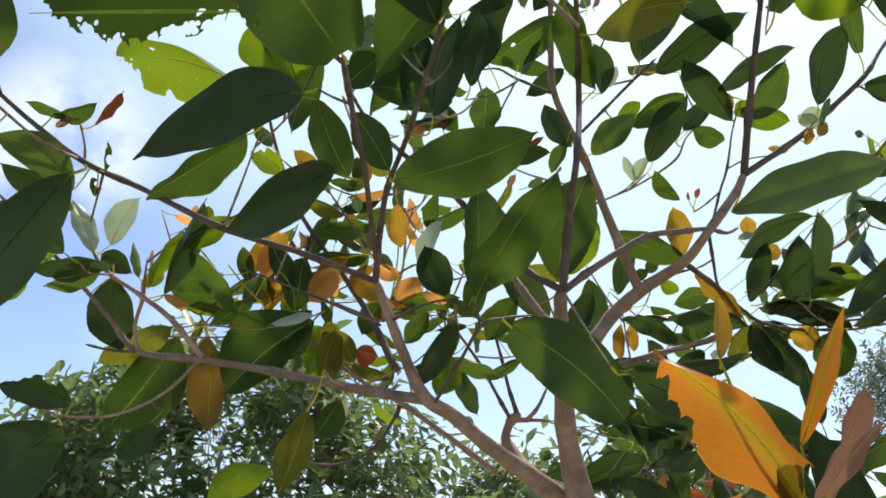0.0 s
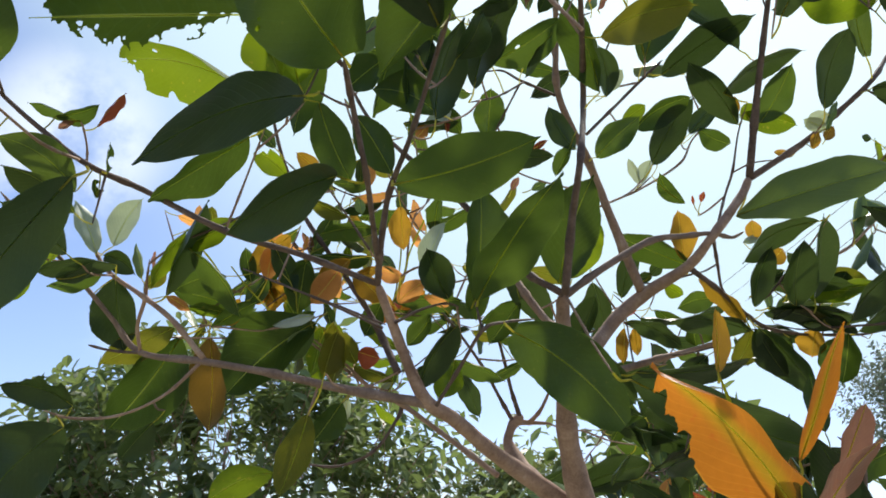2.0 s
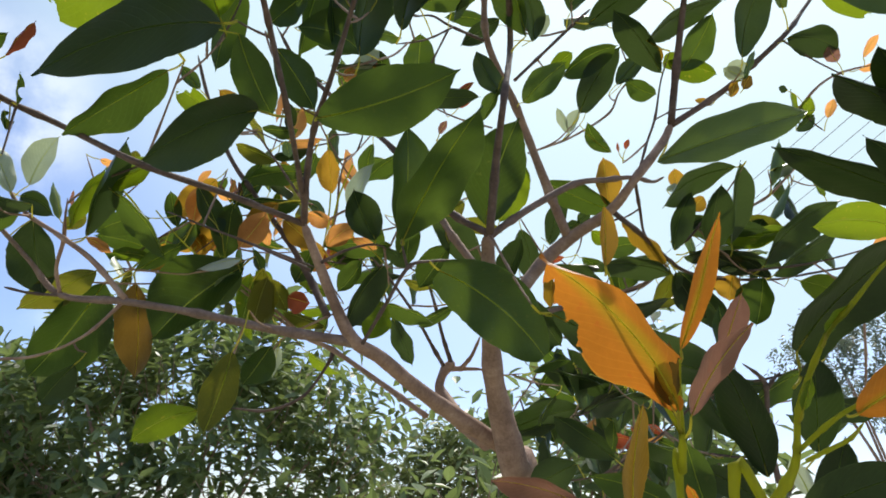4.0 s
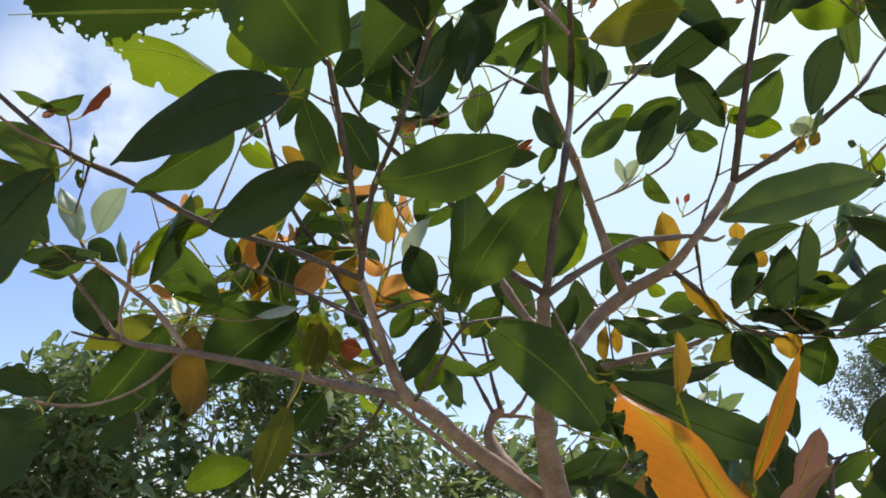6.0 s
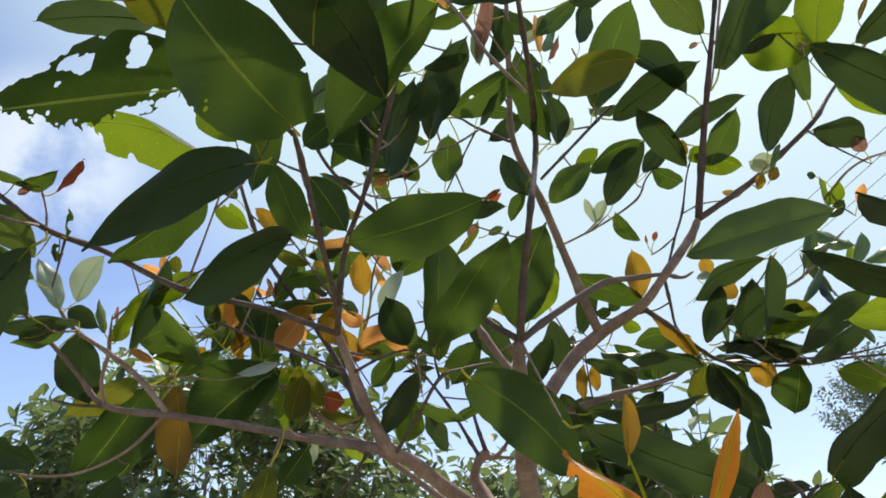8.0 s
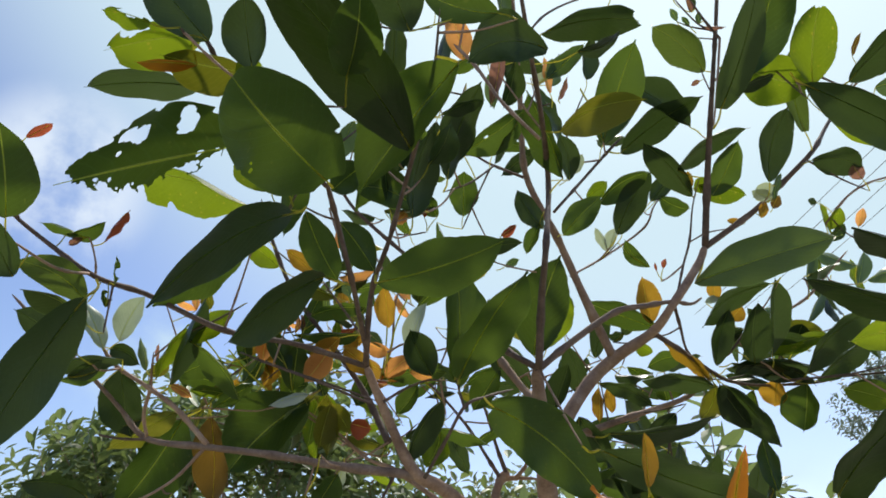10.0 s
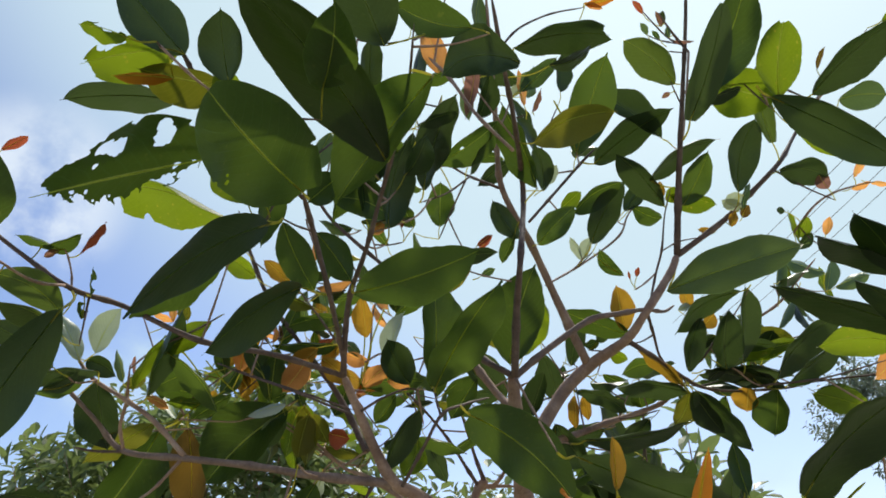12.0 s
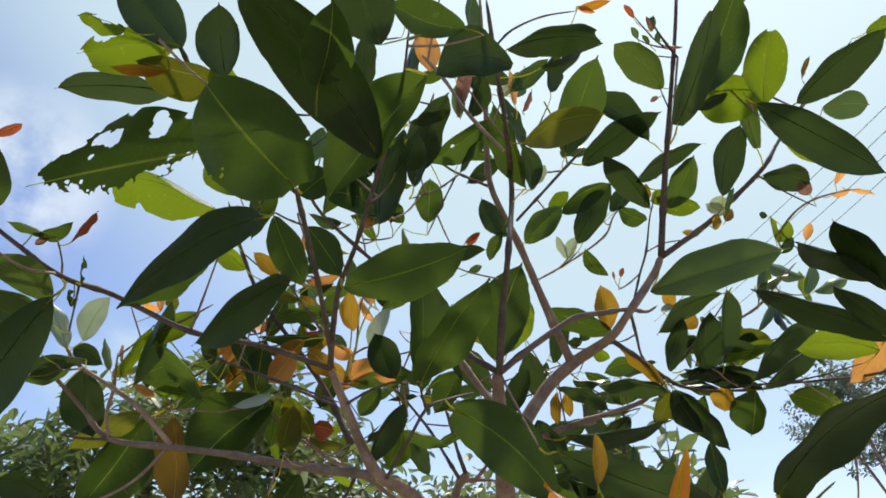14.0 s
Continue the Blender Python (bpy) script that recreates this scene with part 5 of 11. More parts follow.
leaf(twig_57, "coral", (0.178, 0.703, 2.099), (0.173, 0.686, 2.139), (-0.791, 0.592, 0.155), 0.020, (0.180, 0.710, 2.084), fold=0.05)
leaf(twig_57, "bronze", (0.187, 0.707, 2.092), (0.199, 0.696, 2.118), (-0.820, 0.276, 0.501), 0.014, (0.189, 0.706, 2.087), fold=0.06)
leaf(limb_mid, "sky_silver", (0.163, 0.699, 2.108), (0.177, 0.693, 2.123), (0.212, 0.958, 0.193), 0.013, (0.145, 0.717, 2.125), fold=-0.5)
leaf(limb_mid, "dark", (0.138, 0.702, 2.099), (0.122, 0.680, 2.150), (-0.477, 0.849, 0.227), 0.026, (0.145, 0.722, 2.117), fold=-0.5)
twig_58 = branch("bark_old", "twig", [(0.086, 0.794, 2.002, 0.0013), (0.098, 0.802, 1.975, 0.0010), (0.110, 0.809, 1.954, 0.0010)])
leaf(twig_58, "red", (0.122, 0.805, 1.964), (0.139, 0.799, 1.979), (-0.432, 0.546, 0.718), 0.010, (0.110, 0.809, 1.954), fold=0.49)
leaf(twig_54, "green", (0.317, 0.898, 1.964), (0.285, 0.881, 1.997), (0.458, 0.531, 0.713), 0.022, (0.276, 0.883, 1.993), fold=0.2, bend=0.143)
twig_59 = branch("bark_old", "twig", [(0.335, 0.918, 2.053, 0.0012), (0.325, 0.903, 2.044, 0.0010), (0.316, 0.886, 2.040, 0.0010)])
leaf(twig_59, "dark", (0.326, 0.881, 2.052), (0.359, 0.865, 2.090), (0.406, 0.913, 0.037), 0.027, (0.316, 0.886, 2.040), fold=0.5)
leaf(twig_59, "green", (0.337, 0.878, 2.058), (0.378, 0.886, 2.042), (0.223, 0.518, 0.826), 0.028, (0.318, 0.889, 2.041), fold=-0.26, arch=-0.213, bend=0.0)
twig_60 = branch("bark", "twig", [(0.326, 0.837, 1.860, 0.0013), (0.315, 0.856, 1.858, 0.0010), (0.303, 0.876, 1.862, 0.0010)])
leaf(twig_60, "amber", (0.301, 0.870, 1.877), (0.292, 0.846, 1.929), (-0.183, 0.909, 0.373), 0.032, (0.303, 0.876, 1.862), fold=-0.5)
leaf(twig_60, "green", (0.309, 0.873, 1.871), (0.222, 0.856, 1.901), (0.216, 0.441, 0.871), 0.040, (0.303, 0.876, 1.862), fold=0.2, bend=0.05)
twig_61 = branch("bark_old", "twig", [(0.412, 0.855, 1.866, 0.0013), (0.430, 0.837, 1.887, 0.0010), (0.445, 0.817, 1.912, 0.0010)])
leaf(twig_61, "dark", (0.432, 0.817, 1.904), (0.345, 0.816, 1.851), (-0.487, 0.359, 0.796), 0.047, (0.445, 0.817, 1.912), fold=0.22, arch=0.147, bend=0.0)
leaf(twig_far_low, "dark", (0.366, 0.854, 1.818), (0.384, 0.827, 1.879), (-0.358, 0.814, 0.457), 0.032, (0.375, 0.871, 1.828), fold=-0.17, bend=0.058)
leaf(twig_far_low, "dark", (0.411, 0.854, 1.820), (0.409, 0.806, 1.879), (-0.028, 0.778, 0.628), 0.037, (0.393, 0.865, 1.842), fold=-0.5, bend=0.049)
twig_62 = branch("bark_old", "twig", [(0.399, 0.862, 1.849, 0.0013), (0.418, 0.873, 1.833, 0.0010), (0.440, 0.879, 1.821, 0.0010)])
leaf(twig_62, "dark", (0.439, 0.870, 1.834), (0.437, 0.814, 1.912), (-0.578, 0.669, 0.468), 0.044, (0.440, 0.879, 1.821), fold=-0.15)
leaf(twig_far_low, "dark", (0.413, 0.875, 1.870), (0.382, 0.881, 1.856), (-0.102, 0.830, 0.549), 0.017, (0.408, 0.857, 1.862), fold=0.07)
twig_63 = branch("bark", "twig", [(0.422, 0.875, 1.830, 0.0013), (0.424, 0.888, 1.844, 0.0010), (0.425, 0.901, 1.862, 0.0010)])
leaf(twig_63, "lime", (0.441, 0.902, 1.862), (0.498, 0.904, 1.859), (0.011, 0.640, 0.768), 0.026, (0.425, 0.901, 1.862), fold=0.17, bend=-0.079)
twig_64 = branch("bark_old", "twig", [(0.481, 0.955, 1.820, 0.0013), (0.487, 0.954, 1.833, 0.0010), (0.493, 0.951, 1.852, 0.0010)])
leaf(twig_64, "dark", (0.500, 0.945, 1.866), (0.513, 0.932, 1.895), (-0.001, 0.919, 0.394), 0.031, (0.493, 0.951, 1.852), fold=0.18)
leaf(twig_63, "amber", (0.411, 0.909, 1.893), (0.428, 0.902, 1.909), (-0.103, 0.876, 0.471), 0.020, (0.425, 0.901, 1.862), fold=-0.5)
twig_65 = branch("bark_old", "twig", [(0.425, 0.896, 1.855, 0.0014), (0.411, 0.899, 1.875, 0.0011), (0.398, 0.904, 1.903, 0.0010)])
leaf(twig_65, "amber", (0.395, 0.898, 1.917), (0.390, 0.888, 1.939), (0.657, 0.620, 0.430), 0.020, (0.398, 0.904, 1.903), fold=0.5)
leaf(twig_65, "sky_silver", (0.381, 0.899, 1.914), (0.402, 0.896, 1.921), (-0.157, -0.980, 0.122), 0.011, (0.398, 0.904, 1.903), fold=0.42)
twig_66 = branch("bark", "twig", [(0.308, 0.868, 1.860, 0.0015), (0.285, 0.914, 1.867, 0.0012), (0.272, 0.964, 1.884, 0.0010)])
leaf(twig_66, "dark", (0.284, 0.960, 1.894), (0.300, 0.954, 1.907), (-0.162, 0.829, 0.536), 0.018, (0.272, 0.964, 1.884), fold=0.22)
leaf(twig_66, "lime", (0.295, 0.936, 1.874), (0.318, 0.942, 1.862), (0.218, 0.661, 0.718), 0.019, (0.279, 0.934, 1.873), fold=-0.5)
leaf(twig_66, "dark", (0.287, 0.960, 1.894), (0.266, 0.961, 1.890), (-0.074, 0.754, 0.653), 0.016, (0.272, 0.964, 1.884), fold=0.23)
twig_67 = branch("bark_old", "twig", [(0.281, 0.924, 1.869, 0.0012), (0.280, 0.936, 1.856, 0.0010), (0.277, 0.948, 1.847, 0.0010)])
leaf(twig_67, "red", (0.262, 0.949, 1.843), (0.232, 0.952, 1.834), (-0.212, 0.402, 0.891), 0.014, (0.277, 0.948, 1.847), fold=0.29)
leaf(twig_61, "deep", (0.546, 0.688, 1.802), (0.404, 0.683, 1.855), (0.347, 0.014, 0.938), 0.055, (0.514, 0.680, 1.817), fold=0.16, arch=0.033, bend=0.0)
twig_68 = branch("bark_old", "twig", [(0.431, 0.877, 1.826, 0.0013), (0.453, 0.893, 1.815, 0.0010), (0.476, 0.906, 1.810, 0.0010)])
leaf(twig_68, "dark", (0.488, 0.899, 1.819), (0.567, 0.851, 1.884), (-0.262, 0.589, 0.764), 0.052, (0.476, 0.906, 1.810), fold=-0.04, arch=0.135, bend=0.0)
leaf(branch_low_right, "dark", (0.519, 0.943, 1.822), (0.601, 0.922, 1.874), (-0.359, 0.523, 0.773), 0.046, (0.512, 0.963, 1.824), fold=-0.05)
twig_69 = branch("bark", "twig", [(0.467, 0.901, 1.812, 0.0016), (0.521, 0.853, 1.806, 0.0013), (0.584, 0.816, 1.816, 0.0010)])
leaf(twig_69, "lime", (0.600, 0.809, 1.829), (0.499, 0.808, 1.829), (-0.003, 0.756, 0.655), 0.044, (0.584, 0.816, 1.816), fold=0.5, bend=-0.088)
twig_70 = branch("bark_old", "twig", [(0.521, 0.853, 1.806, 0.0014), (0.567, 0.873, 1.785, 0.0011), (0.609, 0.900, 1.775, 0.0010)])
leaf(twig_70, "lime", (0.593, 0.898, 1.778), (0.519, 0.888, 1.798), (0.099, 0.665, 0.740), 0.036, (0.609, 0.900, 1.775), fold=0.14)
leaf(twig_68, "dark", (0.462, 0.913, 1.837), (0.509, 0.926, 1.811), (0.461, 0.125, 0.879), 0.026, (0.467, 0.901, 1.812), fold=-0.1)
leaf(branch_low_right, "dark", (0.391, 0.894, 1.826), (0.473, 0.898, 1.822), (0.044, 0.155, 0.987), 0.038, (0.381, 0.904, 1.820), fold=0.05, arch=0.076, bend=0.0)
leaf(twig_63, "dark", (0.427, 0.891, 1.834), (0.401, 0.898, 1.818), (-0.079, 0.873, 0.481), 0.014, (0.424, 0.885, 1.840), fold=0.5)
leaf(twig_68, "pale", (0.469, 0.917, 1.828), (0.445, 0.920, 1.820), (-0.197, -0.951, 0.237), 0.013, (0.472, 0.903, 1.811), fold=-0.18)
leaf(branch_low_right, "dark", (0.379, 0.882, 1.804), (0.446, 0.913, 1.735), (0.571, 0.374, 0.731), 0.046, (0.372, 0.894, 1.822), fold=-0.08, arch=0.066, bend=0.0)
leaf(branch_low_right, "dark", (0.379, 0.892, 1.806), (0.417, 0.914, 1.757), (0.492, 0.579, 0.650), 0.031, (0.377, 0.899, 1.821), fold=-0.5, arch=-0.094, bend=0.0)
leaf(twig_68, "green", (0.497, 0.924, 1.813), (0.491, 0.948, 1.758), (0.757, 0.625, 0.190), 0.049, (0.476, 0.906, 1.810), fold=-0.5)
leaf(branch_low_right, "amber", (0.469, 0.941, 1.822), (0.465, 0.955, 1.792), (0.734, 0.651, 0.195), 0.036, (0.470, 0.953, 1.819), fold=-0.2)
leaf(branch_low_right, "dark", (0.371, 0.883, 1.800), (0.279, 0.878, 1.807), (0.056, 0.278, 0.959), 0.043, (0.366, 0.888, 1.823), fold=0.08, arch=0.09, bend=0.0)
leaf(twig_down_right, "green", (0.342, 0.906, 1.845), (0.300, 0.911, 1.833), (-0.087, 0.804, 0.589), 0.027, (0.354, 0.882, 1.832), fold=-0.5, bend=-0.095)
twig_71 = branch("bark_old", "twig", [(0.329, 0.920, 1.791, 0.0013), (0.326, 0.924, 1.814, 0.0010), (0.324, 0.929, 1.842, 0.0010)])
leaf(twig_71, "green", (0.326, 0.935, 1.828), (0.329, 0.948, 1.799), (-0.176, 0.909, 0.379), 0.038, (0.324, 0.929, 1.842), fold=-0.5)
leaf(branch_pale_right, "olive", (0.378, 0.902, 1.808), (0.358, 0.919, 1.769), (-0.064, 0.906, 0.419), 0.032, (0.373, 0.908, 1.817), fold=0.13, bend=0.113)
leaf(branch_low_right, "amber", (0.307, 0.840, 1.846), (0.364, 0.880, 1.808), (0.555, -0.014, 0.832), 0.037, (0.310, 0.831, 1.838), fold=-0.06)
leaf(limb_right, "dark", (0.234, 0.878, 1.805), (0.297, 0.891, 1.778), (0.302, 0.351, 0.886), 0.032, (0.227, 0.866, 1.812), fold=0.26, arch=0.124, bend=0.0)
twig_72 = branch("bark", "twig", [(0.246, 0.913, 1.765, 0.0013), (0.243, 0.913, 1.792, 0.0010), (0.240, 0.912, 1.826, 0.0010)])
leaf(twig_72, "amber", (0.239, 0.919, 1.811), (0.239, 0.936, 1.771), (0.796, 0.560, 0.231), 0.020, (0.240, 0.912, 1.826), fold=-0.11)
leaf(twig_72, "amber", (0.250, 0.919, 1.811), (0.255, 0.933, 1.781), (0.632, 0.664, 0.400), 0.016, (0.241, 0.913, 1.812), fold=0.17)
twig_73 = branch("bark_old", "twig", [(0.149, 0.744, 1.787, 0.0016), (0.166, 0.711, 1.733, 0.0013), (0.176, 0.676, 1.696, 0.0010)])
leaf(twig_73, "dark", (0.196, 0.705, 1.698), (0.357, 0.686, 1.637), (0.365, 0.331, 0.870), 0.076, (0.176, 0.676, 1.696), bend=-0.091)
twig_74 = branch("bark_old", "twig", [(0.183, 0.855, 1.753, 0.0013), (0.198, 0.845, 1.741, 0.0010), (0.216, 0.842, 1.736, 0.0010)])
leaf(twig_74, "dark", (0.232, 0.841, 1.739), (0.353, 0.836, 1.757), (-0.135, 0.193, 0.972), 0.056, (0.216, 0.842, 1.736), fold=0.07, arch=-0.059, bend=0.0)
twig_75 = branch("bark", "twig", [(0.289, 0.917, 1.779, 0.0013), (0.306, 0.891, 1.776, 0.0010), (0.329, 0.870, 1.778, 0.0010)])
leaf(twig_75, "dark", (0.317, 0.874, 1.768), (0.280, 0.887, 1.736), (-0.082, 0.885, 0.458), 0.028, (0.329, 0.870, 1.778), fold=0.3)
leaf(branch_pale_right, "dark", (0.207, 0.892, 1.770), (0.246, 0.915, 1.721), (0.328, 0.731, 0.598), 0.042, (0.208, 0.897, 1.750), fold=-0.5)
twig_76 = branch("bark_old", "twig", [(0.241, 0.913, 1.812, 0.0013), (0.221, 0.910, 1.843, 0.0011), (0.201, 0.909, 1.880, 0.0010)])
leaf(twig_76, "dark", (0.204, 0.916, 1.866), (0.219, 0.942, 1.806), (0.492, 0.744, 0.452), 0.033, (0.201, 0.909, 1.880), fold=-0.18)
leaf(limb_right, "dark", (0.168, 0.830, 1.761), (0.189, 0.808, 1.811), (0.513, 0.845, 0.154), 0.027, (0.177, 0.850, 1.743), fold=-0.5)
twig_77 = branch("bark", "twig", [(0.572, 0.987, 1.838, 0.0018), (0.597, 0.812, 1.803, 0.0016), (0.553, 0.674, 1.791, 0.0014), (0.501, 0.603, 1.803, 0.0010)])
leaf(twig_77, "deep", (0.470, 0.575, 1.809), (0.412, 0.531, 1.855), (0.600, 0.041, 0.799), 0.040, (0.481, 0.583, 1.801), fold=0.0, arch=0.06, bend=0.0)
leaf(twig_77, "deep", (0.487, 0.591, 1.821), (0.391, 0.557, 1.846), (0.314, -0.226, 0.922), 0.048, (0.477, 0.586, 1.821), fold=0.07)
leaf(twig_right_tip, "coral", (0.609, 0.820, 2.059), (0.627, 0.808, 2.084), (-0.334, 0.734, 0.592), 0.015, (0.612, 0.825, 2.050), fold=0.44)
leaf(twig_right_tip, "coral", (0.605, 0.826, 2.046), (0.632, 0.823, 2.053), (-0.183, 0.363, 0.914), 0.013, (0.604, 0.826, 2.048), fold=0.01)
leaf(twig_right_tip, "coral", (0.631, 0.823, 2.053), (0.663, 0.826, 2.047), (0.209, -0.147, 0.967), 0.015, (0.630, 0.823, 2.053), fold=0.09)
twig_78 = branch("bark", "twig", [(0.537, 0.847, 2.005, 0.0012), (0.551, 0.854, 1.990, 0.0010), (0.568, 0.859, 1.979, 0.0010)])
leaf(twig_78, "coral", (0.571, 0.852, 1.993), (0.577, 0.842, 2.015), (0.754, 0.646, 0.121), 0.013, (0.568, 0.859, 1.979), fold=0.04)
leaf(twig_78, "lime", (0.537, 0.856, 1.986), (0.524, 0.838, 2.023), (-0.662, 0.738, 0.128), 0.020, (0.545, 0.852, 1.995), fold=0.04)
leaf(twig_right_tip, "lime", (0.537, 0.853, 1.991), (0.549, 0.841, 2.016), (-0.010, 0.898, 0.439), 0.018, (0.530, 0.851, 1.997), fold=-0.11)
leaf(twig_right_tip, "dark", (0.533, 0.859, 1.978), (0.554, 0.850, 1.997), (-0.066, 0.866, 0.495), 0.016, (0.530, 0.851, 1.997), fold=-0.5)
leaf(twig_right_tip, "dark", (0.520, 0.839, 2.022), (0.509, 0.837, 2.025), (-0.075, 0.967, 0.244), 0.010, (0.540, 0.845, 2.009), fold=0.5)
leaf(twig_tops, "bronze", (0.322, 0.618, 2.135), (0.316, 0.610, 2.151), (-0.364, 0.882, 0.300), 0.008, (0.326, 0.616, 2.139), fold=0.03)
leaf(twig_tops, "pale", (0.330, 0.623, 2.124), (0.328, 0.618, 2.135), (0.680, 0.588, 0.437), 0.007, (0.336, 0.622, 2.127), fold=0.42)
leaf(twig_tops, "bronze", (0.336, 0.625, 2.121), (0.358, 0.625, 2.120), (0.044, -0.347, 0.937), 0.010, (0.340, 0.624, 2.122), fold=-0.14)
twig_80 = branch("bark_old", "twig", [(0.329, 0.799, 1.923, 0.0013), (0.320, 0.824, 1.920, 0.0010), (0.315, 0.849, 1.923, 0.0010)])
leaf(twig_80, "red", (0.318, 0.843, 1.938), (0.321, 0.838, 1.949), (0.613, 0.764, 0.200), 0.007, (0.315, 0.849, 1.923), fold=-0.5)
leaf(twig_80, "red", (0.310, 0.844, 1.935), (0.308, 0.840, 1.945), (0.870, 0.350, 0.347), 0.005, (0.316, 0.844, 1.923), fold=0.17)
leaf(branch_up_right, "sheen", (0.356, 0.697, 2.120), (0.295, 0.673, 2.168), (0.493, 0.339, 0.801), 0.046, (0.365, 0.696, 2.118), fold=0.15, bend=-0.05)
twig_82 = branch("bark_old", "twig", [(0.192, 0.411, 1.511, 0.0009), (0.184, 0.423, 1.510, 0.0007), (0.176, 0.435, 1.513, 0.0007)])
leaf(stem_orange_shoot, "orange", (0.191, 0.397, 1.567), (0.131, 0.369, 1.622), (0.603, 0.214, 0.768), 0.050, (0.194, 0.405, 1.558), fold=0.12, arch=0.02, bend=-0.120, bite=[(0.2, -0.95, 0.2), (0.83, 1.1, 0.1), (0.72, 1.08, 0.1), (0.6, 1.02, 0.12), (0.5, 1.12, 0.08)])
leaf(stem_orange_shoot, "orange", (0.195, 0.399, 1.592), (0.201, 0.361, 1.640), (-0.437, 0.681, 0.587), 0.014, (0.193, 0.395, 1.586), fold=0.3, arch=0.03, bend=-0.08, curl=0.3)
leaf(stem_orange_shoot, "bronze", (0.196, 0.398, 1.564), (0.217, 0.376, 1.598), (-0.432, 0.622, 0.654), 0.020, (0.195, 0.406, 1.556), fold=0.4, arch=0.05)
leaf(stem_orange_shoot, "bronze", (0.213, 0.402, 1.590), (0.219, 0.386, 1.614), (-0.114, 0.797, 0.593), 0.013, (0.202, 0.400, 1.570), fold=0.3)
leaf(stem_orange_shoot, "brown", (0.188, 0.397, 1.568), (0.183, 0.381, 1.592), (-0.343, 0.807, 0.480), 0.013, (0.193, 0.404, 1.561), fold=0.5, curl=0.4)
leaf(twig_82, "amber", (0.178, 0.430, 1.524), (0.179, 0.404, 1.571), (-0.742, 0.582, 0.333), 0.024, (0.188, 0.430, 1.521), fold=0.4)
leaf(stem_right_shoot, "lime", (0.227, 0.368, 1.562), (0.230, 0.363, 1.574), (-0.219, 0.845, 0.487), 0.006, (0.226, 0.371, 1.558), fold=0.4)
leaf(stem_right_shoot, "lime", (0.234, 0.356, 1.588), (0.241, 0.348, 1.598), (-0.285, 0.646, 0.708), 0.007, (0.233, 0.358, 1.584), fold=0.4)
leaf(stem_petiole, "orange", (0.243, 0.360, 1.560), (0.268, 0.325, 1.574), (0.166, 0.453, 0.876), 0.030, (0.241, 0.364, 1.560), fold=0.35, arch=0.04)
leaf(stem_right_shoot, "deep", (0.359, 0.615, 1.645), (0.460, 0.543, 1.721), (-0.186, 0.578, 0.795), 0.062, (0.334, 0.579, 1.612), fold=0.15, blunt=True, bend=0.12)
leaf(twig_dark_fork, "deep", (0.332, 0.631, 1.559), (0.290, 0.593, 1.638), (0.772, 0.302, 0.560), 0.043, (0.340, 0.639, 1.566), fold=0.2)
leaf(twig_dark_fork, "dark", (0.368, 0.624, 1.575), (0.352, 0.580, 1.636), (0.170, 0.778, 0.605), 0.034, (0.348, 0.643, 1.555), fold=0.15)
leaf(twig_dark_fork, "dark", (0.312, 0.559, 1.528), (0.376, 0.524, 1.555), (0.266, 0.850, 0.455), 0.035, (0.309, 0.571, 1.524), fold=0.1)
leaf(twig_dark_fork, "green", (0.287, 0.633, 1.534), (0.267, 0.606, 1.580), (0.324, 0.742, 0.587), 0.025, (0.301, 0.645, 1.527), fold=0.2)
leaf(twig_dark_fork, "dark", (0.325, 0.628, 1.541), (0.276, 0.622, 1.564), (0.240, 0.682, 0.691), 0.024, (0.344, 0.646, 1.547), fold=0.2)
leaf(twig_dark_fork, "orange", (0.260, 0.571, 1.530), (0.250, 0.564, 1.549), (0.778, 0.339, 0.529), 0.010, (0.263, 0.573, 1.525), fold=0.3)
leaf(twig_dark_fork, "sky_silver", (0.347, 0.605, 1.544), (0.332, 0.596, 1.568), (0.499, 0.677, 0.541), 0.013, (0.355, 0.617, 1.538), fold=0.3)
leaf(stem_petiole_pale, "deep", (0.356, 0.611, 1.526), (0.363, 0.579, 1.581), (0.266, 0.846, 0.461), 0.028, (0.354, 0.612, 1.523), fold=0.2)
twig_81 = branch("shoot", "twig", [(0.194, 0.405, 1.558, 0.0012), (0.177, 0.394, 1.585, 0.0010), (0.161, 0.382, 1.623, 0.0008)])
leaf(twig_81, "amber", (0.161, 0.382, 1.623), (0.161, 0.377, 1.649), (-0.477, 0.860, 0.181), 0.010, (0.161, 0.383, 1.619), fold=-0.05)
twig_83 = branch("bark_old", "twig", [(0.217, 0.575, 1.511, 0.0017), (0.230, 0.647, 1.517, 0.0013), (0.233, 0.719, 1.539, 0.0010)])
leaf(twig_83, "bronze", (0.218, 0.719, 1.542), (0.144, 0.716, 1.560), (0.161, 0.588, 0.793), 0.035, (0.233, 0.719, 1.539), fold=0.1)
twig_84 = branch("bark", "twig", [(0.191, 0.902, 1.575, 0.0015), (0.246, 0.888, 1.573, 0.0012), (0.296, 0.860, 1.584, 0.0010)])
leaf(twig_84, "dark", (0.283, 0.857, 1.592), (0.219, 0.845, 1.633), (0.307, 0.658, 0.687), 0.035, (0.296, 0.860, 1.584), fold=-0.12)
leaf(twig_84, "dark", (0.245, 0.861, 1.587), (0.197, 0.873, 1.560), (-0.015, 0.895, 0.445), 0.038, (0.257, 0.883, 1.575), fold=0.5)
twig_85 = branch("bark_old", "twig", [(0.232, 0.690, 1.529, 0.0013), (0.271, 0.700, 1.530, 0.0011), (0.306, 0.716, 1.538, 0.0010)])
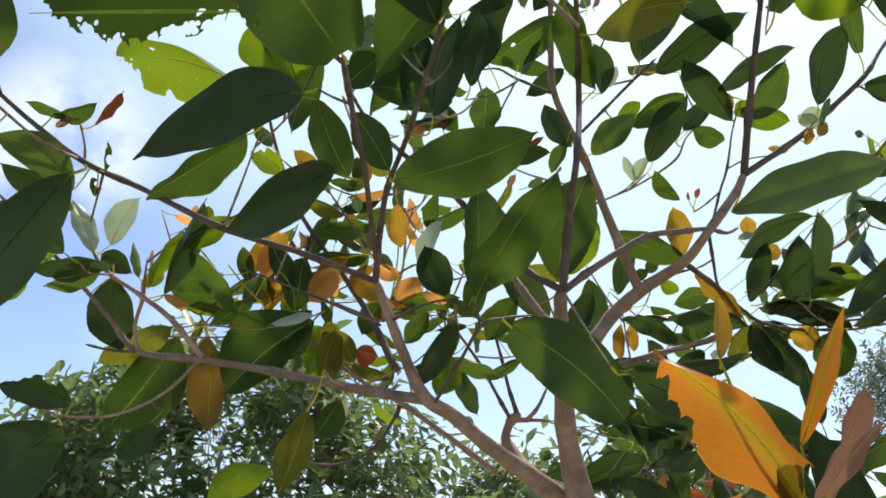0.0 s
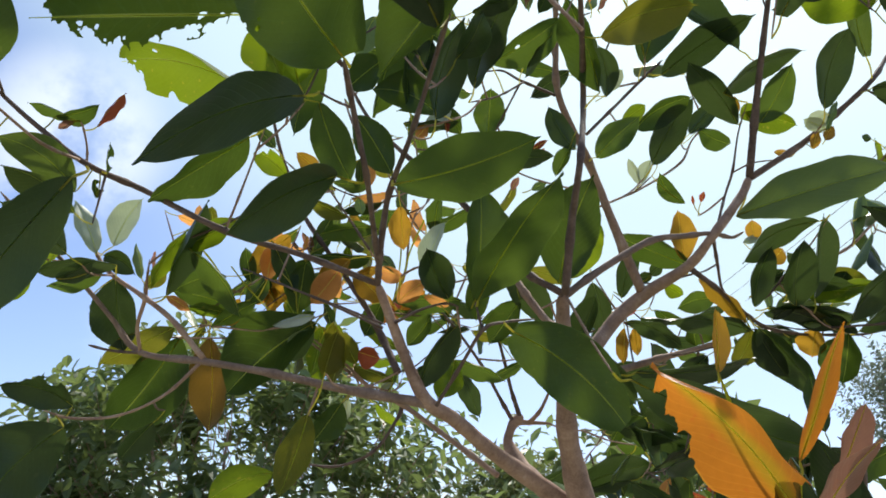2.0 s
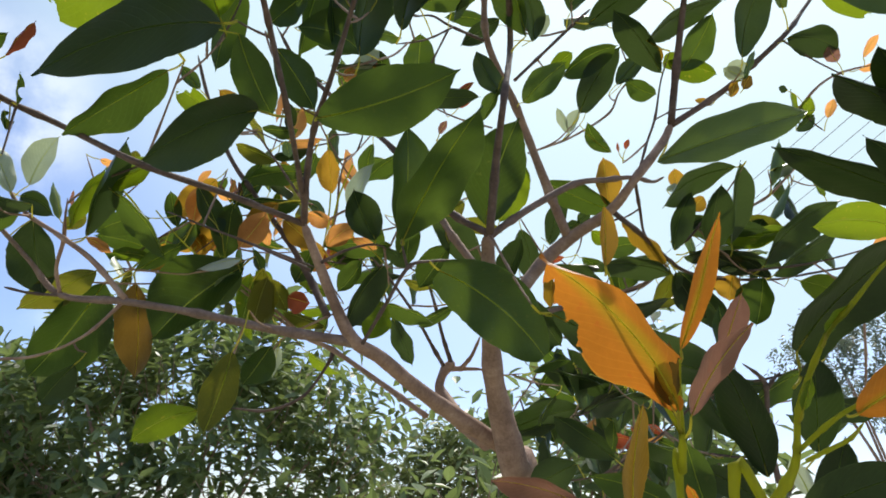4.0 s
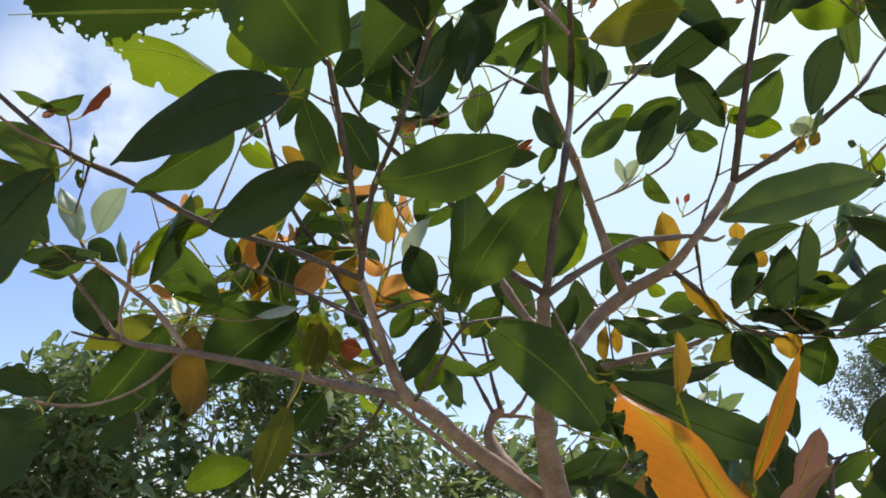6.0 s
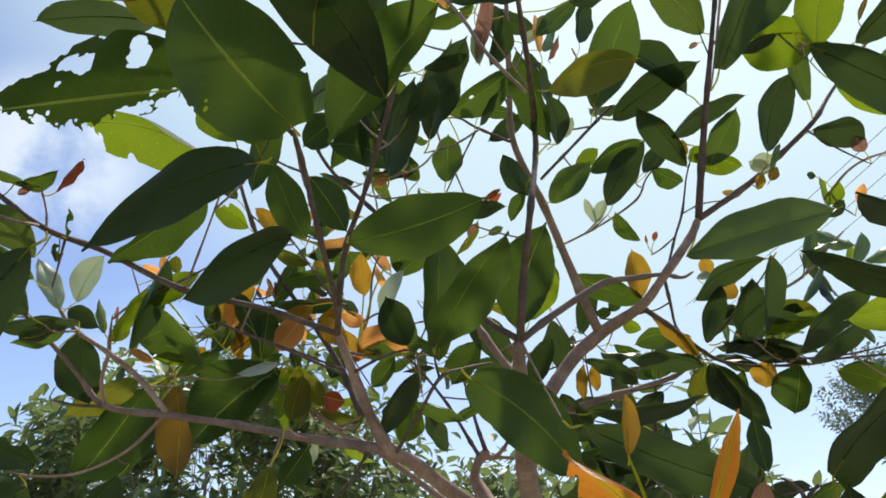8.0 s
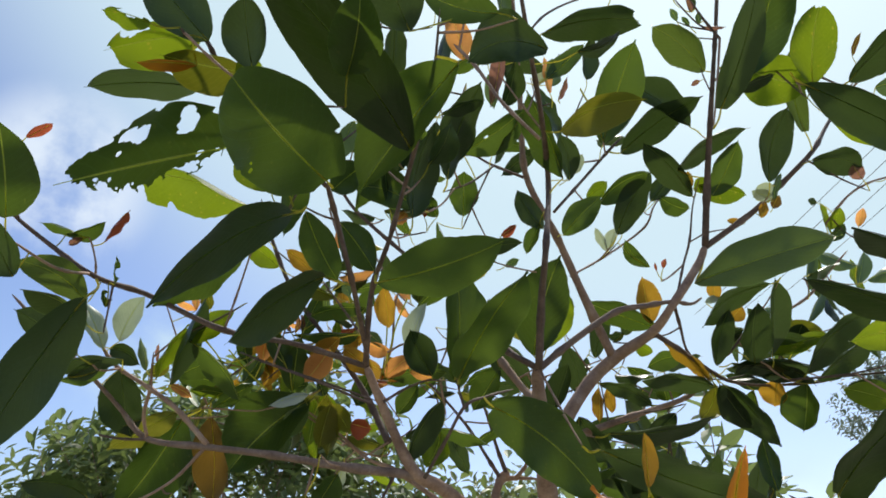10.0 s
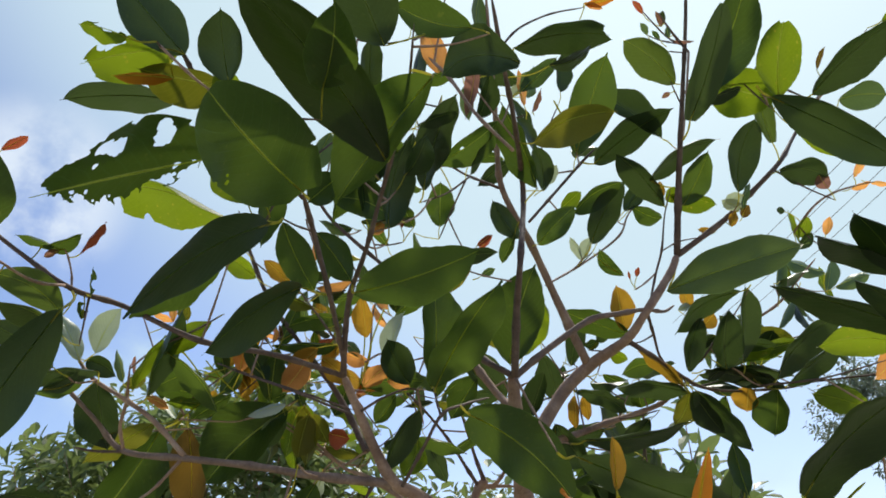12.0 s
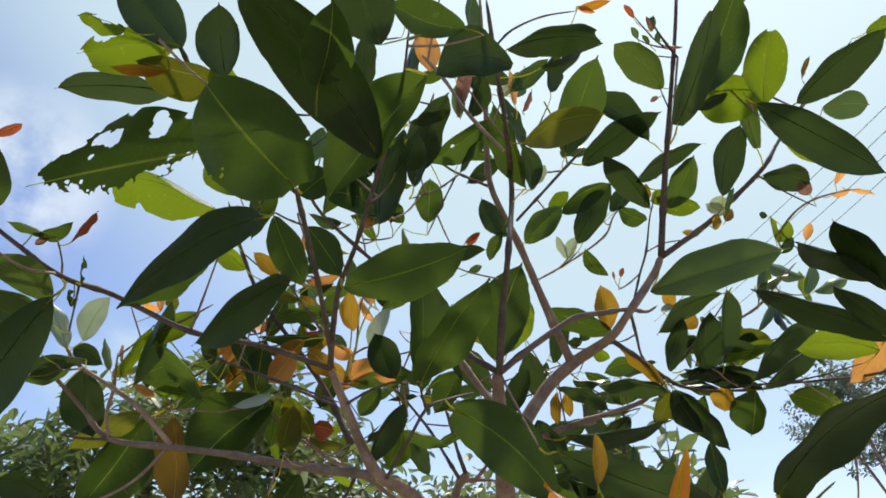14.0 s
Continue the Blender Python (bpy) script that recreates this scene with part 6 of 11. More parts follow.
leaf(twig_85, "green", (0.291, 0.715, 1.542), (0.222, 0.710, 1.564), (0.177, 0.671, 0.720), 0.033, (0.306, 0.716, 1.538), fold=0.05)
leaf(twig_inner, "green", (-0.041, 0.815, 1.883), (-0.109, 0.817, 1.874), (-0.105, 0.341, 0.934), 0.031, (-0.057, 0.800, 1.866), fold=-0.29, arch=0.102, bend=0.0)
twig_86 = branch("bark_old", "twig", [(-0.048, 0.805, 1.854, 0.0013), (-0.045, 0.827, 1.855, 0.0010), (-0.036, 0.847, 1.860, 0.0010)])
leaf(twig_86, "green", (-0.052, 0.846, 1.861), (-0.130, 0.844, 1.862), (0.019, 0.140, 0.990), 0.036, (-0.036, 0.847, 1.860), fold=-0.02)
leaf(twig_a, "dark", (0.039, 0.771, 1.789), (0.016, 0.750, 1.834), (-0.460, 0.874, 0.158), 0.039, (0.038, 0.774, 1.785), fold=0.5)
leaf(twig_inner_pale, "sky_silver", (0.014, 0.780, 1.816), (0.035, 0.758, 1.868), (0.653, 0.755, 0.061), 0.028, (0.018, 0.797, 1.827), fold=0.06, arch=-0.082, bend=0.0)
twig_87 = branch("bark", "twig", [(0.026, 0.772, 1.916, 0.0013), (0.004, 0.778, 1.911, 0.0010), (-0.018, 0.781, 1.912, 0.0010)])
leaf(twig_87, "amber", (-0.016, 0.787, 1.897), (-0.012, 0.807, 1.854), (0.289, 0.863, 0.415), 0.026, (-0.018, 0.781, 1.912), fold=-0.14)
twig_88 = branch("bark_old", "twig", [(-0.009, 0.780, 1.911, 0.0013), (-0.020, 0.799, 1.916, 0.0010), (-0.031, 0.818, 1.926, 0.0010)])
leaf(twig_88, "green", (-0.036, 0.824, 1.913), (-0.049, 0.837, 1.883), (0.261, 0.922, 0.287), 0.021, (-0.031, 0.818, 1.926), fold=-0.26)
leaf(twig_86, "amber", (-0.072, 0.828, 1.852), (-0.108, 0.842, 1.817), (0.226, 0.959, 0.172), 0.026, (-0.046, 0.823, 1.854), fold=-0.5)
leaf(twig_inner_pale, "coral", (-0.017, 0.828, 1.804), (0.012, 0.819, 1.826), (-0.258, 0.724, 0.639), 0.024, (-0.014, 0.817, 1.830), fold=0.26)
leaf(twig_inner_pale, "coral", (0.012, 0.807, 1.804), (0.039, 0.812, 1.795), (0.139, 0.637, 0.758), 0.013, (0.018, 0.797, 1.827), fold=0.13)
leaf(twig_86, "coral", (-0.044, 0.851, 1.851), (-0.013, 0.855, 1.842), (0.065, 0.759, 0.648), 0.020, (-0.038, 0.843, 1.859), fold=-0.5)
twig_89 = branch("bark_old", "twig", [(-0.138, 0.792, 1.809, 0.0014), (-0.133, 0.802, 1.843, 0.0011), (-0.126, 0.812, 1.884, 0.0010)])
leaf(twig_89, "amber", (-0.138, 0.817, 1.874), (-0.184, 0.834, 1.833), (-0.387, 0.612, 0.690), 0.033, (-0.126, 0.812, 1.884), fold=0.5)
twig_90 = branch("bark", "twig", [(-0.132, 0.804, 1.851, 0.0013), (-0.126, 0.823, 1.859, 0.0010), (-0.116, 0.840, 1.872, 0.0010)])
leaf(twig_90, "green", (-0.122, 0.845, 1.859), (-0.144, 0.864, 1.815), (-0.527, 0.655, 0.542), 0.035, (-0.116, 0.840, 1.872), fold=0.5)
twig_91 = branch("bark_old", "twig", [(-0.100, 0.890, 1.873, 0.0013), (-0.120, 0.899, 1.869, 0.0011), (-0.141, 0.905, 1.870, 0.0010)])
leaf(twig_91, "amber", (-0.151, 0.910, 1.859), (-0.185, 0.926, 1.820), (0.204, 0.954, 0.220), 0.030, (-0.141, 0.905, 1.870), fold=-0.5)
leaf(twig_4, "sky_silver", (-0.101, 0.814, 1.782), (-0.146, 0.818, 1.771), (-0.194, -0.790, 0.582), 0.021, (-0.108, 0.829, 1.783), fold=0.04)
leaf(twig_86, "pale", (-0.045, 0.844, 1.865), (-0.024, 0.853, 1.847), (0.387, -0.922, 0.008), 0.014, (-0.038, 0.843, 1.859), fold=0.5)
leaf(twig_inner, "pale", (-0.061, 0.783, 1.904), (-0.057, 0.791, 1.888), (-0.544, 0.811, 0.215), 0.013, (-0.078, 0.788, 1.893), fold=0.5)
leaf(branch_back_left, "lime", (-0.089, 0.904, 1.876), (-0.089, 0.895, 1.898), (-0.575, 0.752, 0.323), 0.012, (-0.096, 0.892, 1.868), fold=0.5)
leaf(branch_back_left, "bronze", (-0.129, 0.880, 1.879), (-0.139, 0.869, 1.903), (0.689, 0.498, 0.526), 0.013, (-0.114, 0.883, 1.890), fold=0.16)
leaf(branch_back_left, "bronze", (-0.126, 0.879, 1.881), (-0.129, 0.871, 1.899), (0.648, 0.640, 0.412), 0.009, (-0.114, 0.883, 1.890), fold=0.01)
leaf(twig_inner_pale, "green", (-0.023, 0.846, 1.813), (0.053, 0.847, 1.814), (-0.024, 0.277, 0.960), 0.035, (-0.014, 0.817, 1.830), fold=-0.03)
leaf(branch_back_left, "green", (-0.047, 0.923, 1.836), (-0.067, 0.939, 1.797), (0.298, 0.924, 0.238), 0.030, (-0.064, 0.907, 1.826), fold=0.0)
leaf(twig_a, "dark", (0.049, 0.762, 1.760), (0.012, 0.788, 1.699), (-0.614, 0.524, 0.590), 0.035, (0.031, 0.769, 1.782), fold=-0.15, arch=0.106, bend=0.0)
twig_92 = branch("bark_old", "twig", [(0.047, 0.781, 1.785, 0.0013), (0.050, 0.795, 1.766, 0.0011), (0.052, 0.808, 1.754, 0.0010)])
leaf(twig_92, "lime", (0.045, 0.814, 1.740), (0.028, 0.830, 1.703), (0.399, 0.895, 0.202), 0.033, (0.052, 0.808, 1.754), fold=0.5, arch=0.22, bend=0.0)
twig_93 = branch("bark", "twig", [(-0.017, 0.874, 1.740, 0.0013), (0.000, 0.876, 1.747, 0.0010), (0.017, 0.870, 1.760, 0.0010)])
leaf(twig_93, "green", (0.032, 0.873, 1.755), (0.100, 0.883, 1.736), (0.223, 0.279, 0.934), 0.033, (0.017, 0.870, 1.760), fold=-0.14, arch=0.09, bend=0.0)
twig_94 = branch("bark_old", "twig", [(-0.053, 0.772, 1.697, 0.0013), (-0.061, 0.746, 1.696, 0.0010), (-0.065, 0.720, 1.700, 0.0010)])
leaf(twig_94, "olive", (-0.079, 0.734, 1.666), (-0.104, 0.764, 1.598), (-0.594, 0.642, 0.485), 0.035, (-0.065, 0.720, 1.700), fold=0.5)
leaf(branch_back_left, "red", (-0.064, 0.888, 1.765), (-0.039, 0.891, 1.759), (0.024, 0.820, 0.572), 0.027, (-0.035, 0.894, 1.777), fold=-0.5)
leaf(twig_4, "pale", (-0.105, 0.839, 1.774), (-0.131, 0.853, 1.742), (0.252, 0.946, 0.203), 0.027, (-0.108, 0.829, 1.783), fold=-0.36)
leaf(branch_pale_low, "olive", (-0.090, 0.897, 1.793), (-0.106, 0.919, 1.741), (-0.522, 0.713, 0.468), 0.036, (-0.110, 0.920, 1.778), fold=-0.5)
twig_95 = branch("bark_old", "twig", [(-0.245, 0.729, 1.802, 0.0013), (-0.230, 0.723, 1.812, 0.0010), (-0.214, 0.722, 1.827, 0.0010)])
leaf(twig_95, "green", (-0.206, 0.731, 1.816), (-0.165, 0.776, 1.765), (0.413, 0.494, 0.765), 0.037, (-0.214, 0.722, 1.827), fold=-0.13, arch=0.108, bend=0.0)
twig_96 = branch("bark", "twig", [(-0.221, 0.722, 1.821, 0.0013), (-0.185, 0.717, 1.834, 0.0011), (-0.150, 0.716, 1.854, 0.0010)])
leaf(twig_96, "lime", (-0.164, 0.719, 1.846), (-0.219, 0.729, 1.819), (0.176, 0.984, 0.033), 0.029, (-0.150, 0.716, 1.854), fold=0.5)
leaf(twig_hang_left, "green", (-0.208, 0.818, 1.767), (-0.160, 0.807, 1.794), (-0.414, 0.284, 0.865), 0.026, (-0.207, 0.817, 1.769), fold=0.35)
leaf(twig_89, "green", (-0.127, 0.823, 1.810), (-0.153, 0.800, 1.860), (-0.637, 0.771, 0.027), 0.028, (-0.136, 0.796, 1.822), fold=0.5)
twig_97 = branch("bark_old", "twig", [(-0.227, 0.854, 1.782, 0.0016), (-0.259, 0.844, 1.837, 0.0013), (-0.289, 0.831, 1.908, 0.0010)])
leaf(twig_97, "coral", (-0.274, 0.833, 1.903), (-0.249, 0.838, 1.894), (0.174, 0.568, 0.805), 0.012, (-0.289, 0.831, 1.908), fold=0.27)
leaf(twig_97, "coral", (-0.250, 0.838, 1.894), (-0.249, 0.828, 1.915), (-0.780, 0.558, 0.282), 0.011, (-0.277, 0.836, 1.879), fold=0.5)
twig_98 = branch("bark_old", "twig", [(-0.265, 0.841, 1.850, 0.0013), (-0.248, 0.845, 1.862, 0.0010), (-0.231, 0.844, 1.880, 0.0010)])
leaf(twig_98, "olive", (-0.233, 0.838, 1.895), (-0.235, 0.829, 1.914), (0.059, 0.910, 0.410), 0.017, (-0.231, 0.844, 1.880), fold=-0.38)
twig_99 = branch("bark", "twig", [(-0.234, 0.852, 1.792, 0.0013), (-0.210, 0.842, 1.805, 0.0010), (-0.185, 0.838, 1.823, 0.0010)])
leaf(twig_99, "amber", (-0.192, 0.844, 1.809), (-0.208, 0.856, 1.780), (0.152, 0.935, 0.319), 0.021, (-0.185, 0.838, 1.823), fold=0.42)
twig_100 = branch("bark_old", "twig", [(-0.195, 0.839, 1.815, 0.0013), (-0.179, 0.853, 1.834, 0.0010), (-0.163, 0.867, 1.857, 0.0010)])
leaf(twig_100, "green", (-0.173, 0.872, 1.846), (-0.199, 0.885, 1.815), (0.182, 0.952, 0.246), 0.026, (-0.163, 0.867, 1.857), fold=0.5)
twig_101 = branch("bark_old", "twig", [(-0.017, 0.874, 1.740, 0.0014), (-0.040, 0.867, 1.725, 0.0011), (-0.065, 0.865, 1.717, 0.0010)])
leaf(twig_101, "green", (-0.074, 0.870, 1.705), (-0.104, 0.887, 1.665), (-0.351, 0.738, 0.576), 0.034, (-0.065, 0.865, 1.717), fold=-0.19)
leaf(twig_low_left, "dark", (-0.283, 0.722, 1.665), (-0.324, 0.674, 1.671), (-0.575, 0.568, 0.589), 0.030, (-0.287, 0.723, 1.655), fold=-0.24, bend=-0.093, bite=[(0.42, -0.95, 0.2), (0.75, -0.95, 0.25)])
leaf(twig_low_left, "dark", (-0.279, 0.709, 1.644), (-0.308, 0.672, 1.576), (-0.862, 0.497, 0.100), 0.069, (-0.292, 0.715, 1.655), fold=0.5, arch=0.148, bend=0.0)
twig_102 = branch("bark", "twig", [(-0.224, 0.748, 1.676, 0.0013), (-0.227, 0.767, 1.673, 0.0010), (-0.227, 0.785, 1.675, 0.0010)])
leaf(twig_102, "dark", (-0.238, 0.789, 1.664), (-0.270, 0.803, 1.629), (-0.445, 0.618, 0.648), 0.029, (-0.227, 0.785, 1.675), fold=-0.5)
twig_103 = branch("bark_old", "twig", [(-0.079, 0.767, 1.701, 0.0014), (-0.089, 0.766, 1.658, 0.0012), (-0.098, 0.768, 1.626, 0.0010)])
leaf(twig_103, "lime", (-0.113, 0.770, 1.620), (-0.172, 0.779, 1.593), (-0.143, 0.795, 0.589), 0.033, (-0.098, 0.768, 1.626), fold=0.5, bend=-0.079)
twig_104 = branch("bark_old", "twig", [(-0.347, 0.758, 1.814, 0.0013), (-0.354, 0.740, 1.809, 0.0010), (-0.357, 0.722, 1.809, 0.0010)])
leaf(twig_104, "lime", (-0.366, 0.727, 1.797), (-0.393, 0.741, 1.762), (-0.640, 0.410, 0.650), 0.035, (-0.357, 0.722, 1.809), fold=0.17)
leaf(twig_104, "lime", (-0.338, 0.737, 1.828), (-0.395, 0.745, 1.804), (0.045, 0.975, 0.218), 0.030, (-0.351, 0.747, 1.811), fold=0.5)
twig_105 = branch("bark", "twig", [(-0.132, 0.903, 1.869, 0.0017), (-0.164, 0.964, 1.846, 0.0014), (-0.193, 1.027, 1.840, 0.0010)])
leaf(twig_105, "amber", (-0.206, 1.036, 1.842), (-0.251, 1.069, 1.849), (0.073, -0.102, 0.992), 0.026, (-0.193, 1.027, 1.840), fold=0.07, arch=0.011, bend=0.0)
twig_106 = branch("bark_old", "twig", [(-0.060, 0.907, 1.821, 0.0013), (-0.066, 0.920, 1.828, 0.0010), (-0.072, 0.933, 1.841, 0.0010)])
leaf(twig_106, "amber", (-0.065, 0.948, 1.841), (-0.043, 0.992, 1.843), (-0.003, -0.041, 0.999), 0.023, (-0.072, 0.933, 1.841), fold=0.07, arch=0.021, bend=0.0)
twig_107 = branch("bark_old", "twig", [(-0.070, 0.928, 1.835, 0.0014), (-0.041, 0.954, 1.835, 0.0011), (-0.021, 0.986, 1.843, 0.0010)])
leaf(twig_107, "amber", (-0.033, 0.993, 1.851), (-0.087, 1.022, 1.885), (0.639, 0.456, 0.620), 0.032, (-0.021, 0.986, 1.843), fold=0.01, arch=0.065, bend=0.0)
leaf(twig_106, "coral", (-0.101, 0.931, 1.843), (-0.105, 0.888, 1.871), (0.476, 0.452, 0.755), 0.024, (-0.072, 0.933, 1.841), fold=0.1, arch=0.019, bend=0.0)
leaf(twig_107, "red", (-0.049, 0.996, 1.834), (-0.038, 1.012, 1.888), (-0.956, 0.268, 0.120), 0.027, (-0.025, 0.980, 1.841), fold=-0.2, arch=-0.037, bend=0.0)
twig_108 = branch("bark", "twig", [(-0.139, 0.915, 1.864, 0.0013), (-0.160, 0.910, 1.841, 0.0010), (-0.181, 0.909, 1.822, 0.0010)])
leaf(twig_108, "olive", (-0.183, 0.918, 1.835), (-0.188, 0.948, 1.874), (0.988, -0.026, 0.155), 0.023, (-0.181, 0.909, 1.822), fold=-0.08, arch=0.008, bend=0.0)
twig_109 = branch("bark_old", "twig", [(-0.096, 0.892, 1.868, 0.0013), (-0.092, 0.904, 1.876, 0.0010), (-0.087, 0.916, 1.888, 0.0010)])
leaf(twig_109, "amber", (-0.087, 0.912, 1.903), (-0.087, 0.902, 1.945), (-0.633, 0.750, 0.191), 0.020, (-0.087, 0.916, 1.888), fold=0.19, arch=-0.106, bend=0.0)
twig_110 = branch("bark_old", "twig", [(-0.158, 0.952, 1.849, 0.0014), (-0.121, 0.987, 1.855, 0.0012), (-0.085, 1.023, 1.870, 0.0010)])
leaf(twig_110, "green", (-0.100, 1.018, 1.875), (-0.142, 1.003, 1.888), (0.109, 0.460, 0.881), 0.021, (-0.085, 1.023, 1.870), fold=-0.32, arch=-0.005, bend=0.0)
twig_111 = branch("bark", "twig", [(-0.182, 1.002, 1.842, 0.0013), (-0.178, 1.027, 1.871, 0.0011), (-0.171, 1.051, 1.907, 0.0010)])
leaf(twig_111, "green", (-0.167, 1.048, 1.892), (-0.155, 1.040, 1.842), (0.867, 0.479, 0.137), 0.024, (-0.171, 1.051, 1.907), fold=-0.03, arch=0.008, bend=0.0)
twig_112 = branch("bark_old", "twig", [(-0.145, 0.927, 1.859, 0.0014), (-0.173, 0.946, 1.893, 0.0012), (-0.198, 0.968, 1.938, 0.0010)])
leaf(twig_112, "coral", (-0.188, 0.958, 1.931), (-0.147, 0.920, 1.903), (0.511, -0.087, 0.855), 0.029, (-0.198, 0.968, 1.938), fold=-0.01, arch=-0.021, bend=0.0)
leaf(twig_105, "amber", (-0.190, 0.955, 1.851), (-0.196, 0.992, 1.813), (-0.975, 0.075, 0.209), 0.025, (-0.164, 0.964, 1.846), fold=0.1, arch=0.004, bend=0.0)
twig_113 = branch("bark_old", "twig", [(-0.168, 0.942, 1.886, 0.0012), (-0.183, 0.941, 1.885, 0.0010), (-0.199, 0.944, 1.888, 0.0010)])
leaf(twig_113, "green", (-0.211, 0.954, 1.885), (-0.277, 1.007, 1.872), (-0.291, -0.124, 0.949), 0.040, (-0.199, 0.944, 1.888), fold=-0.01, arch=-0.056, bend=0.0)
leaf(twig_108, "olive", (-0.174, 0.930, 1.831), (-0.184, 0.908, 1.857), (-0.905, 0.424, 0.042), 0.016, (-0.172, 0.909, 1.829), fold=-0.21, arch=-0.053, bend=0.0)
leaf(twig_110, "amber", (-0.100, 1.009, 1.900), (-0.066, 1.026, 1.922), (-0.642, 0.469, 0.607), 0.020, (-0.092, 1.016, 1.867), fold=0.15, arch=0.017, bend=0.0)
twig_114 = branch("bark", "twig", [(-0.179, 1.022, 1.865, 0.0012), (-0.203, 1.029, 1.875, 0.0010), (-0.225, 1.040, 1.889, 0.0010)])
leaf(twig_114, "red", (-0.212, 1.033, 1.885), (-0.161, 1.008, 1.871), (0.314, 0.102, 0.944), 0.027, (-0.225, 1.040, 1.889), fold=-0.08, arch=0.054, bend=0.0)
twig_115 = branch("bark_old", "twig", [(-0.174, 1.041, 1.892, 0.0013), (-0.148, 1.048, 1.889, 0.0010), (-0.123, 1.057, 1.891, 0.0010)])
leaf(twig_115, "coral", (-0.120, 1.045, 1.901), (-0.108, 0.992, 1.945), (-0.965, -0.012, 0.262), 0.032, (-0.123, 1.057, 1.891), fold=0.06, arch=-0.043, bend=0.0)
twig_116 = branch("bark_old", "twig", [(-0.089, 0.912, 1.883, 0.0013), (-0.099, 0.935, 1.895, 0.0010), (-0.112, 0.956, 1.912, 0.0010)])
leaf(twig_116, "green", (-0.109, 0.942, 1.920), (-0.099, 0.884, 1.950), (0.786, 0.386, 0.483), 0.031, (-0.112, 0.956, 1.912), fold=0.19, arch=-0.064, bend=0.0)
twig_117 = branch("bark", "twig", [(-0.152, 0.940, 1.854, 0.0013), (-0.159, 0.936, 1.832, 0.0010), (-0.166, 0.935, 1.815, 0.0010)])
leaf(twig_117, "red", (-0.172, 0.949, 1.810), (-0.195, 1.001, 1.792), (-0.865, -0.218, 0.451), 0.027, (-0.166, 0.935, 1.815), fold=-0.09, arch=-0.034, bend=0.0)
leaf(twig_108, "amber", (-0.174, 0.912, 1.848), (-0.213, 0.943, 1.837), (-0.276, -0.001, 0.961), 0.024, (-0.164, 0.910, 1.837), fold=-0.05, arch=-0.055, bend=0.0)
leaf(twig_115, "olive", (-0.129, 1.051, 1.892), (-0.125, 1.045, 1.854), (0.865, 0.501, 0.012), 0.018, (-0.128, 1.055, 1.891), fold=0.07, arch=0.028, bend=0.0)
twig_118 = branch("bark_old", "twig", [(-0.188, 0.959, 1.920, 0.0013), (-0.212, 0.990, 1.930, 0.0010), (-0.234, 1.022, 1.947, 0.0010)])
leaf(twig_118, "green", (-0.222, 1.012, 1.948), (-0.172, 0.972, 1.954), (-0.158, -0.050, 0.986), 0.030, (-0.234, 1.022, 1.947), fold=-0.19, arch=-0.008, bend=0.0)
leaf(twig_107, "coral", (-0.034, 1.000, 1.841), (-0.075, 0.953, 1.828), (-0.211, -0.088, 0.974), 0.029, (-0.021, 0.986, 1.843), fold=0.04, arch=0.029, bend=0.0)
leaf(twig_112, "olive", (-0.154, 0.951, 1.884), (-0.168, 1.009, 1.865), (0.845, 0.344, 0.409), 0.029, (-0.162, 0.938, 1.879), fold=-0.11, arch=0.041, bend=0.0)
leaf(twig_91, "red", (-0.118, 0.915, 1.877), (-0.067, 0.923, 1.897), (-0.380, 0.260, 0.888), 0.025, (-0.124, 0.901, 1.868), fold=0.3, arch=-0.033, bend=0.0)
leaf(twig_117, "olive", (-0.154, 0.923, 1.796), (-0.191, 0.925, 1.807), (0.277, 0.482, 0.831), 0.018, (-0.166, 0.935, 1.815), fold=-0.15, arch=-0.098, bend=0.0)
leaf(twig_105, "green", (-0.172, 0.975, 1.831), (-0.135, 0.971, 1.839), (-0.122, 0.554, 0.823), 0.017, (-0.170, 0.977, 1.844), fold=0.47, arch=-0.118, bend=0.0)
leaf(branch_pale_low, "olive", (-0.141, 0.916, 1.767), (-0.137, 0.888, 1.731), (-0.809, -0.503, 0.305), 0.021, (-0.126, 0.914, 1.789), fold=-0.1, arch=-0.061, bend=0.0)
twig_119 = branch("bark_old", "twig", [(-0.182, 1.002, 1.842, 0.0013), (-0.208, 1.007, 1.818, 0.0010), (-0.234, 1.010, 1.801, 0.0010)])
leaf(twig_119, "lime", (-0.223, 1.021, 1.803), (-0.181, 1.065, 1.811), (-0.320, 0.137, 0.938), 0.028, (-0.234, 1.010, 1.801), fold=-0.21, arch=-0.014, bend=0.0)
leaf(twig_108, "lime", (-0.157, 0.907, 1.829), (-0.130, 0.898, 1.780), (0.655, 0.720, 0.229), 0.026, (-0.164, 0.910, 1.837), fold=0.21, arch=0.071, bend=0.0)
leaf(twig_119, "olive", (-0.203, 1.011, 1.792), (-0.264, 1.038, 1.785), (-0.040, 0.165, 0.986), 0.031, (-0.218, 1.008, 1.811), fold=0.17, arch=-0.002, bend=0.0)
leaf(twig_119, "olive", (-0.175, 1.007, 1.828), (-0.173, 0.973, 1.862), (0.757, 0.481, 0.443), 0.022, (-0.187, 1.003, 1.837), fold=-0.18, arch=0.068, bend=0.0)
twig_120 = branch("bark", "twig", [(-0.208, 1.007, 1.818, 0.0013), (-0.210, 0.990, 1.796, 0.0010), (-0.210, 0.973, 1.778, 0.0010)])
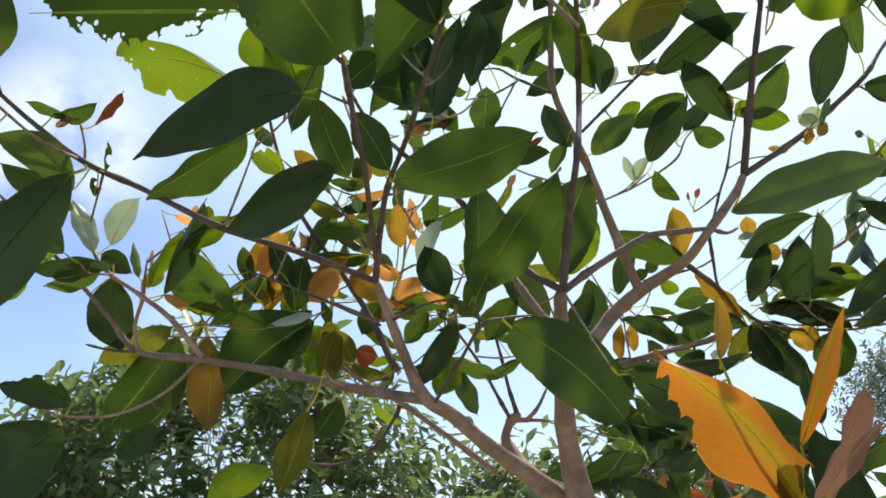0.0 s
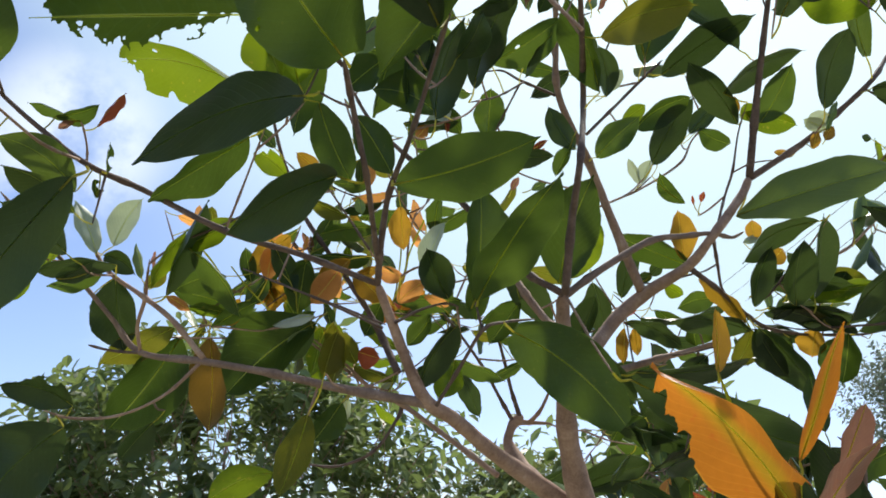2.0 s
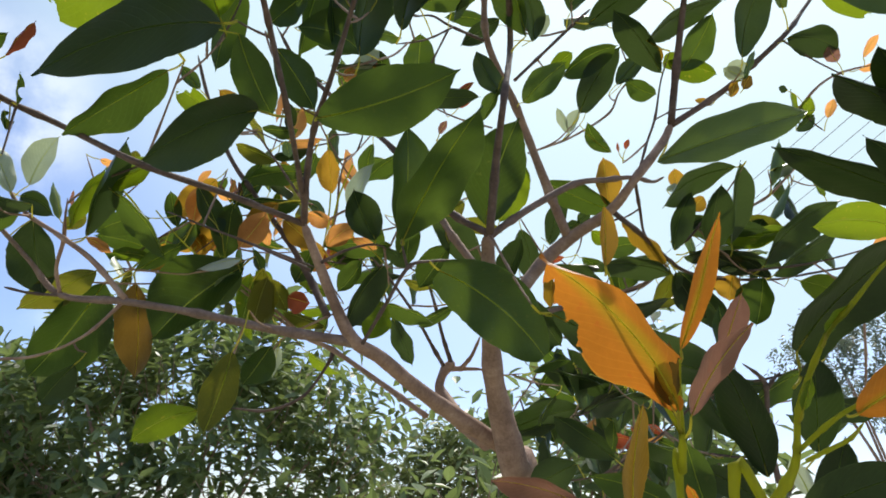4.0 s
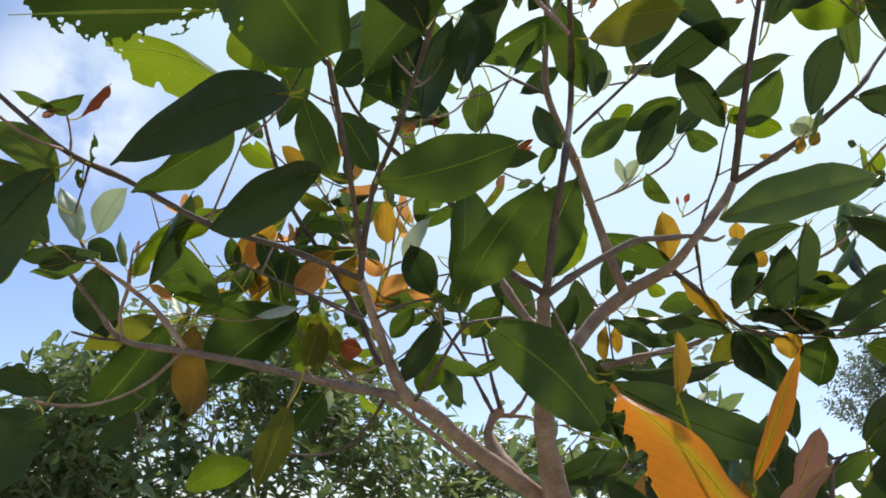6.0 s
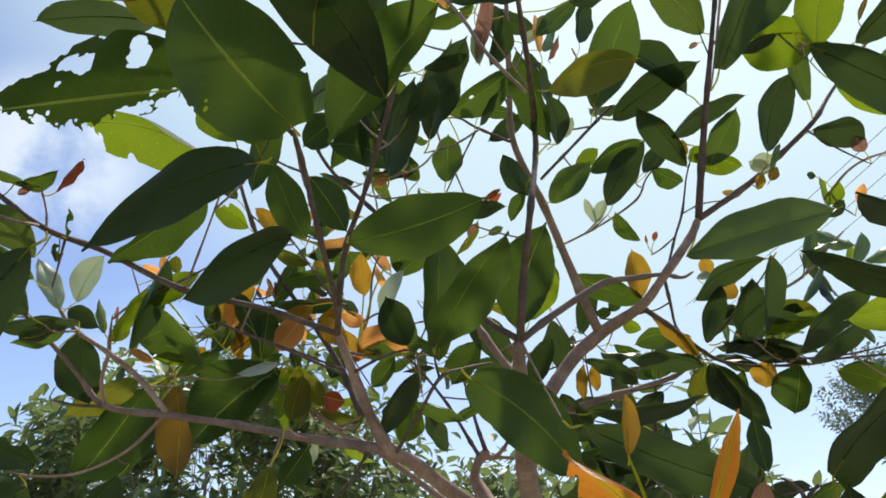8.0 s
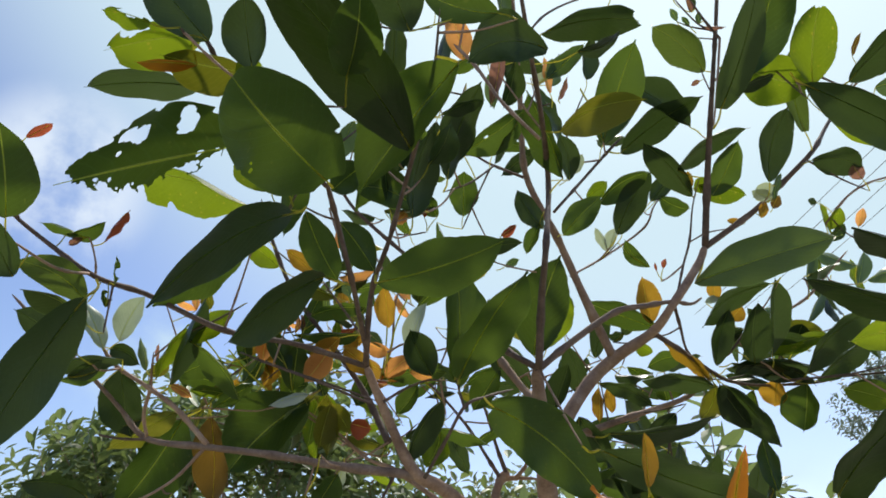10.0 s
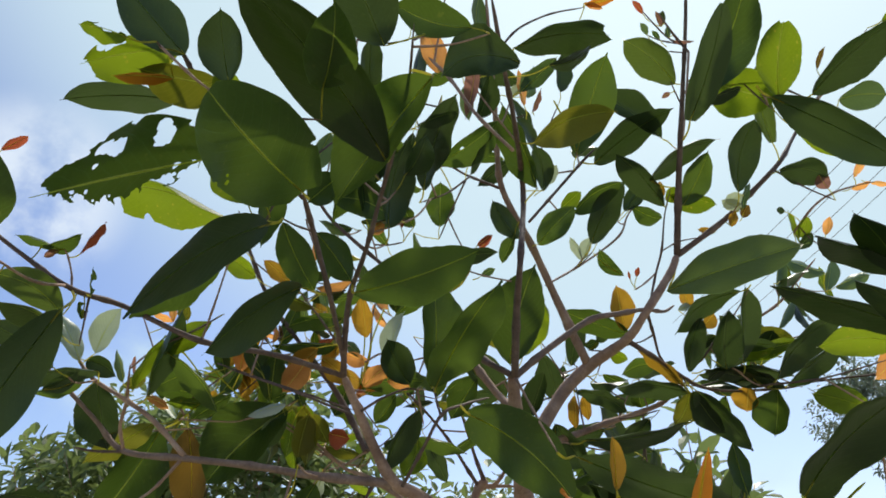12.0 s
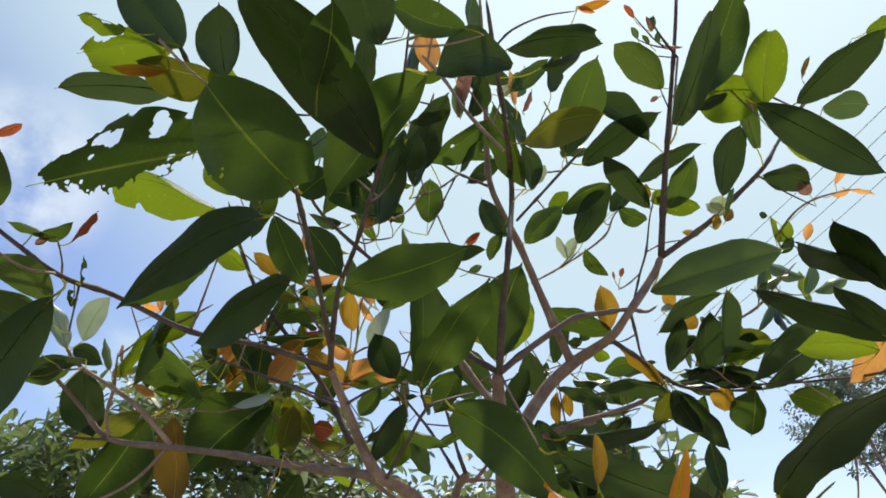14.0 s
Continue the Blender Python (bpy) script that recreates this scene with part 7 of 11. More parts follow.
leaf(twig_120, "green", (-0.210, 0.967, 1.793), (-0.208, 0.954, 1.826), (-0.982, 0.155, 0.105), 0.017, (-0.210, 0.973, 1.778), fold=0.07, arch=-0.047, bend=0.0)
twig_121 = branch("bark_old", "twig", [(-0.216, 1.036, 1.883, 0.0014), (-0.238, 1.007, 1.872, 0.0011), (-0.258, 0.977, 1.870, 0.0010)])
leaf(twig_121, "olive", (-0.271, 0.985, 1.866), (-0.322, 1.018, 1.850), (-0.182, 0.175, 0.968), 0.029, (-0.258, 0.977, 1.870), fold=0.29, arch=0.055, bend=0.0)
twig_122 = branch("bark_old", "twig", [(-0.250, 0.989, 1.870, 0.0013), (-0.267, 1.001, 1.859, 0.0010), (-0.283, 1.015, 1.853, 0.0010)])
leaf(twig_122, "green", (-0.290, 1.001, 1.851), (-0.310, 0.961, 1.847), (-0.065, -0.074, 0.995), 0.021, (-0.283, 1.015, 1.853), fold=0.04, arch=-0.067, bend=0.0)
leaf(twig_108, "green", (-0.183, 0.912, 1.843), (-0.168, 0.875, 1.872), (-0.802, 0.140, 0.581), 0.023, (-0.172, 0.909, 1.829), fold=-0.12, arch=0.075, bend=0.0)
leaf(twig_119, "olive", (-0.169, 1.000, 1.815), (-0.125, 1.031, 1.834), (-0.572, 0.376, 0.729), 0.026, (-0.187, 1.003, 1.837), fold=-0.1, arch=-0.007, bend=0.0)
twig_123 = branch("bark", "twig", [(-0.210, 0.980, 1.785, 0.0014), (-0.231, 0.957, 1.780, 0.0011), (-0.253, 0.935, 1.783, 0.0010)])
leaf(twig_123, "pale", (-0.262, 0.940, 1.795), (-0.294, 0.958, 1.836), (0.739, -0.189, 0.646), 0.025, (-0.253, 0.935, 1.783), fold=0.06, arch=-0.029, bend=0.0)
leaf(twig_108, "green", (-0.191, 0.893, 1.803), (-0.210, 0.875, 1.784), (-0.759, 0.121, 0.639), 0.015, (-0.181, 0.909, 1.822), fold=0.21, arch=0.09, bend=0.0)
leaf(twig_123, "olive", (-0.258, 0.924, 1.809), (-0.279, 0.963, 1.775), (-0.891, -0.119, 0.438), 0.026, (-0.253, 0.935, 1.783), fold=0.13, arch=0.06, bend=0.0)
leaf(twig_121, "lime", (-0.255, 0.977, 1.854), (-0.279, 0.978, 1.838), (-0.473, 0.418, 0.776), 0.013, (-0.258, 0.977, 1.870), fold=-0.16, arch=-0.069, bend=0.0)
twig_124 = branch("bark_old", "twig", [(-0.074, 0.932, 1.753, 0.0013), (-0.082, 0.951, 1.751, 0.0010), (-0.088, 0.970, 1.756, 0.0010)])
leaf(twig_124, "olive", (-0.097, 0.979, 1.766), (-0.127, 1.012, 1.804), (0.850, 0.275, 0.450), 0.027, (-0.088, 0.970, 1.756), fold=-0.09, arch=0.005, bend=0.0)
twig_125 = branch("bark_old", "twig", [(-0.086, 0.962, 1.754, 0.0014), (-0.087, 0.994, 1.767, 0.0011), (-0.089, 1.026, 1.788, 0.0010)])
leaf(twig_125, "lime", (-0.076, 1.032, 1.793), (-0.030, 1.053, 1.812), (-0.402, 0.092, 0.911), 0.025, (-0.089, 1.026, 1.788), fold=-0.11, arch=-0.08, bend=0.0)
leaf(branch_pale_low, "green", (-0.041, 0.979, 1.740), (-0.028, 0.959, 1.773), (0.594, 0.771, 0.228), 0.019, (-0.036, 0.946, 1.728), fold=-0.09, arch=0.095, bend=0.0)
leaf(branch_pale_low, "green", (-0.107, 0.944, 1.799), (-0.117, 0.919, 1.835), (-0.905, 0.421, 0.055), 0.021, (-0.110, 0.920, 1.778), fold=0.05, arch=-0.07, bend=0.0)
twig_126 = branch("bark", "twig", [(-0.088, 1.007, 1.774, 0.0013), (-0.080, 1.025, 1.757, 0.0011), (-0.071, 1.043, 1.747, 0.0010)])
leaf(twig_126, "lime", (-0.061, 1.054, 1.742), (-0.021, 1.100, 1.722), (0.255, 0.206, 0.945), 0.029, (-0.071, 1.043, 1.747), fold=-0.1, arch=-0.038, bend=0.0)
leaf(twig_125, "green", (-0.115, 1.008, 1.779), (-0.083, 1.045, 1.786), (-0.457, 0.229, 0.859), 0.023, (-0.088, 1.013, 1.779), fold=0.26, arch=0.019, bend=0.0)
twig_127 = branch("bark_old", "twig", [(-0.087, 0.994, 1.767, 0.0013), (-0.076, 0.995, 1.775, 0.0010), (-0.064, 0.994, 1.789, 0.0010)])
leaf(twig_127, "green", (-0.049, 0.999, 1.788), (-0.012, 1.010, 1.788), (-0.031, 0.169, 0.985), 0.018, (-0.064, 0.994, 1.789), fold=0.16, arch=0.086, bend=0.0)
twig_128 = branch("bark_old", "twig", [(-0.047, 0.948, 1.834, 0.0013), (-0.027, 0.953, 1.805, 0.0010), (-0.009, 0.962, 1.781, 0.0010)])
leaf(twig_128, "lime", (-0.023, 0.957, 1.788), (-0.068, 0.942, 1.811), (0.297, 0.411, 0.862), 0.024, (-0.009, 0.962, 1.781), fold=0.29, arch=-0.026, bend=0.0)
leaf(branch_pale_low, "olive", (-0.030, 0.953, 1.749), (-0.076, 0.924, 1.759), (-0.014, 0.350, 0.937), 0.026, (-0.036, 0.946, 1.728), fold=0.01, arch=0.011, bend=0.0)
twig_129 = branch("bark", "twig", [(-0.087, 0.994, 1.767, 0.0013), (-0.106, 0.993, 1.780, 0.0010), (-0.124, 0.997, 1.799, 0.0010)])
leaf(twig_129, "lime", (-0.125, 0.998, 1.783), (-0.126, 1.001, 1.742), (0.483, 0.874, 0.042), 0.019, (-0.124, 0.997, 1.799), fold=-0.23, arch=-0.068, bend=0.0)
twig_130 = branch("bark_old", "twig", [(0.491, 0.952, 1.844, 0.0013), (0.467, 0.965, 1.863, 0.0011), (0.441, 0.973, 1.889, 0.0010)])
leaf(twig_130, "dark", (0.453, 0.962, 1.892), (0.482, 0.937, 1.897), (0.141, 0.360, 0.922), 0.018, (0.441, 0.973, 1.889), fold=0.02, arch=0.089, bend=0.0)
leaf(branch_low_right, "green", (0.433, 0.930, 1.808), (0.460, 0.981, 1.771), (0.825, -0.026, 0.565), 0.031, (0.427, 0.936, 1.817), fold=-0.07, arch=-0.052, bend=0.0)
twig_131 = branch("bark_old", "twig", [(0.522, 0.966, 1.825, 0.0013), (0.516, 0.978, 1.840, 0.0010), (0.510, 0.990, 1.860, 0.0010)])
leaf(twig_131, "dark", (0.519, 1.001, 1.853), (0.544, 1.033, 1.831), (0.790, -0.225, 0.570), 0.021, (0.510, 0.990, 1.860), fold=0.03, arch=0.042, bend=0.0)
leaf(twig_131, "green", (0.510, 1.007, 1.878), (0.570, 1.055, 1.895), (-0.228, -0.056, 0.972), 0.036, (0.510, 0.990, 1.860), fold=0.1, arch=0.003, bend=0.0)
twig_132 = branch("bark", "twig", [(0.512, 0.985, 1.852, 0.0015), (0.516, 1.024, 1.879, 0.0012), (0.527, 1.061, 1.917, 0.0010)])
leaf(twig_132, "green", (0.533, 1.070, 1.905), (0.552, 1.095, 1.871), (0.864, 0.017, 0.503), 0.021, (0.527, 1.061, 1.917), fold=0.2, arch=-0.046, bend=0.0)
twig_133 = branch("bark_old", "twig", [(0.513, 1.001, 1.862, 0.0013), (0.508, 1.023, 1.853, 0.0010), (0.504, 1.045, 1.848, 0.0010)])
leaf(twig_133, "dark", (0.489, 1.040, 1.848), (0.439, 1.025, 1.845), (-0.054, 0.012, 0.998), 0.024, (0.504, 1.045, 1.848), fold=0.03, arch=0.059, bend=0.0)
twig_134 = branch("bark_old", "twig", [(0.522, 1.046, 1.901, 0.0015), (0.562, 1.069, 1.873, 0.0012), (0.605, 1.082, 1.856, 0.0010)])
leaf(twig_134, "dark", (0.612, 1.080, 1.870), (0.642, 1.073, 1.936), (-0.264, 0.937, 0.227), 0.033, (0.605, 1.082, 1.856), fold=0.44, bend=0.032)
leaf(twig_63, "dark", (0.430, 0.931, 1.851), (0.487, 0.957, 1.864), (-0.263, 0.108, 0.959), 0.029, (0.425, 0.901, 1.862), fold=0.09, arch=0.01, bend=0.0)
leaf(twig_132, "dark", (0.522, 1.051, 1.913), (0.477, 1.071, 1.886), (-0.201, 0.592, 0.781), 0.026, (0.524, 1.054, 1.909), fold=0.2, arch=0.165, bend=0.0)
twig_135 = branch("bark", "twig", [(0.506, 1.032, 1.851, 0.0013), (0.486, 1.038, 1.854, 0.0010), (0.466, 1.047, 1.863, 0.0010)])
leaf(twig_135, "pale", (0.460, 1.039, 1.876), (0.441, 1.014, 1.919), (0.912, 0.007, 0.411), 0.025, (0.466, 1.047, 1.863), fold=0.15, arch=0.052, bend=0.0)
twig_136 = branch("bark_old", "twig", [(0.482, 0.957, 1.852, 0.0013), (0.489, 0.949, 1.872, 0.0010), (0.497, 0.941, 1.896, 0.0010)])
leaf(twig_136, "dark", (0.483, 0.937, 1.890), (0.438, 0.927, 1.869), (-0.452, 0.566, 0.690), 0.024, (0.497, 0.941, 1.896), fold=0.21, arch=0.118, bend=0.0)
leaf(twig_135, "dark", (0.498, 1.034, 1.840), (0.449, 1.069, 1.866), (0.605, 0.280, 0.746), 0.030, (0.498, 1.034, 1.852), fold=0.36, arch=-0.038, bend=0.0)
leaf(twig_133, "green", (0.538, 1.029, 1.849), (0.531, 1.047, 1.807), (-0.499, 0.767, 0.404), 0.021, (0.508, 1.023, 1.853), fold=0.24, arch=-0.153, bend=0.0)
twig_137 = branch("bark_old", "twig", [(0.522, 1.046, 1.901, 0.0013), (0.547, 1.044, 1.908, 0.0010), (0.572, 1.047, 1.920, 0.0010)])
leaf(twig_137, "pale", (0.558, 1.043, 1.927), (0.505, 1.027, 1.952), (0.377, -0.891, 0.253), 0.028, (0.572, 1.047, 1.920), fold=0.09, arch=0.097, bend=0.0)
twig_138 = branch("bark", "twig", [(0.562, 1.045, 1.915, 0.0014), (0.606, 1.059, 1.927, 0.0011), (0.649, 1.077, 1.949, 0.0010)])
leaf(twig_138, "dark", (0.639, 1.066, 1.954), (0.579, 0.999, 1.985), (0.714, -0.364, 0.598), 0.044, (0.649, 1.077, 1.949), fold=-0.07, arch=-0.043, bend=0.0)
twig_139 = branch("bark_old", "twig", [(0.573, 0.961, 1.974, 0.0013), (0.589, 0.986, 1.975, 0.0010), (0.601, 1.013, 1.982, 0.0010)])
leaf(twig_139, "lime", (0.593, 1.001, 1.987), (0.562, 0.950, 2.009), (0.794, -0.231, 0.562), 0.029, (0.601, 1.013, 1.982), fold=0.02, arch=-0.044, bend=0.0)
leaf(twig_low_far, "dark", (0.502, 0.970, 1.903), (0.445, 0.932, 1.916), (0.252, -0.035, 0.967), 0.032, (0.511, 0.979, 1.926), fold=0.22, arch=0.061, bend=0.0)
twig_140 = branch("bark_old", "twig", [(0.587, 0.981, 1.974, 0.0013), (0.606, 0.985, 1.970, 0.0010), (0.626, 0.987, 1.970, 0.0010)])
leaf(twig_140, "pale", (0.634, 0.973, 1.970), (0.661, 0.928, 1.969), (-0.824, -0.484, 0.294), 0.024, (0.626, 0.987, 1.970), fold=-0.17, arch=0.074, bend=0.0)
leaf(twig_139, "pale", (0.589, 0.993, 1.976), (0.572, 1.043, 1.933), (-0.944, -0.036, 0.328), 0.031, (0.592, 0.991, 1.976), fold=0.05, arch=0.02, bend=0.0)
twig_141 = branch("bark", "twig", [(0.632, 1.070, 1.940, 0.0013), (0.651, 1.059, 1.949, 0.0010), (0.666, 1.044, 1.965, 0.0010)])
leaf(twig_141, "lime", (0.662, 1.038, 1.979), (0.646, 1.021, 2.024), (-0.459, 0.870, 0.181), 0.023, (0.666, 1.044, 1.965), fold=0.13, arch=0.133, bend=0.0)
leaf(twig_138, "dark", (0.663, 1.080, 1.953), (0.723, 1.150, 1.909), (0.779, -0.314, 0.542), 0.047, (0.649, 1.077, 1.949), fold=0.12, arch=-0.022, bend=0.0)
twig_142 = branch("bark_old", "twig", [(0.547, 0.972, 1.947, 0.0013), (0.535, 0.941, 1.946, 0.0011), (0.519, 0.913, 1.953, 0.0010)])
leaf(twig_142, "dark", (0.531, 0.920, 1.959), (0.588, 0.952, 1.988), (-0.506, 0.115, 0.855), 0.033, (0.519, 0.913, 1.953), fold=0.16, arch=-0.027, bend=0.0)
twig_143 = branch("bark_old", "twig", [(0.571, 1.048, 1.917, 0.0013), (0.588, 1.027, 1.911, 0.0010), (0.604, 1.004, 1.910, 0.0010)])
leaf(twig_143, "dark", (0.603, 1.011, 1.924), (0.600, 1.040, 1.980), (0.955, -0.237, 0.177), 0.029, (0.604, 1.004, 1.910), fold=0.14, arch=0.018, bend=0.0)
leaf(twig_140, "pale", (0.627, 0.977, 1.994), (0.562, 0.965, 2.015), (0.259, -0.930, 0.263), 0.032, (0.626, 0.987, 1.970), fold=-0.3, arch=-0.005, bend=0.0)
leaf(twig_142, "pale", (0.534, 0.940, 1.943), (0.542, 0.915, 1.999), (-0.992, -0.075, 0.099), 0.028, (0.535, 0.941, 1.946), fold=-0.06, arch=0.07, bend=0.0)
leaf(twig_140, "pale", (0.643, 1.013, 1.980), (0.664, 1.015, 2.033), (-0.813, -0.478, 0.332), 0.026, (0.626, 0.987, 1.970), fold=-0.2, arch=-0.023, bend=0.0)
twig_144 = branch("bark", "twig", [(0.322, 0.920, 1.789, 0.0018), (0.337, 0.993, 1.742, 0.0014), (0.363, 1.063, 1.717, 0.0010)])
leaf(twig_144, "dark", (0.360, 1.069, 1.703), (0.352, 1.091, 1.649), (-0.770, 0.535, 0.348), 0.027, (0.363, 1.063, 1.717), fold=-0.01, arch=-0.048, bend=0.0)
twig_145 = branch("bark_old", "twig", [(0.352, 1.035, 1.726, 0.0014), (0.322, 1.076, 1.729, 0.0011), (0.287, 1.112, 1.741, 0.0010)])
leaf(twig_145, "dark", (0.300, 1.103, 1.744), (0.370, 1.052, 1.761), (0.026, 0.338, 0.941), 0.041, (0.287, 1.112, 1.741), fold=-0.12, arch=0.069, bend=0.0)
twig_146 = branch("bark_old", "twig", [(0.268, 0.915, 1.772, 0.0013), (0.280, 0.936, 1.773, 0.0010), (0.294, 0.955, 1.779, 0.0010)])
leaf(twig_146, "dark", (0.279, 0.957, 1.775), (0.207, 0.963, 1.753), (-0.116, 0.776, 0.619), 0.035, (0.294, 0.955, 1.779), fold=0.48, bend=-0.002)
twig_147 = branch("bark", "twig", [(0.315, 1.083, 1.731, 0.0014), (0.337, 1.108, 1.733, 0.0011), (0.350, 1.139, 1.743, 0.0010)])
leaf(twig_147, "green", (0.353, 1.145, 1.729), (0.365, 1.171, 1.670), (0.956, 0.139, 0.259), 0.030, (0.350, 1.139, 1.743), fold=-0.06, arch=0.004, bend=0.0)
twig_148 = branch("bark_old", "twig", [(0.160, 1.047, 1.722, 0.0014), (0.187, 1.030, 1.711, 0.0011), (0.213, 1.011, 1.709, 0.0010)])
leaf(twig_148, "green", (0.228, 1.014, 1.713), (0.279, 1.023, 1.730), (-0.337, 0.322, 0.885), 0.025, (0.213, 1.011, 1.709), fold=-0.05, arch=0.081, bend=0.0)
leaf(twig_144, "dark", (0.321, 1.014, 1.760), (0.276, 0.952, 1.804), (-0.720, 0.664, 0.202), 0.041, (0.337, 0.993, 1.742), fold=0.44, arch=0.049, bend=0.0)
twig_149 = branch("bark_old", "twig", [(0.343, 1.120, 1.737, 0.0014), (0.373, 1.129, 1.707, 0.0011), (0.406, 1.130, 1.687, 0.0010)])
leaf(twig_149, "dark", (0.410, 1.122, 1.701), (0.429, 1.087, 1.759), (-0.323, 0.759, 0.566), 0.032, (0.406, 1.130, 1.687), fold=-0.44, bend=0.051)
leaf(twig_147, "green", (0.354, 1.109, 1.758), (0.349, 1.114, 1.705), (-0.581, 0.805, 0.119), 0.025, (0.343, 1.120, 1.737), fold=0.19, arch=0.072, bend=0.0)
twig_150 = branch("bark", "twig", [(0.315, 1.083, 1.731, 0.0013), (0.308, 1.096, 1.706, 0.0010), (0.303, 1.111, 1.685, 0.0010)])
leaf(twig_150, "dark", (0.296, 1.104, 1.698), (0.265, 1.075, 1.754), (-0.630, 0.775, 0.053), 0.032, (0.303, 1.111, 1.685), fold=-0.08, arch=-0.038, bend=0.0)
twig_151 = branch("bark_old", "twig", [(0.352, 1.035, 1.726, 0.0013), (0.376, 1.042, 1.707, 0.0010), (0.399, 1.053, 1.692, 0.0010)])
leaf(twig_151, "dark", (0.385, 1.047, 1.688), (0.293, 1.005, 1.662), (-0.395, 0.341, 0.853), 0.048, (0.399, 1.053, 1.692), fold=-0.02, arch=0.081, bend=0.0)
twig_152 = branch("bark_old", "twig", [(0.301, 1.098, 1.736, 0.0013), (0.268, 1.088, 1.732, 0.0010), (0.235, 1.080, 1.734, 0.0010)])
leaf(twig_152, "dark", (0.250, 1.078, 1.730), (0.329, 1.064, 1.708), (0.293, 0.278, 0.915), 0.038, (0.235, 1.080, 1.734), fold=-0.01, arch=-0.017, bend=0.0)
leaf(twig_144, "dark", (0.359, 1.070, 1.704), (0.300, 1.097, 1.671), (-0.292, 0.415, 0.862), 0.033, (0.363, 1.063, 1.717), fold=0.19, arch=0.05, bend=0.0)
leaf(twig_152, "dark", (0.229, 1.109, 1.752), (0.274, 1.077, 1.769), (0.004, 0.466, 0.885), 0.027, (0.235, 1.080, 1.734), fold=0.34, arch=-0.013, bend=0.0)
twig_153 = branch("bark", "twig", [(0.330, 0.964, 1.759, 0.0013), (0.322, 0.972, 1.717, 0.0011), (0.313, 0.981, 1.680, 0.0010)])
leaf(twig_153, "dark", (0.319, 0.977, 1.695), (0.340, 0.960, 1.751), (-0.539, 0.731, 0.418), 0.029, (0.313, 0.981, 1.680), fold=0.27, arch=-0.148, bend=0.0)
twig_154 = branch("bark_old", "twig", [(0.202, 1.019, 1.709, 0.0014), (0.230, 0.990, 1.693, 0.0011), (0.252, 0.956, 1.684, 0.0010)])
leaf(twig_154, "green", (0.247, 0.969, 1.675), (0.233, 1.013, 1.643), (-0.673, 0.274, 0.686), 0.026, (0.252, 0.956, 1.684), fold=0.11, arch=0.038, bend=0.0)
leaf(twig_144, "dark", (0.341, 1.026, 1.708), (0.269, 0.971, 1.731), (0.241, 0.101, 0.965), 0.043, (0.352, 1.035, 1.726), fold=0.11, arch=0.025, bend=0.0)
twig_155 = branch("bark_old", "twig", [(0.308, 1.091, 1.733, 0.0013), (0.311, 1.094, 1.766, 0.0011), (0.313, 1.098, 1.807, 0.0010)])
leaf(twig_155, "dark", (0.299, 1.096, 1.799), (0.232, 1.085, 1.763), (-0.492, 0.314, 0.812), 0.035, (0.313, 1.098, 1.807), fold=0.17, arch=0.001, bend=0.0)
twig_156 = branch("bark", "twig", [(0.380, 1.130, 1.703, 0.0014), (0.388, 1.161, 1.716, 0.0011), (0.400, 1.191, 1.736, 0.0010)])
leaf(twig_156, "dark", (0.405, 1.188, 1.721), (0.430, 1.167, 1.636), (0.881, 0.449, 0.148), 0.042, (0.400, 1.191, 1.736), fold=0.37, arch=-0.025, bend=0.0)
leaf(twig_144, "dark", (0.357, 1.082, 1.700), (0.291, 1.100, 1.729), (0.455, 0.578, 0.678), 0.034, (0.363, 1.063, 1.717), fold=0.09, arch=-0.073, bend=0.0)
twig_157 = branch("bark_old", "twig", [(0.311, 1.095, 1.774, 0.0013), (0.278, 1.091, 1.779, 0.0011), (0.244, 1.095, 1.792, 0.0010)])
leaf(twig_157, "dark", (0.255, 1.083, 1.794), (0.295, 1.035, 1.802), (0.143, 0.285, 0.948), 0.029, (0.244, 1.095, 1.792), fold=0.13, arch=0.019, bend=0.0)
twig_158 = branch("bark_old", "twig", [(0.075, 0.778, 2.066, 0.0015), (0.032, 0.796, 2.089, 0.0012), (-0.014, 0.800, 2.124, 0.0010)])
leaf(twig_158, "green", (-0.023, 0.790, 2.116), (-0.053, 0.758, 2.093), (-0.341, -0.342, 0.876), 0.023, (-0.014, 0.800, 2.124), fold=0.17, arch=0.006, bend=0.0)
twig_159 = branch("bark", "twig", [(0.004, 0.799, 2.109, 0.0014), (-0.036, 0.822, 2.098, 0.0011), (-0.077, 0.845, 2.096, 0.0010)])
leaf(twig_159, "dark", (-0.063, 0.852, 2.097), (0.004, 0.888, 2.104), (0.014, -0.225, 0.974), 0.035, (-0.077, 0.845, 2.096), fold=0.1, arch=-0.013, bend=0.0)
twig_160 = branch("bark_old", "twig", [(0.041, 0.793, 2.083, 0.0013), (0.017, 0.799, 2.074, 0.0010), (-0.007, 0.804, 2.069, 0.0010)])
leaf(twig_160, "green", (0.005, 0.798, 2.061), (0.057, 0.771, 2.030), (0.396, -0.270, 0.878), 0.031, (-0.007, 0.804, 2.069), fold=0.02, arch=-0.0, bend=0.0)
twig_161 = branch("bark_old", "twig", [(0.012, 0.800, 2.072, 0.0013), (0.017, 0.797, 2.050, 0.0010), (0.022, 0.793, 2.033, 0.0010)])
leaf(twig_161, "dark", (0.006, 0.794, 2.030), (-0.029, 0.796, 2.022), (-0.216, -0.013, 0.976), 0.016, (0.022, 0.793, 2.033), fold=0.21, arch=0.04, bend=0.0)
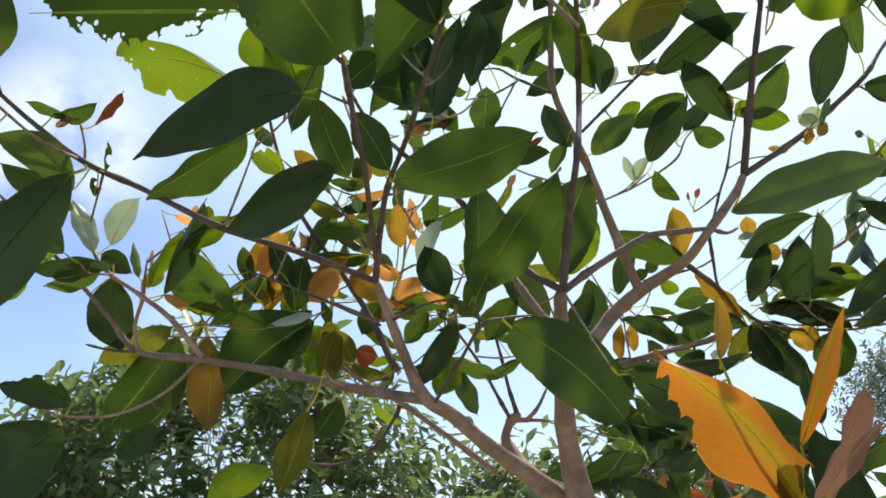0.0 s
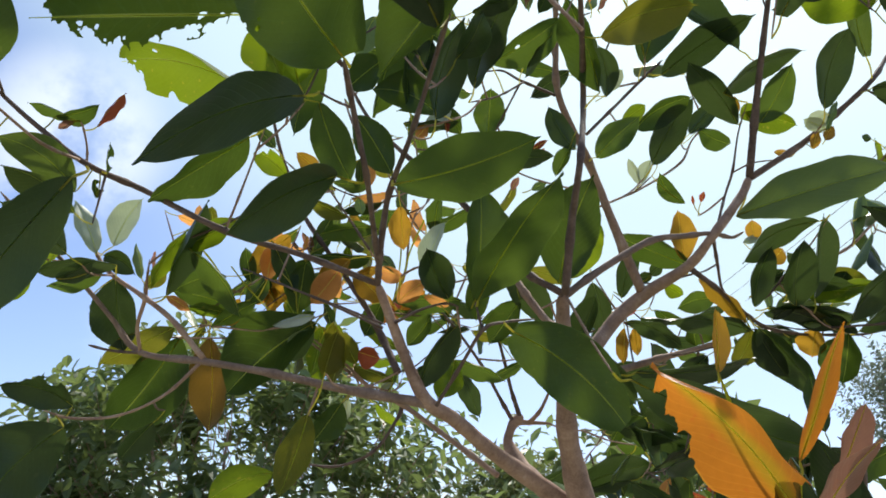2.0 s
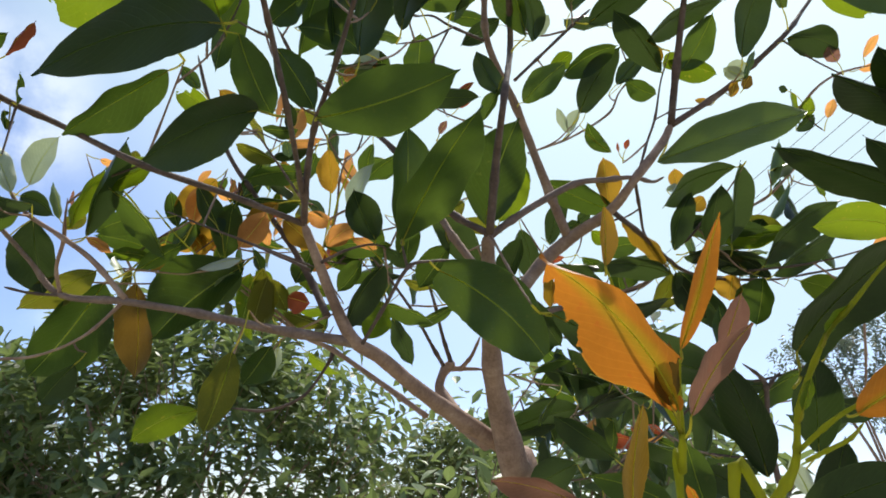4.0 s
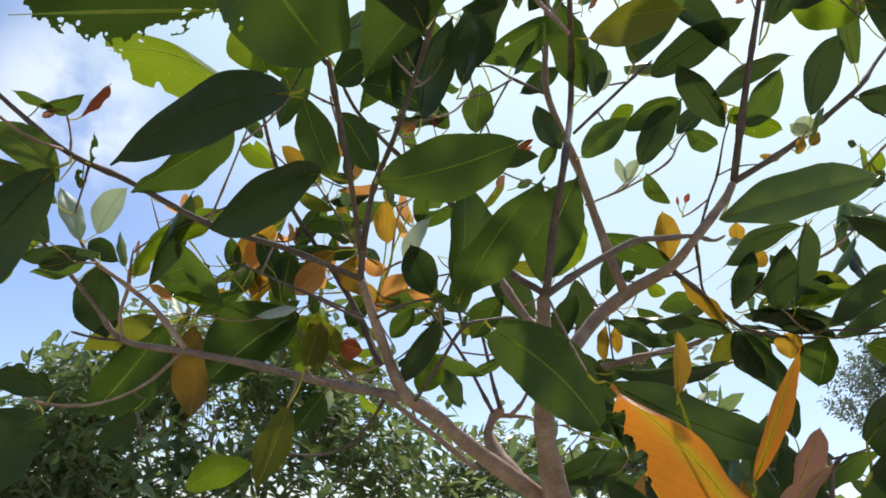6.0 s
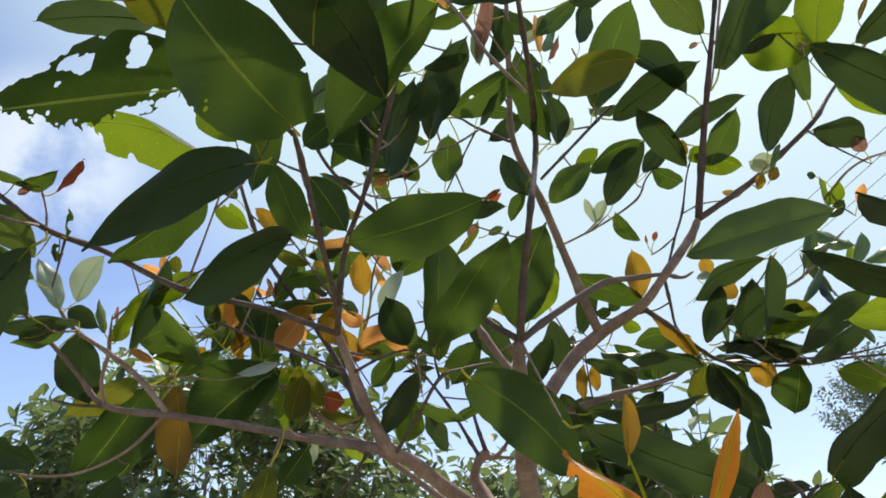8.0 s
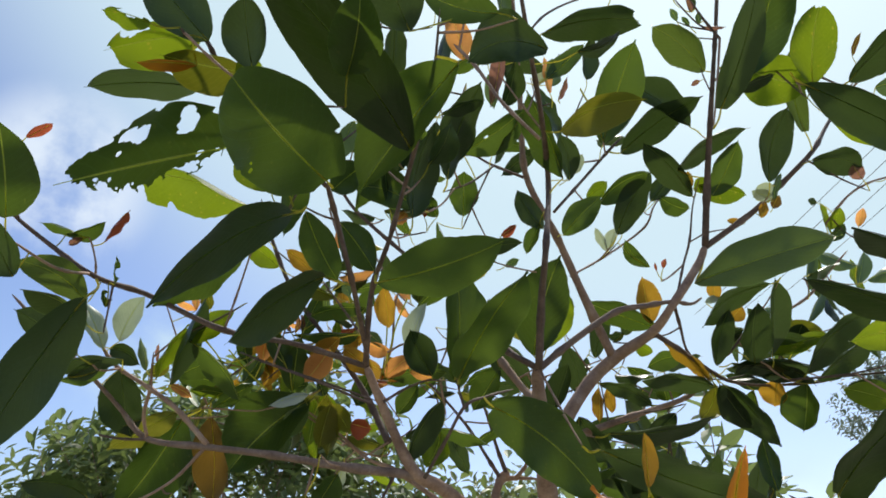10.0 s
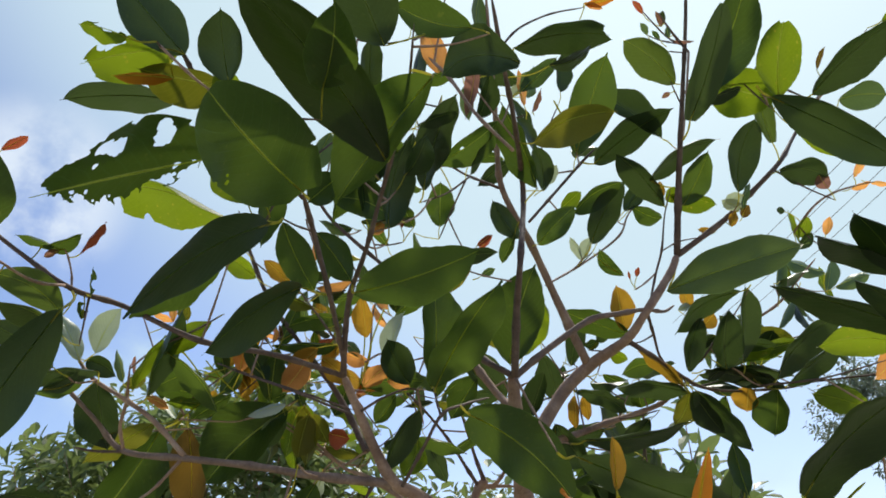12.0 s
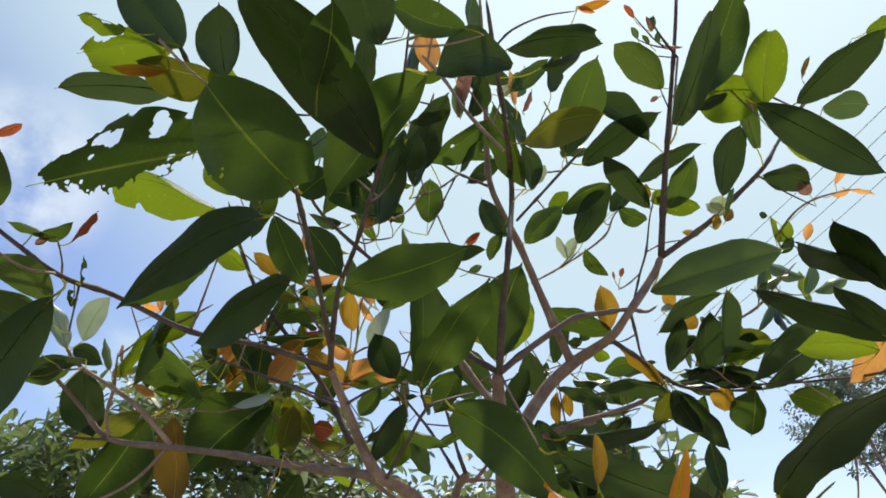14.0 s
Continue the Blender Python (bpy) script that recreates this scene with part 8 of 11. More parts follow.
leaf(twig_35, "dark", (-0.015, 0.752, 1.978), (0.045, 0.756, 1.983), (-0.088, -0.127, 0.988), 0.028, (-0.005, 0.757, 1.967), fold=0.13, arch=-0.027, bend=0.0)
leaf(twig_159, "dark", (-0.023, 0.828, 2.092), (0.010, 0.833, 2.114), (-0.580, 0.185, 0.794), 0.018, (-0.028, 0.818, 2.100), fold=-0.04, arch=0.058, bend=0.0)
leaf(twig_159, "dark", (-0.028, 0.804, 2.092), (0.007, 0.814, 2.123), (-0.634, -0.131, 0.762), 0.022, (-0.028, 0.818, 2.100), fold=-0.2, arch=-0.016, bend=0.0)
twig_162 = branch("bark", "twig", [(0.066, 0.782, 2.070, 0.0013), (0.057, 0.766, 2.091, 0.0010), (0.051, 0.749, 2.116, 0.0010)])
leaf(twig_162, "dark", (0.045, 0.759, 2.105), (0.027, 0.794, 2.064), (-0.403, 0.595, 0.695), 0.026, (0.051, 0.749, 2.116), fold=0.19, arch=-0.151, bend=0.0)
twig_163 = branch("bark_old", "twig", [(-0.070, 0.756, 2.016, 0.0014), (-0.057, 0.745, 2.036, 0.0011), (-0.049, 0.730, 2.064, 0.0010)])
leaf(twig_163, "dark", (-0.034, 0.732, 2.070), (-0.000, 0.736, 2.084), (-0.390, 0.039, 0.920), 0.017, (-0.049, 0.730, 2.064), fold=0.2, arch=0.079, bend=0.0)
leaf(twig_160, "dark", (0.023, 0.804, 2.073), (0.037, 0.785, 2.114), (-0.834, 0.317, 0.451), 0.022, (0.022, 0.798, 2.075), fold=0.02, arch=0.081, bend=0.0)
leaf(twig_163, "green", (-0.042, 0.724, 2.060), (0.021, 0.693, 2.047), (0.155, -0.098, 0.983), 0.033, (-0.049, 0.730, 2.064), fold=0.01, arch=0.017, bend=0.0)
leaf(twig_163, "dark", (-0.037, 0.752, 2.074), (-0.008, 0.712, 2.092), (0.795, 0.604, 0.057), 0.024, (-0.049, 0.730, 2.064), fold=-0.04, arch=-0.029, bend=0.0)
twig_164 = branch("bark_old", "twig", [(0.378, 0.728, 2.131, 0.0013), (0.414, 0.734, 2.145, 0.0011), (0.451, 0.742, 2.167, 0.0010)])
leaf(twig_164, "dark", (0.436, 0.745, 2.160), (0.389, 0.755, 2.136), (-0.453, -0.045, 0.891), 0.025, (0.451, 0.742, 2.167), fold=0.04, arch=-0.001, bend=0.0)
leaf(twig_164, "green", (0.425, 0.732, 2.168), (0.406, 0.677, 2.198), (-0.521, 0.534, 0.666), 0.030, (0.429, 0.737, 2.153), fold=0.17, arch=0.035, bend=0.0)
twig_166 = branch("bark_old", "twig", [(0.436, 0.738, 2.158, 0.0015), (0.456, 0.783, 2.181, 0.0012), (0.467, 0.830, 2.215, 0.0010)])
leaf(twig_166, "dark", (0.461, 0.816, 2.220), (0.439, 0.762, 2.237), (-0.607, 0.460, 0.648), 0.028, (0.467, 0.830, 2.215), fold=-0.04, arch=-0.048, bend=0.0)
twig_169 = branch("bark_old", "twig", [(0.436, 0.738, 2.158, 0.0014), (0.445, 0.726, 2.190, 0.0011), (0.452, 0.713, 2.231, 0.0010)])
leaf(twig_169, "green", (0.454, 0.699, 2.237), (0.461, 0.644, 2.257), (0.030, 0.351, 0.936), 0.028, (0.452, 0.713, 2.231), fold=0.5, bend=-0.072)
leaf(twig_67, "green", (0.290, 0.973, 1.853), (0.330, 0.999, 1.843), (0.033, 0.300, 0.953), 0.022, (0.277, 0.948, 1.847), fold=0.33, arch=-0.022, bend=0.0)
twig_170 = branch("bark_old", "twig", [(0.312, 1.096, 1.790, 0.0015), (0.334, 1.087, 1.826, 0.0012), (0.355, 1.075, 1.872, 0.0010)])
leaf(twig_170, "dark", (0.369, 1.079, 1.878), (0.431, 1.097, 1.903), (-0.438, 0.283, 0.853), 0.032, (0.355, 1.075, 1.872), fold=0.18, arch=0.072, bend=0.0)
twig_171 = branch("bark", "twig", [(0.343, 1.083, 1.843, 0.0015), (0.301, 1.074, 1.869, 0.0012), (0.258, 1.067, 1.907, 0.0010)])
leaf(twig_171, "dark", (0.254, 1.080, 1.899), (0.236, 1.142, 1.860), (-0.701, 0.221, 0.679), 0.035, (0.258, 1.067, 1.907), fold=-0.14, arch=0.067, bend=0.0)
leaf(twig_67, "dark", (0.268, 0.956, 1.837), (0.326, 0.988, 1.849), (-0.220, 0.039, 0.975), 0.031, (0.277, 0.948, 1.847), fold=-0.02, arch=-0.067, bend=0.0)
twig_172 = branch("bark_old", "twig", [(0.233, 0.911, 1.824, 0.0013), (0.218, 0.931, 1.817, 0.0010), (0.208, 0.954, 1.816, 0.0010)])
leaf(twig_172, "dark", (0.207, 0.956, 1.832), (0.206, 0.960, 1.868), (0.564, -0.817, 0.121), 0.017, (0.208, 0.954, 1.816), fold=0.21, arch=-0.082, bend=0.0)
twig_173 = branch("bark_old", "twig", [(0.288, 0.948, 1.777, 0.0013), (0.296, 0.959, 1.786, 0.0010), (0.306, 0.967, 1.801, 0.0010)])
leaf(twig_173, "green", (0.317, 0.979, 1.803), (0.361, 1.022, 1.811), (-0.191, 0.022, 0.981), 0.029, (0.306, 0.967, 1.801), fold=-0.07, arch=-0.033, bend=0.0)
leaf(twig_171, "dark", (0.328, 1.111, 1.857), (0.388, 1.108, 1.853), (0.081, 0.471, 0.878), 0.028, (0.334, 1.081, 1.848), fold=0.23, arch=-0.08, bend=0.0)
twig_174 = branch("bark", "twig", [(0.474, 1.043, 1.859, 0.0014), (0.436, 1.030, 1.849, 0.0011), (0.398, 1.020, 1.847, 0.0010)])
leaf(twig_174, "dark", (0.406, 1.030, 1.837), (0.428, 1.058, 1.807), (0.840, -0.102, 0.533), 0.021, (0.398, 1.020, 1.847), fold=0.07, arch=0.002, bend=0.0)
twig_175 = branch("bark_old", "twig", [(0.275, 1.070, 1.892, 0.0013), (0.239, 1.052, 1.876, 0.0011), (0.202, 1.035, 1.869, 0.0010)])
leaf(twig_175, "dark", (0.214, 1.045, 1.872), (0.266, 1.091, 1.888), (-0.248, -0.051, 0.967), 0.033, (0.202, 1.035, 1.869), fold=0.1, arch=0.001, bend=0.0)
twig_176 = branch("bark_old", "twig", [(0.414, 1.024, 1.847, 0.0013), (0.408, 1.008, 1.842, 0.0010), (0.406, 0.991, 1.841, 0.0010)])
leaf(twig_176, "dark", (0.394, 0.981, 1.840), (0.347, 0.943, 1.835), (0.006, -0.128, 0.992), 0.028, (0.406, 0.991, 1.841), fold=0.04, arch=-0.049, bend=0.0)
twig_177 = branch("bark", "twig", [(-0.029, 0.973, 1.839, 0.0014), (0.010, 1.007, 1.847, 0.0011), (0.043, 1.048, 1.863, 0.0010)])
leaf(twig_177, "green", (0.032, 1.039, 1.855), (-0.016, 0.998, 1.821), (-0.596, 0.043, 0.802), 0.033, (0.043, 1.048, 1.863), fold=-0.02, arch=0.062, bend=0.0)
twig_178 = branch("bark_old", "twig", [(0.030, 1.031, 1.856, 0.0017), (0.052, 1.024, 1.910, 0.0013), (0.075, 1.020, 1.981, 0.0010)])
leaf(twig_178, "olive", (0.083, 1.011, 1.991), (0.118, 0.974, 2.033), (-0.737, 0.083, 0.671), 0.030, (0.075, 1.020, 1.981), fold=0.06, arch=-0.033, bend=0.0)
twig_179 = branch("bark_old", "twig", [(0.070, 0.970, 1.783, 0.0014), (0.104, 0.944, 1.775, 0.0011), (0.138, 0.916, 1.776, 0.0010)])
leaf(twig_179, "green", (0.124, 0.919, 1.768), (0.080, 0.928, 1.743), (-0.400, 0.390, 0.829), 0.024, (0.138, 0.916, 1.776), fold=-0.05, arch=0.037, bend=0.0)
leaf(twig_179, "green", (0.093, 0.921, 1.794), (0.130, 0.945, 1.812), (-0.526, 0.207, 0.825), 0.022, (0.111, 0.938, 1.775), fold=-0.14, arch=-0.026, bend=0.0)
twig_180 = branch("bark", "twig", [(-0.021, 0.980, 1.841, 0.0014), (0.002, 0.953, 1.854, 0.0011), (0.030, 0.933, 1.874, 0.0010)])
leaf(twig_180, "olive", (0.032, 0.945, 1.865), (0.040, 0.979, 1.838), (0.855, 0.192, 0.482), 0.020, (0.030, 0.933, 1.874), fold=-0.04, arch=-0.072, bend=0.0)
leaf(twig_177, "green", (0.015, 1.004, 1.867), (-0.042, 0.993, 1.847), (-0.365, 0.587, 0.723), 0.028, (0.010, 1.007, 1.847), fold=-0.26, arch=-0.08, bend=0.0)
leaf(twig_z, "dark", (0.039, 0.952, 1.778), (-0.008, 1.002, 1.766), (0.037, 0.267, 0.963), 0.032, (0.059, 0.949, 1.792), fold=-0.15, arch=0.065, bend=0.0)
twig_181 = branch("bark_old", "twig", [(0.018, 0.940, 1.866, 0.0014), (0.054, 0.925, 1.869, 0.0011), (0.091, 0.916, 1.881, 0.0010)])
leaf(twig_181, "green", (0.096, 0.921, 1.896), (0.109, 0.937, 1.940), (-0.945, 0.271, 0.183), 0.023, (0.091, 0.916, 1.881), fold=-0.08, arch=0.063, bend=0.0)
twig_182 = branch("bark_old", "twig", [(0.052, 1.024, 1.910, 0.0013), (0.040, 1.041, 1.925, 0.0010), (0.030, 1.061, 1.945, 0.0010)])
leaf(twig_182, "olive", (0.046, 1.063, 1.942), (0.096, 1.071, 1.934), (0.012, 0.676, 0.737), 0.024, (0.030, 1.061, 1.945), fold=0.19, bend=-0.082)
twig_183 = branch("bark", "twig", [(0.030, 1.031, 1.856, 0.0013), (0.032, 1.068, 1.835, 0.0011), (0.039, 1.103, 1.820, 0.0010)])
leaf(twig_183, "dark", (0.040, 1.092, 1.831), (0.045, 1.048, 1.872), (0.826, 0.431, 0.363), 0.028, (0.039, 1.103, 1.820), fold=0.24, arch=-0.02, bend=0.0)
twig_184 = branch("bark_old", "twig", [(-0.003, 0.958, 1.851, 0.0013), (0.014, 0.962, 1.831, 0.0010), (0.031, 0.967, 1.815, 0.0010)])
leaf(twig_184, "green", (0.030, 0.955, 1.825), (0.024, 0.898, 1.871), (-0.812, 0.408, 0.418), 0.033, (0.031, 0.967, 1.815), fold=-0.18, arch=0.071, bend=0.0)
twig_185 = branch("bark_old", "twig", [(-0.007, 0.864, 1.924, 0.0015), (0.003, 0.895, 1.956, 0.0012), (0.021, 0.922, 2.000, 0.0010)])
leaf(twig_185, "green", (0.019, 0.932, 1.987), (0.011, 0.963, 1.944), (0.523, 0.730, 0.440), 0.025, (0.021, 0.922, 2.000), fold=0.26, arch=-0.094, bend=0.0)
twig_186 = branch("bark", "twig", [(0.024, 1.023, 1.852, 0.0013), (0.043, 1.025, 1.844, 0.0010), (0.061, 1.027, 1.840, 0.0010)])
leaf(twig_186, "green", (0.075, 1.022, 1.846), (0.122, 1.004, 1.865), (-0.088, 0.600, 0.795), 0.025, (0.061, 1.027, 1.840), fold=-0.33, arch=0.119, bend=0.0)
twig_187 = branch("bark_old", "twig", [(0.031, 1.061, 1.839, 0.0013), (0.037, 1.058, 1.819, 0.0010), (0.041, 1.054, 1.805, 0.0010)])
leaf(twig_187, "dark", (0.047, 1.060, 1.792), (0.075, 1.085, 1.733), (0.457, 0.715, 0.528), 0.032, (0.041, 1.054, 1.805), fold=0.5, arch=0.014, bend=0.0)
leaf(twig_180, "green", (0.016, 0.957, 1.854), (-0.025, 1.004, 1.856), (0.087, 0.036, 0.996), 0.029, (0.007, 0.949, 1.857), fold=0.18, arch=-0.053, bend=0.0)
twig_188 = branch("bark_old", "twig", [(0.057, 1.023, 1.923, 0.0014), (0.090, 1.040, 1.927, 0.0011), (0.118, 1.065, 1.941, 0.0010)])
leaf(twig_188, "olive", (0.133, 1.066, 1.938), (0.200, 1.070, 1.924), (0.141, 0.480, 0.866), 0.031, (0.118, 1.065, 1.941), fold=0.13, arch=0.097, bend=0.0)
leaf(twig_24, "green", (0.043, 0.815, 1.994), (0.066, 0.817, 1.942), (0.891, 0.195, 0.410), 0.026, (0.074, 0.817, 1.985), fold=-0.15, arch=-0.028, bend=0.0)
twig_189 = branch("bark", "twig", [(0.001, 0.889, 1.949, 0.0013), (-0.013, 0.904, 1.949, 0.0010), (-0.024, 0.922, 1.954, 0.0010)])
leaf(twig_189, "coral", (-0.018, 0.936, 1.948), (0.001, 0.982, 1.925), (0.661, 0.084, 0.746), 0.025, (-0.024, 0.922, 1.954), fold=-0.04, arch=0.004, bend=0.0)
twig_190 = branch("bark_old", "twig", [(-0.020, 0.915, 1.952, 0.0013), (-0.009, 0.941, 1.944, 0.0011), (0.005, 0.967, 1.942, 0.0010)])
leaf(twig_190, "coral", (-0.001, 0.973, 1.956), (-0.023, 0.997, 2.013), (0.879, 0.450, 0.158), 0.030, (0.005, 0.967, 1.942), fold=0.04, arch=0.002, bend=0.0)
twig_191 = branch("bark_old", "twig", [(-0.020, 0.915, 1.952, 0.0014), (-0.042, 0.904, 1.989, 0.0012), (-0.065, 0.899, 2.037, 0.0010)])
leaf(twig_191, "coral", (-0.071, 0.902, 2.022), (-0.089, 0.913, 1.977), (-0.846, 0.339, 0.411), 0.023, (-0.065, 0.899, 2.037), fold=-0.12, arch=-0.078, bend=0.0)
twig_192 = branch("bark", "twig", [(-0.033, 0.908, 1.973, 0.0013), (-0.057, 0.902, 1.964, 0.0010), (-0.080, 0.891, 1.960, 0.0010)])
leaf(twig_192, "dark", (-0.079, 0.880, 1.971), (-0.076, 0.854, 1.996), (-0.637, 0.509, 0.579), 0.017, (-0.080, 0.891, 1.960), fold=0.12, arch=-0.068, bend=0.0)
twig_193 = branch("bark_old", "twig", [(-0.071, 0.896, 1.961, 0.0013), (-0.088, 0.882, 1.942, 0.0010), (-0.107, 0.873, 1.927, 0.0010)])
leaf(twig_193, "dark", (-0.092, 0.867, 1.929), (-0.044, 0.850, 1.934), (-0.087, 0.040, 0.995), 0.024, (-0.107, 0.873, 1.927), fold=-0.11, arch=0.021, bend=0.0)
twig_194 = branch("bark_old", "twig", [(-0.038, 0.771, 1.975, 0.0013), (-0.032, 0.795, 1.984, 0.0011), (-0.022, 0.817, 2.001, 0.0010)])
leaf(twig_194, "dark", (-0.035, 0.824, 2.008), (-0.083, 0.852, 2.035), (0.522, 0.080, 0.849), 0.028, (-0.022, 0.817, 2.001), fold=-0.02, arch=-0.061, bend=0.0)
leaf(twig_193, "coral", (-0.082, 0.853, 1.940), (-0.036, 0.873, 1.960), (-0.421, 0.048, 0.906), 0.025, (-0.092, 0.880, 1.938), fold=-0.1, arch=-0.042, bend=0.0)
twig_195 = branch("bark", "twig", [(-0.051, 0.902, 2.007, 0.0013), (-0.073, 0.883, 2.012, 0.0011), (-0.089, 0.859, 2.024, 0.0010)])
leaf(twig_195, "coral", (-0.088, 0.856, 2.009), (-0.087, 0.845, 1.963), (-0.864, -0.497, 0.085), 0.022, (-0.089, 0.859, 2.024), fold=-0.01, arch=0.052, bend=0.0)
twig_196 = branch("bark_old", "twig", [(0.358, 0.905, 2.083, 0.0015), (0.351, 0.920, 2.128, 0.0012), (0.347, 0.936, 2.184, 0.0010)])
leaf(twig_196, "dark", (0.334, 0.927, 2.179), (0.263, 0.883, 2.152), (-0.146, -0.325, 0.934), 0.041, (0.347, 0.936, 2.184), fold=-0.09, arch=0.045, bend=0.0)
twig_197 = branch("bark_old", "twig", [(0.246, 0.795, 2.065, 0.0016), (0.220, 0.839, 2.091, 0.0013), (0.182, 0.875, 2.134, 0.0010)])
leaf(twig_197, "green", (0.167, 0.877, 2.138), (0.107, 0.886, 2.152), (0.241, 0.118, 0.963), 0.029, (0.182, 0.875, 2.134), fold=0.13, arch=0.086, bend=0.0)
twig_198 = branch("bark", "twig", [(0.206, 0.854, 2.107, 0.0013), (0.212, 0.851, 2.120, 0.0010), (0.217, 0.848, 2.138, 0.0010)])
leaf(twig_198, "dark", (0.212, 0.850, 2.153), (0.194, 0.858, 2.203), (0.944, 0.095, 0.316), 0.025, (0.217, 0.848, 2.138), fold=0.02, arch=-0.042, bend=0.0)
twig_199 = branch("bark_old", "twig", [(0.198, 0.861, 2.116, 0.0015), (0.188, 0.868, 2.180, 0.0012), (0.177, 0.874, 2.257, 0.0010)])
leaf(twig_199, "dark", (0.184, 0.882, 2.246), (0.217, 0.915, 2.196), (-0.690, 0.724, 0.026), 0.031, (0.177, 0.874, 2.257), fold=-0.03, arch=0.029, bend=0.0)
leaf(twig_199, "green", (0.205, 0.877, 2.245), (0.225, 0.893, 2.315), (-0.930, 0.312, 0.193), 0.034, (0.179, 0.873, 2.242), fold=0.17, arch=-0.051, bend=0.0)
twig_200 = branch("bark_old", "twig", [(0.220, 0.839, 2.091, 0.0013), (0.201, 0.831, 2.097, 0.0010), (0.185, 0.817, 2.109, 0.0010)])
leaf(twig_200, "dark", (0.172, 0.821, 2.100), (0.126, 0.837, 2.071), (-0.282, 0.588, 0.758), 0.026, (0.185, 0.817, 2.109), fold=-0.06, arch=0.077, bend=0.0)
leaf(twig_198, "dark", (0.210, 0.862, 2.129), (0.181, 0.807, 2.159), (-0.852, 0.508, 0.130), 0.032, (0.214, 0.850, 2.127), fold=0.04, arch=-0.034, bend=0.0)
twig_201 = branch("bark", "twig", [(0.215, 0.849, 2.130, 0.0014), (0.223, 0.821, 2.146, 0.0011), (0.237, 0.795, 2.170, 0.0010)])
leaf(twig_201, "dark", (0.240, 0.792, 2.186), (0.253, 0.783, 2.251), (-0.596, 0.770, 0.227), 0.031, (0.237, 0.795, 2.170), fold=-0.37, arch=0.109, bend=0.0)
leaf(twig_20, "green", (0.105, 0.655, 2.123), (0.044, 0.692, 2.125), (-0.127, -0.256, 0.958), 0.033, (0.106, 0.637, 2.097), fold=0.03, arch=-0.009, bend=0.0)
leaf(twig_20, "dark", (0.136, 0.652, 2.105), (0.122, 0.687, 2.068), (-0.320, 0.624, 0.713), 0.025, (0.112, 0.639, 2.088), fold=-0.5, bend=0.062)
twig_202 = branch("bark_old", "twig", [(-0.020, 0.645, 2.030, 0.0016), (-0.015, 0.647, 2.103, 0.0013), (-0.010, 0.648, 2.191, 0.0010)])
leaf(twig_202, "green", (-0.015, 0.650, 2.176), (-0.035, 0.657, 2.125), (-0.862, 0.338, 0.378), 0.025, (-0.010, 0.648, 2.191), fold=0.39, arch=-0.028, bend=0.0)
twig_203 = branch("bark_old", "twig", [(0.143, 0.702, 2.154, 0.0014), (0.129, 0.723, 2.178, 0.0011), (0.115, 0.744, 2.209, 0.0010)])
leaf(twig_203, "dark", (0.129, 0.750, 2.205), (0.188, 0.774, 2.187), (0.219, 0.183, 0.958), 0.030, (0.115, 0.744, 2.209), fold=-0.08, arch=-0.004, bend=0.0)
leaf(twig_20, "green", (0.095, 0.653, 2.109), (0.062, 0.631, 2.119), (0.415, -0.219, 0.883), 0.019, (0.106, 0.637, 2.097), fold=-0.16, arch=-0.018, bend=0.0)
leaf(limb_mid, "green", (0.126, 0.674, 2.182), (0.134, 0.678, 2.255), (-0.816, 0.575, 0.060), 0.034, (0.141, 0.684, 2.194), fold=-0.07, arch=0.064, bend=0.0)
twig_204 = branch("bark", "twig", [(-0.012, 0.647, 2.155, 0.0013), (0.015, 0.663, 2.163, 0.0011), (0.044, 0.675, 2.177, 0.0010)])
leaf(twig_204, "dark", (0.048, 0.667, 2.190), (0.065, 0.637, 2.234), (-0.737, 0.398, 0.547), 0.026, (0.044, 0.675, 2.177), fold=-0.23, arch=-0.07, bend=0.0)
leaf(twig_204, "dark", (0.014, 0.633, 2.155), (0.005, 0.672, 2.103), (0.885, 0.432, 0.176), 0.030, (-0.001, 0.654, 2.158), fold=0.09, arch=0.025, bend=0.0)
twig_205 = branch("bark_old", "twig", [(0.248, 1.083, 1.733, 0.0014), (0.233, 1.106, 1.707, 0.0011), (0.220, 1.129, 1.691, 0.0010)])
leaf(twig_205, "dark", (0.206, 1.136, 1.685), (0.145, 1.166, 1.656), (-0.068, 0.618, 0.783), 0.034, (0.220, 1.129, 1.691), fold=-0.06, arch=-0.087, bend=0.0)
twig_206 = branch("bark_old", "twig", [(0.390, 1.048, 1.698, 0.0014), (0.389, 1.055, 1.667, 0.0011), (0.389, 1.062, 1.645, 0.0010)])
leaf(twig_206, "dark", (0.384, 1.065, 1.630), (0.363, 1.076, 1.569), (-0.597, 0.730, 0.333), 0.030, (0.389, 1.062, 1.645), fold=0.14, arch=0.079, bend=0.0)
twig_207 = branch("bark", "twig", [(0.225, 1.120, 1.697, 0.0016), (0.250, 1.174, 1.652, 0.0013), (0.283, 1.224, 1.623, 0.0010)])
leaf(twig_207, "dark", (0.279, 1.228, 1.638), (0.259, 1.246, 1.704), (0.807, 0.584, 0.087), 0.033, (0.283, 1.224, 1.623), fold=0.14, arch=0.071, bend=0.0)
leaf(twig_207, "dark", (0.261, 1.138, 1.647), (0.269, 1.183, 1.573), (0.914, 0.294, 0.280), 0.040, (0.245, 1.164, 1.660), fold=-0.24, arch=0.075, bend=0.0)
leaf(twig_156, "green", (0.553, 1.359, 1.598), (0.566, 1.443, 1.525), (0.992, -0.125, 0.028), 0.052, (0.552, 1.347, 1.609), fold=-0.1, arch=-0.015, bend=0.0)
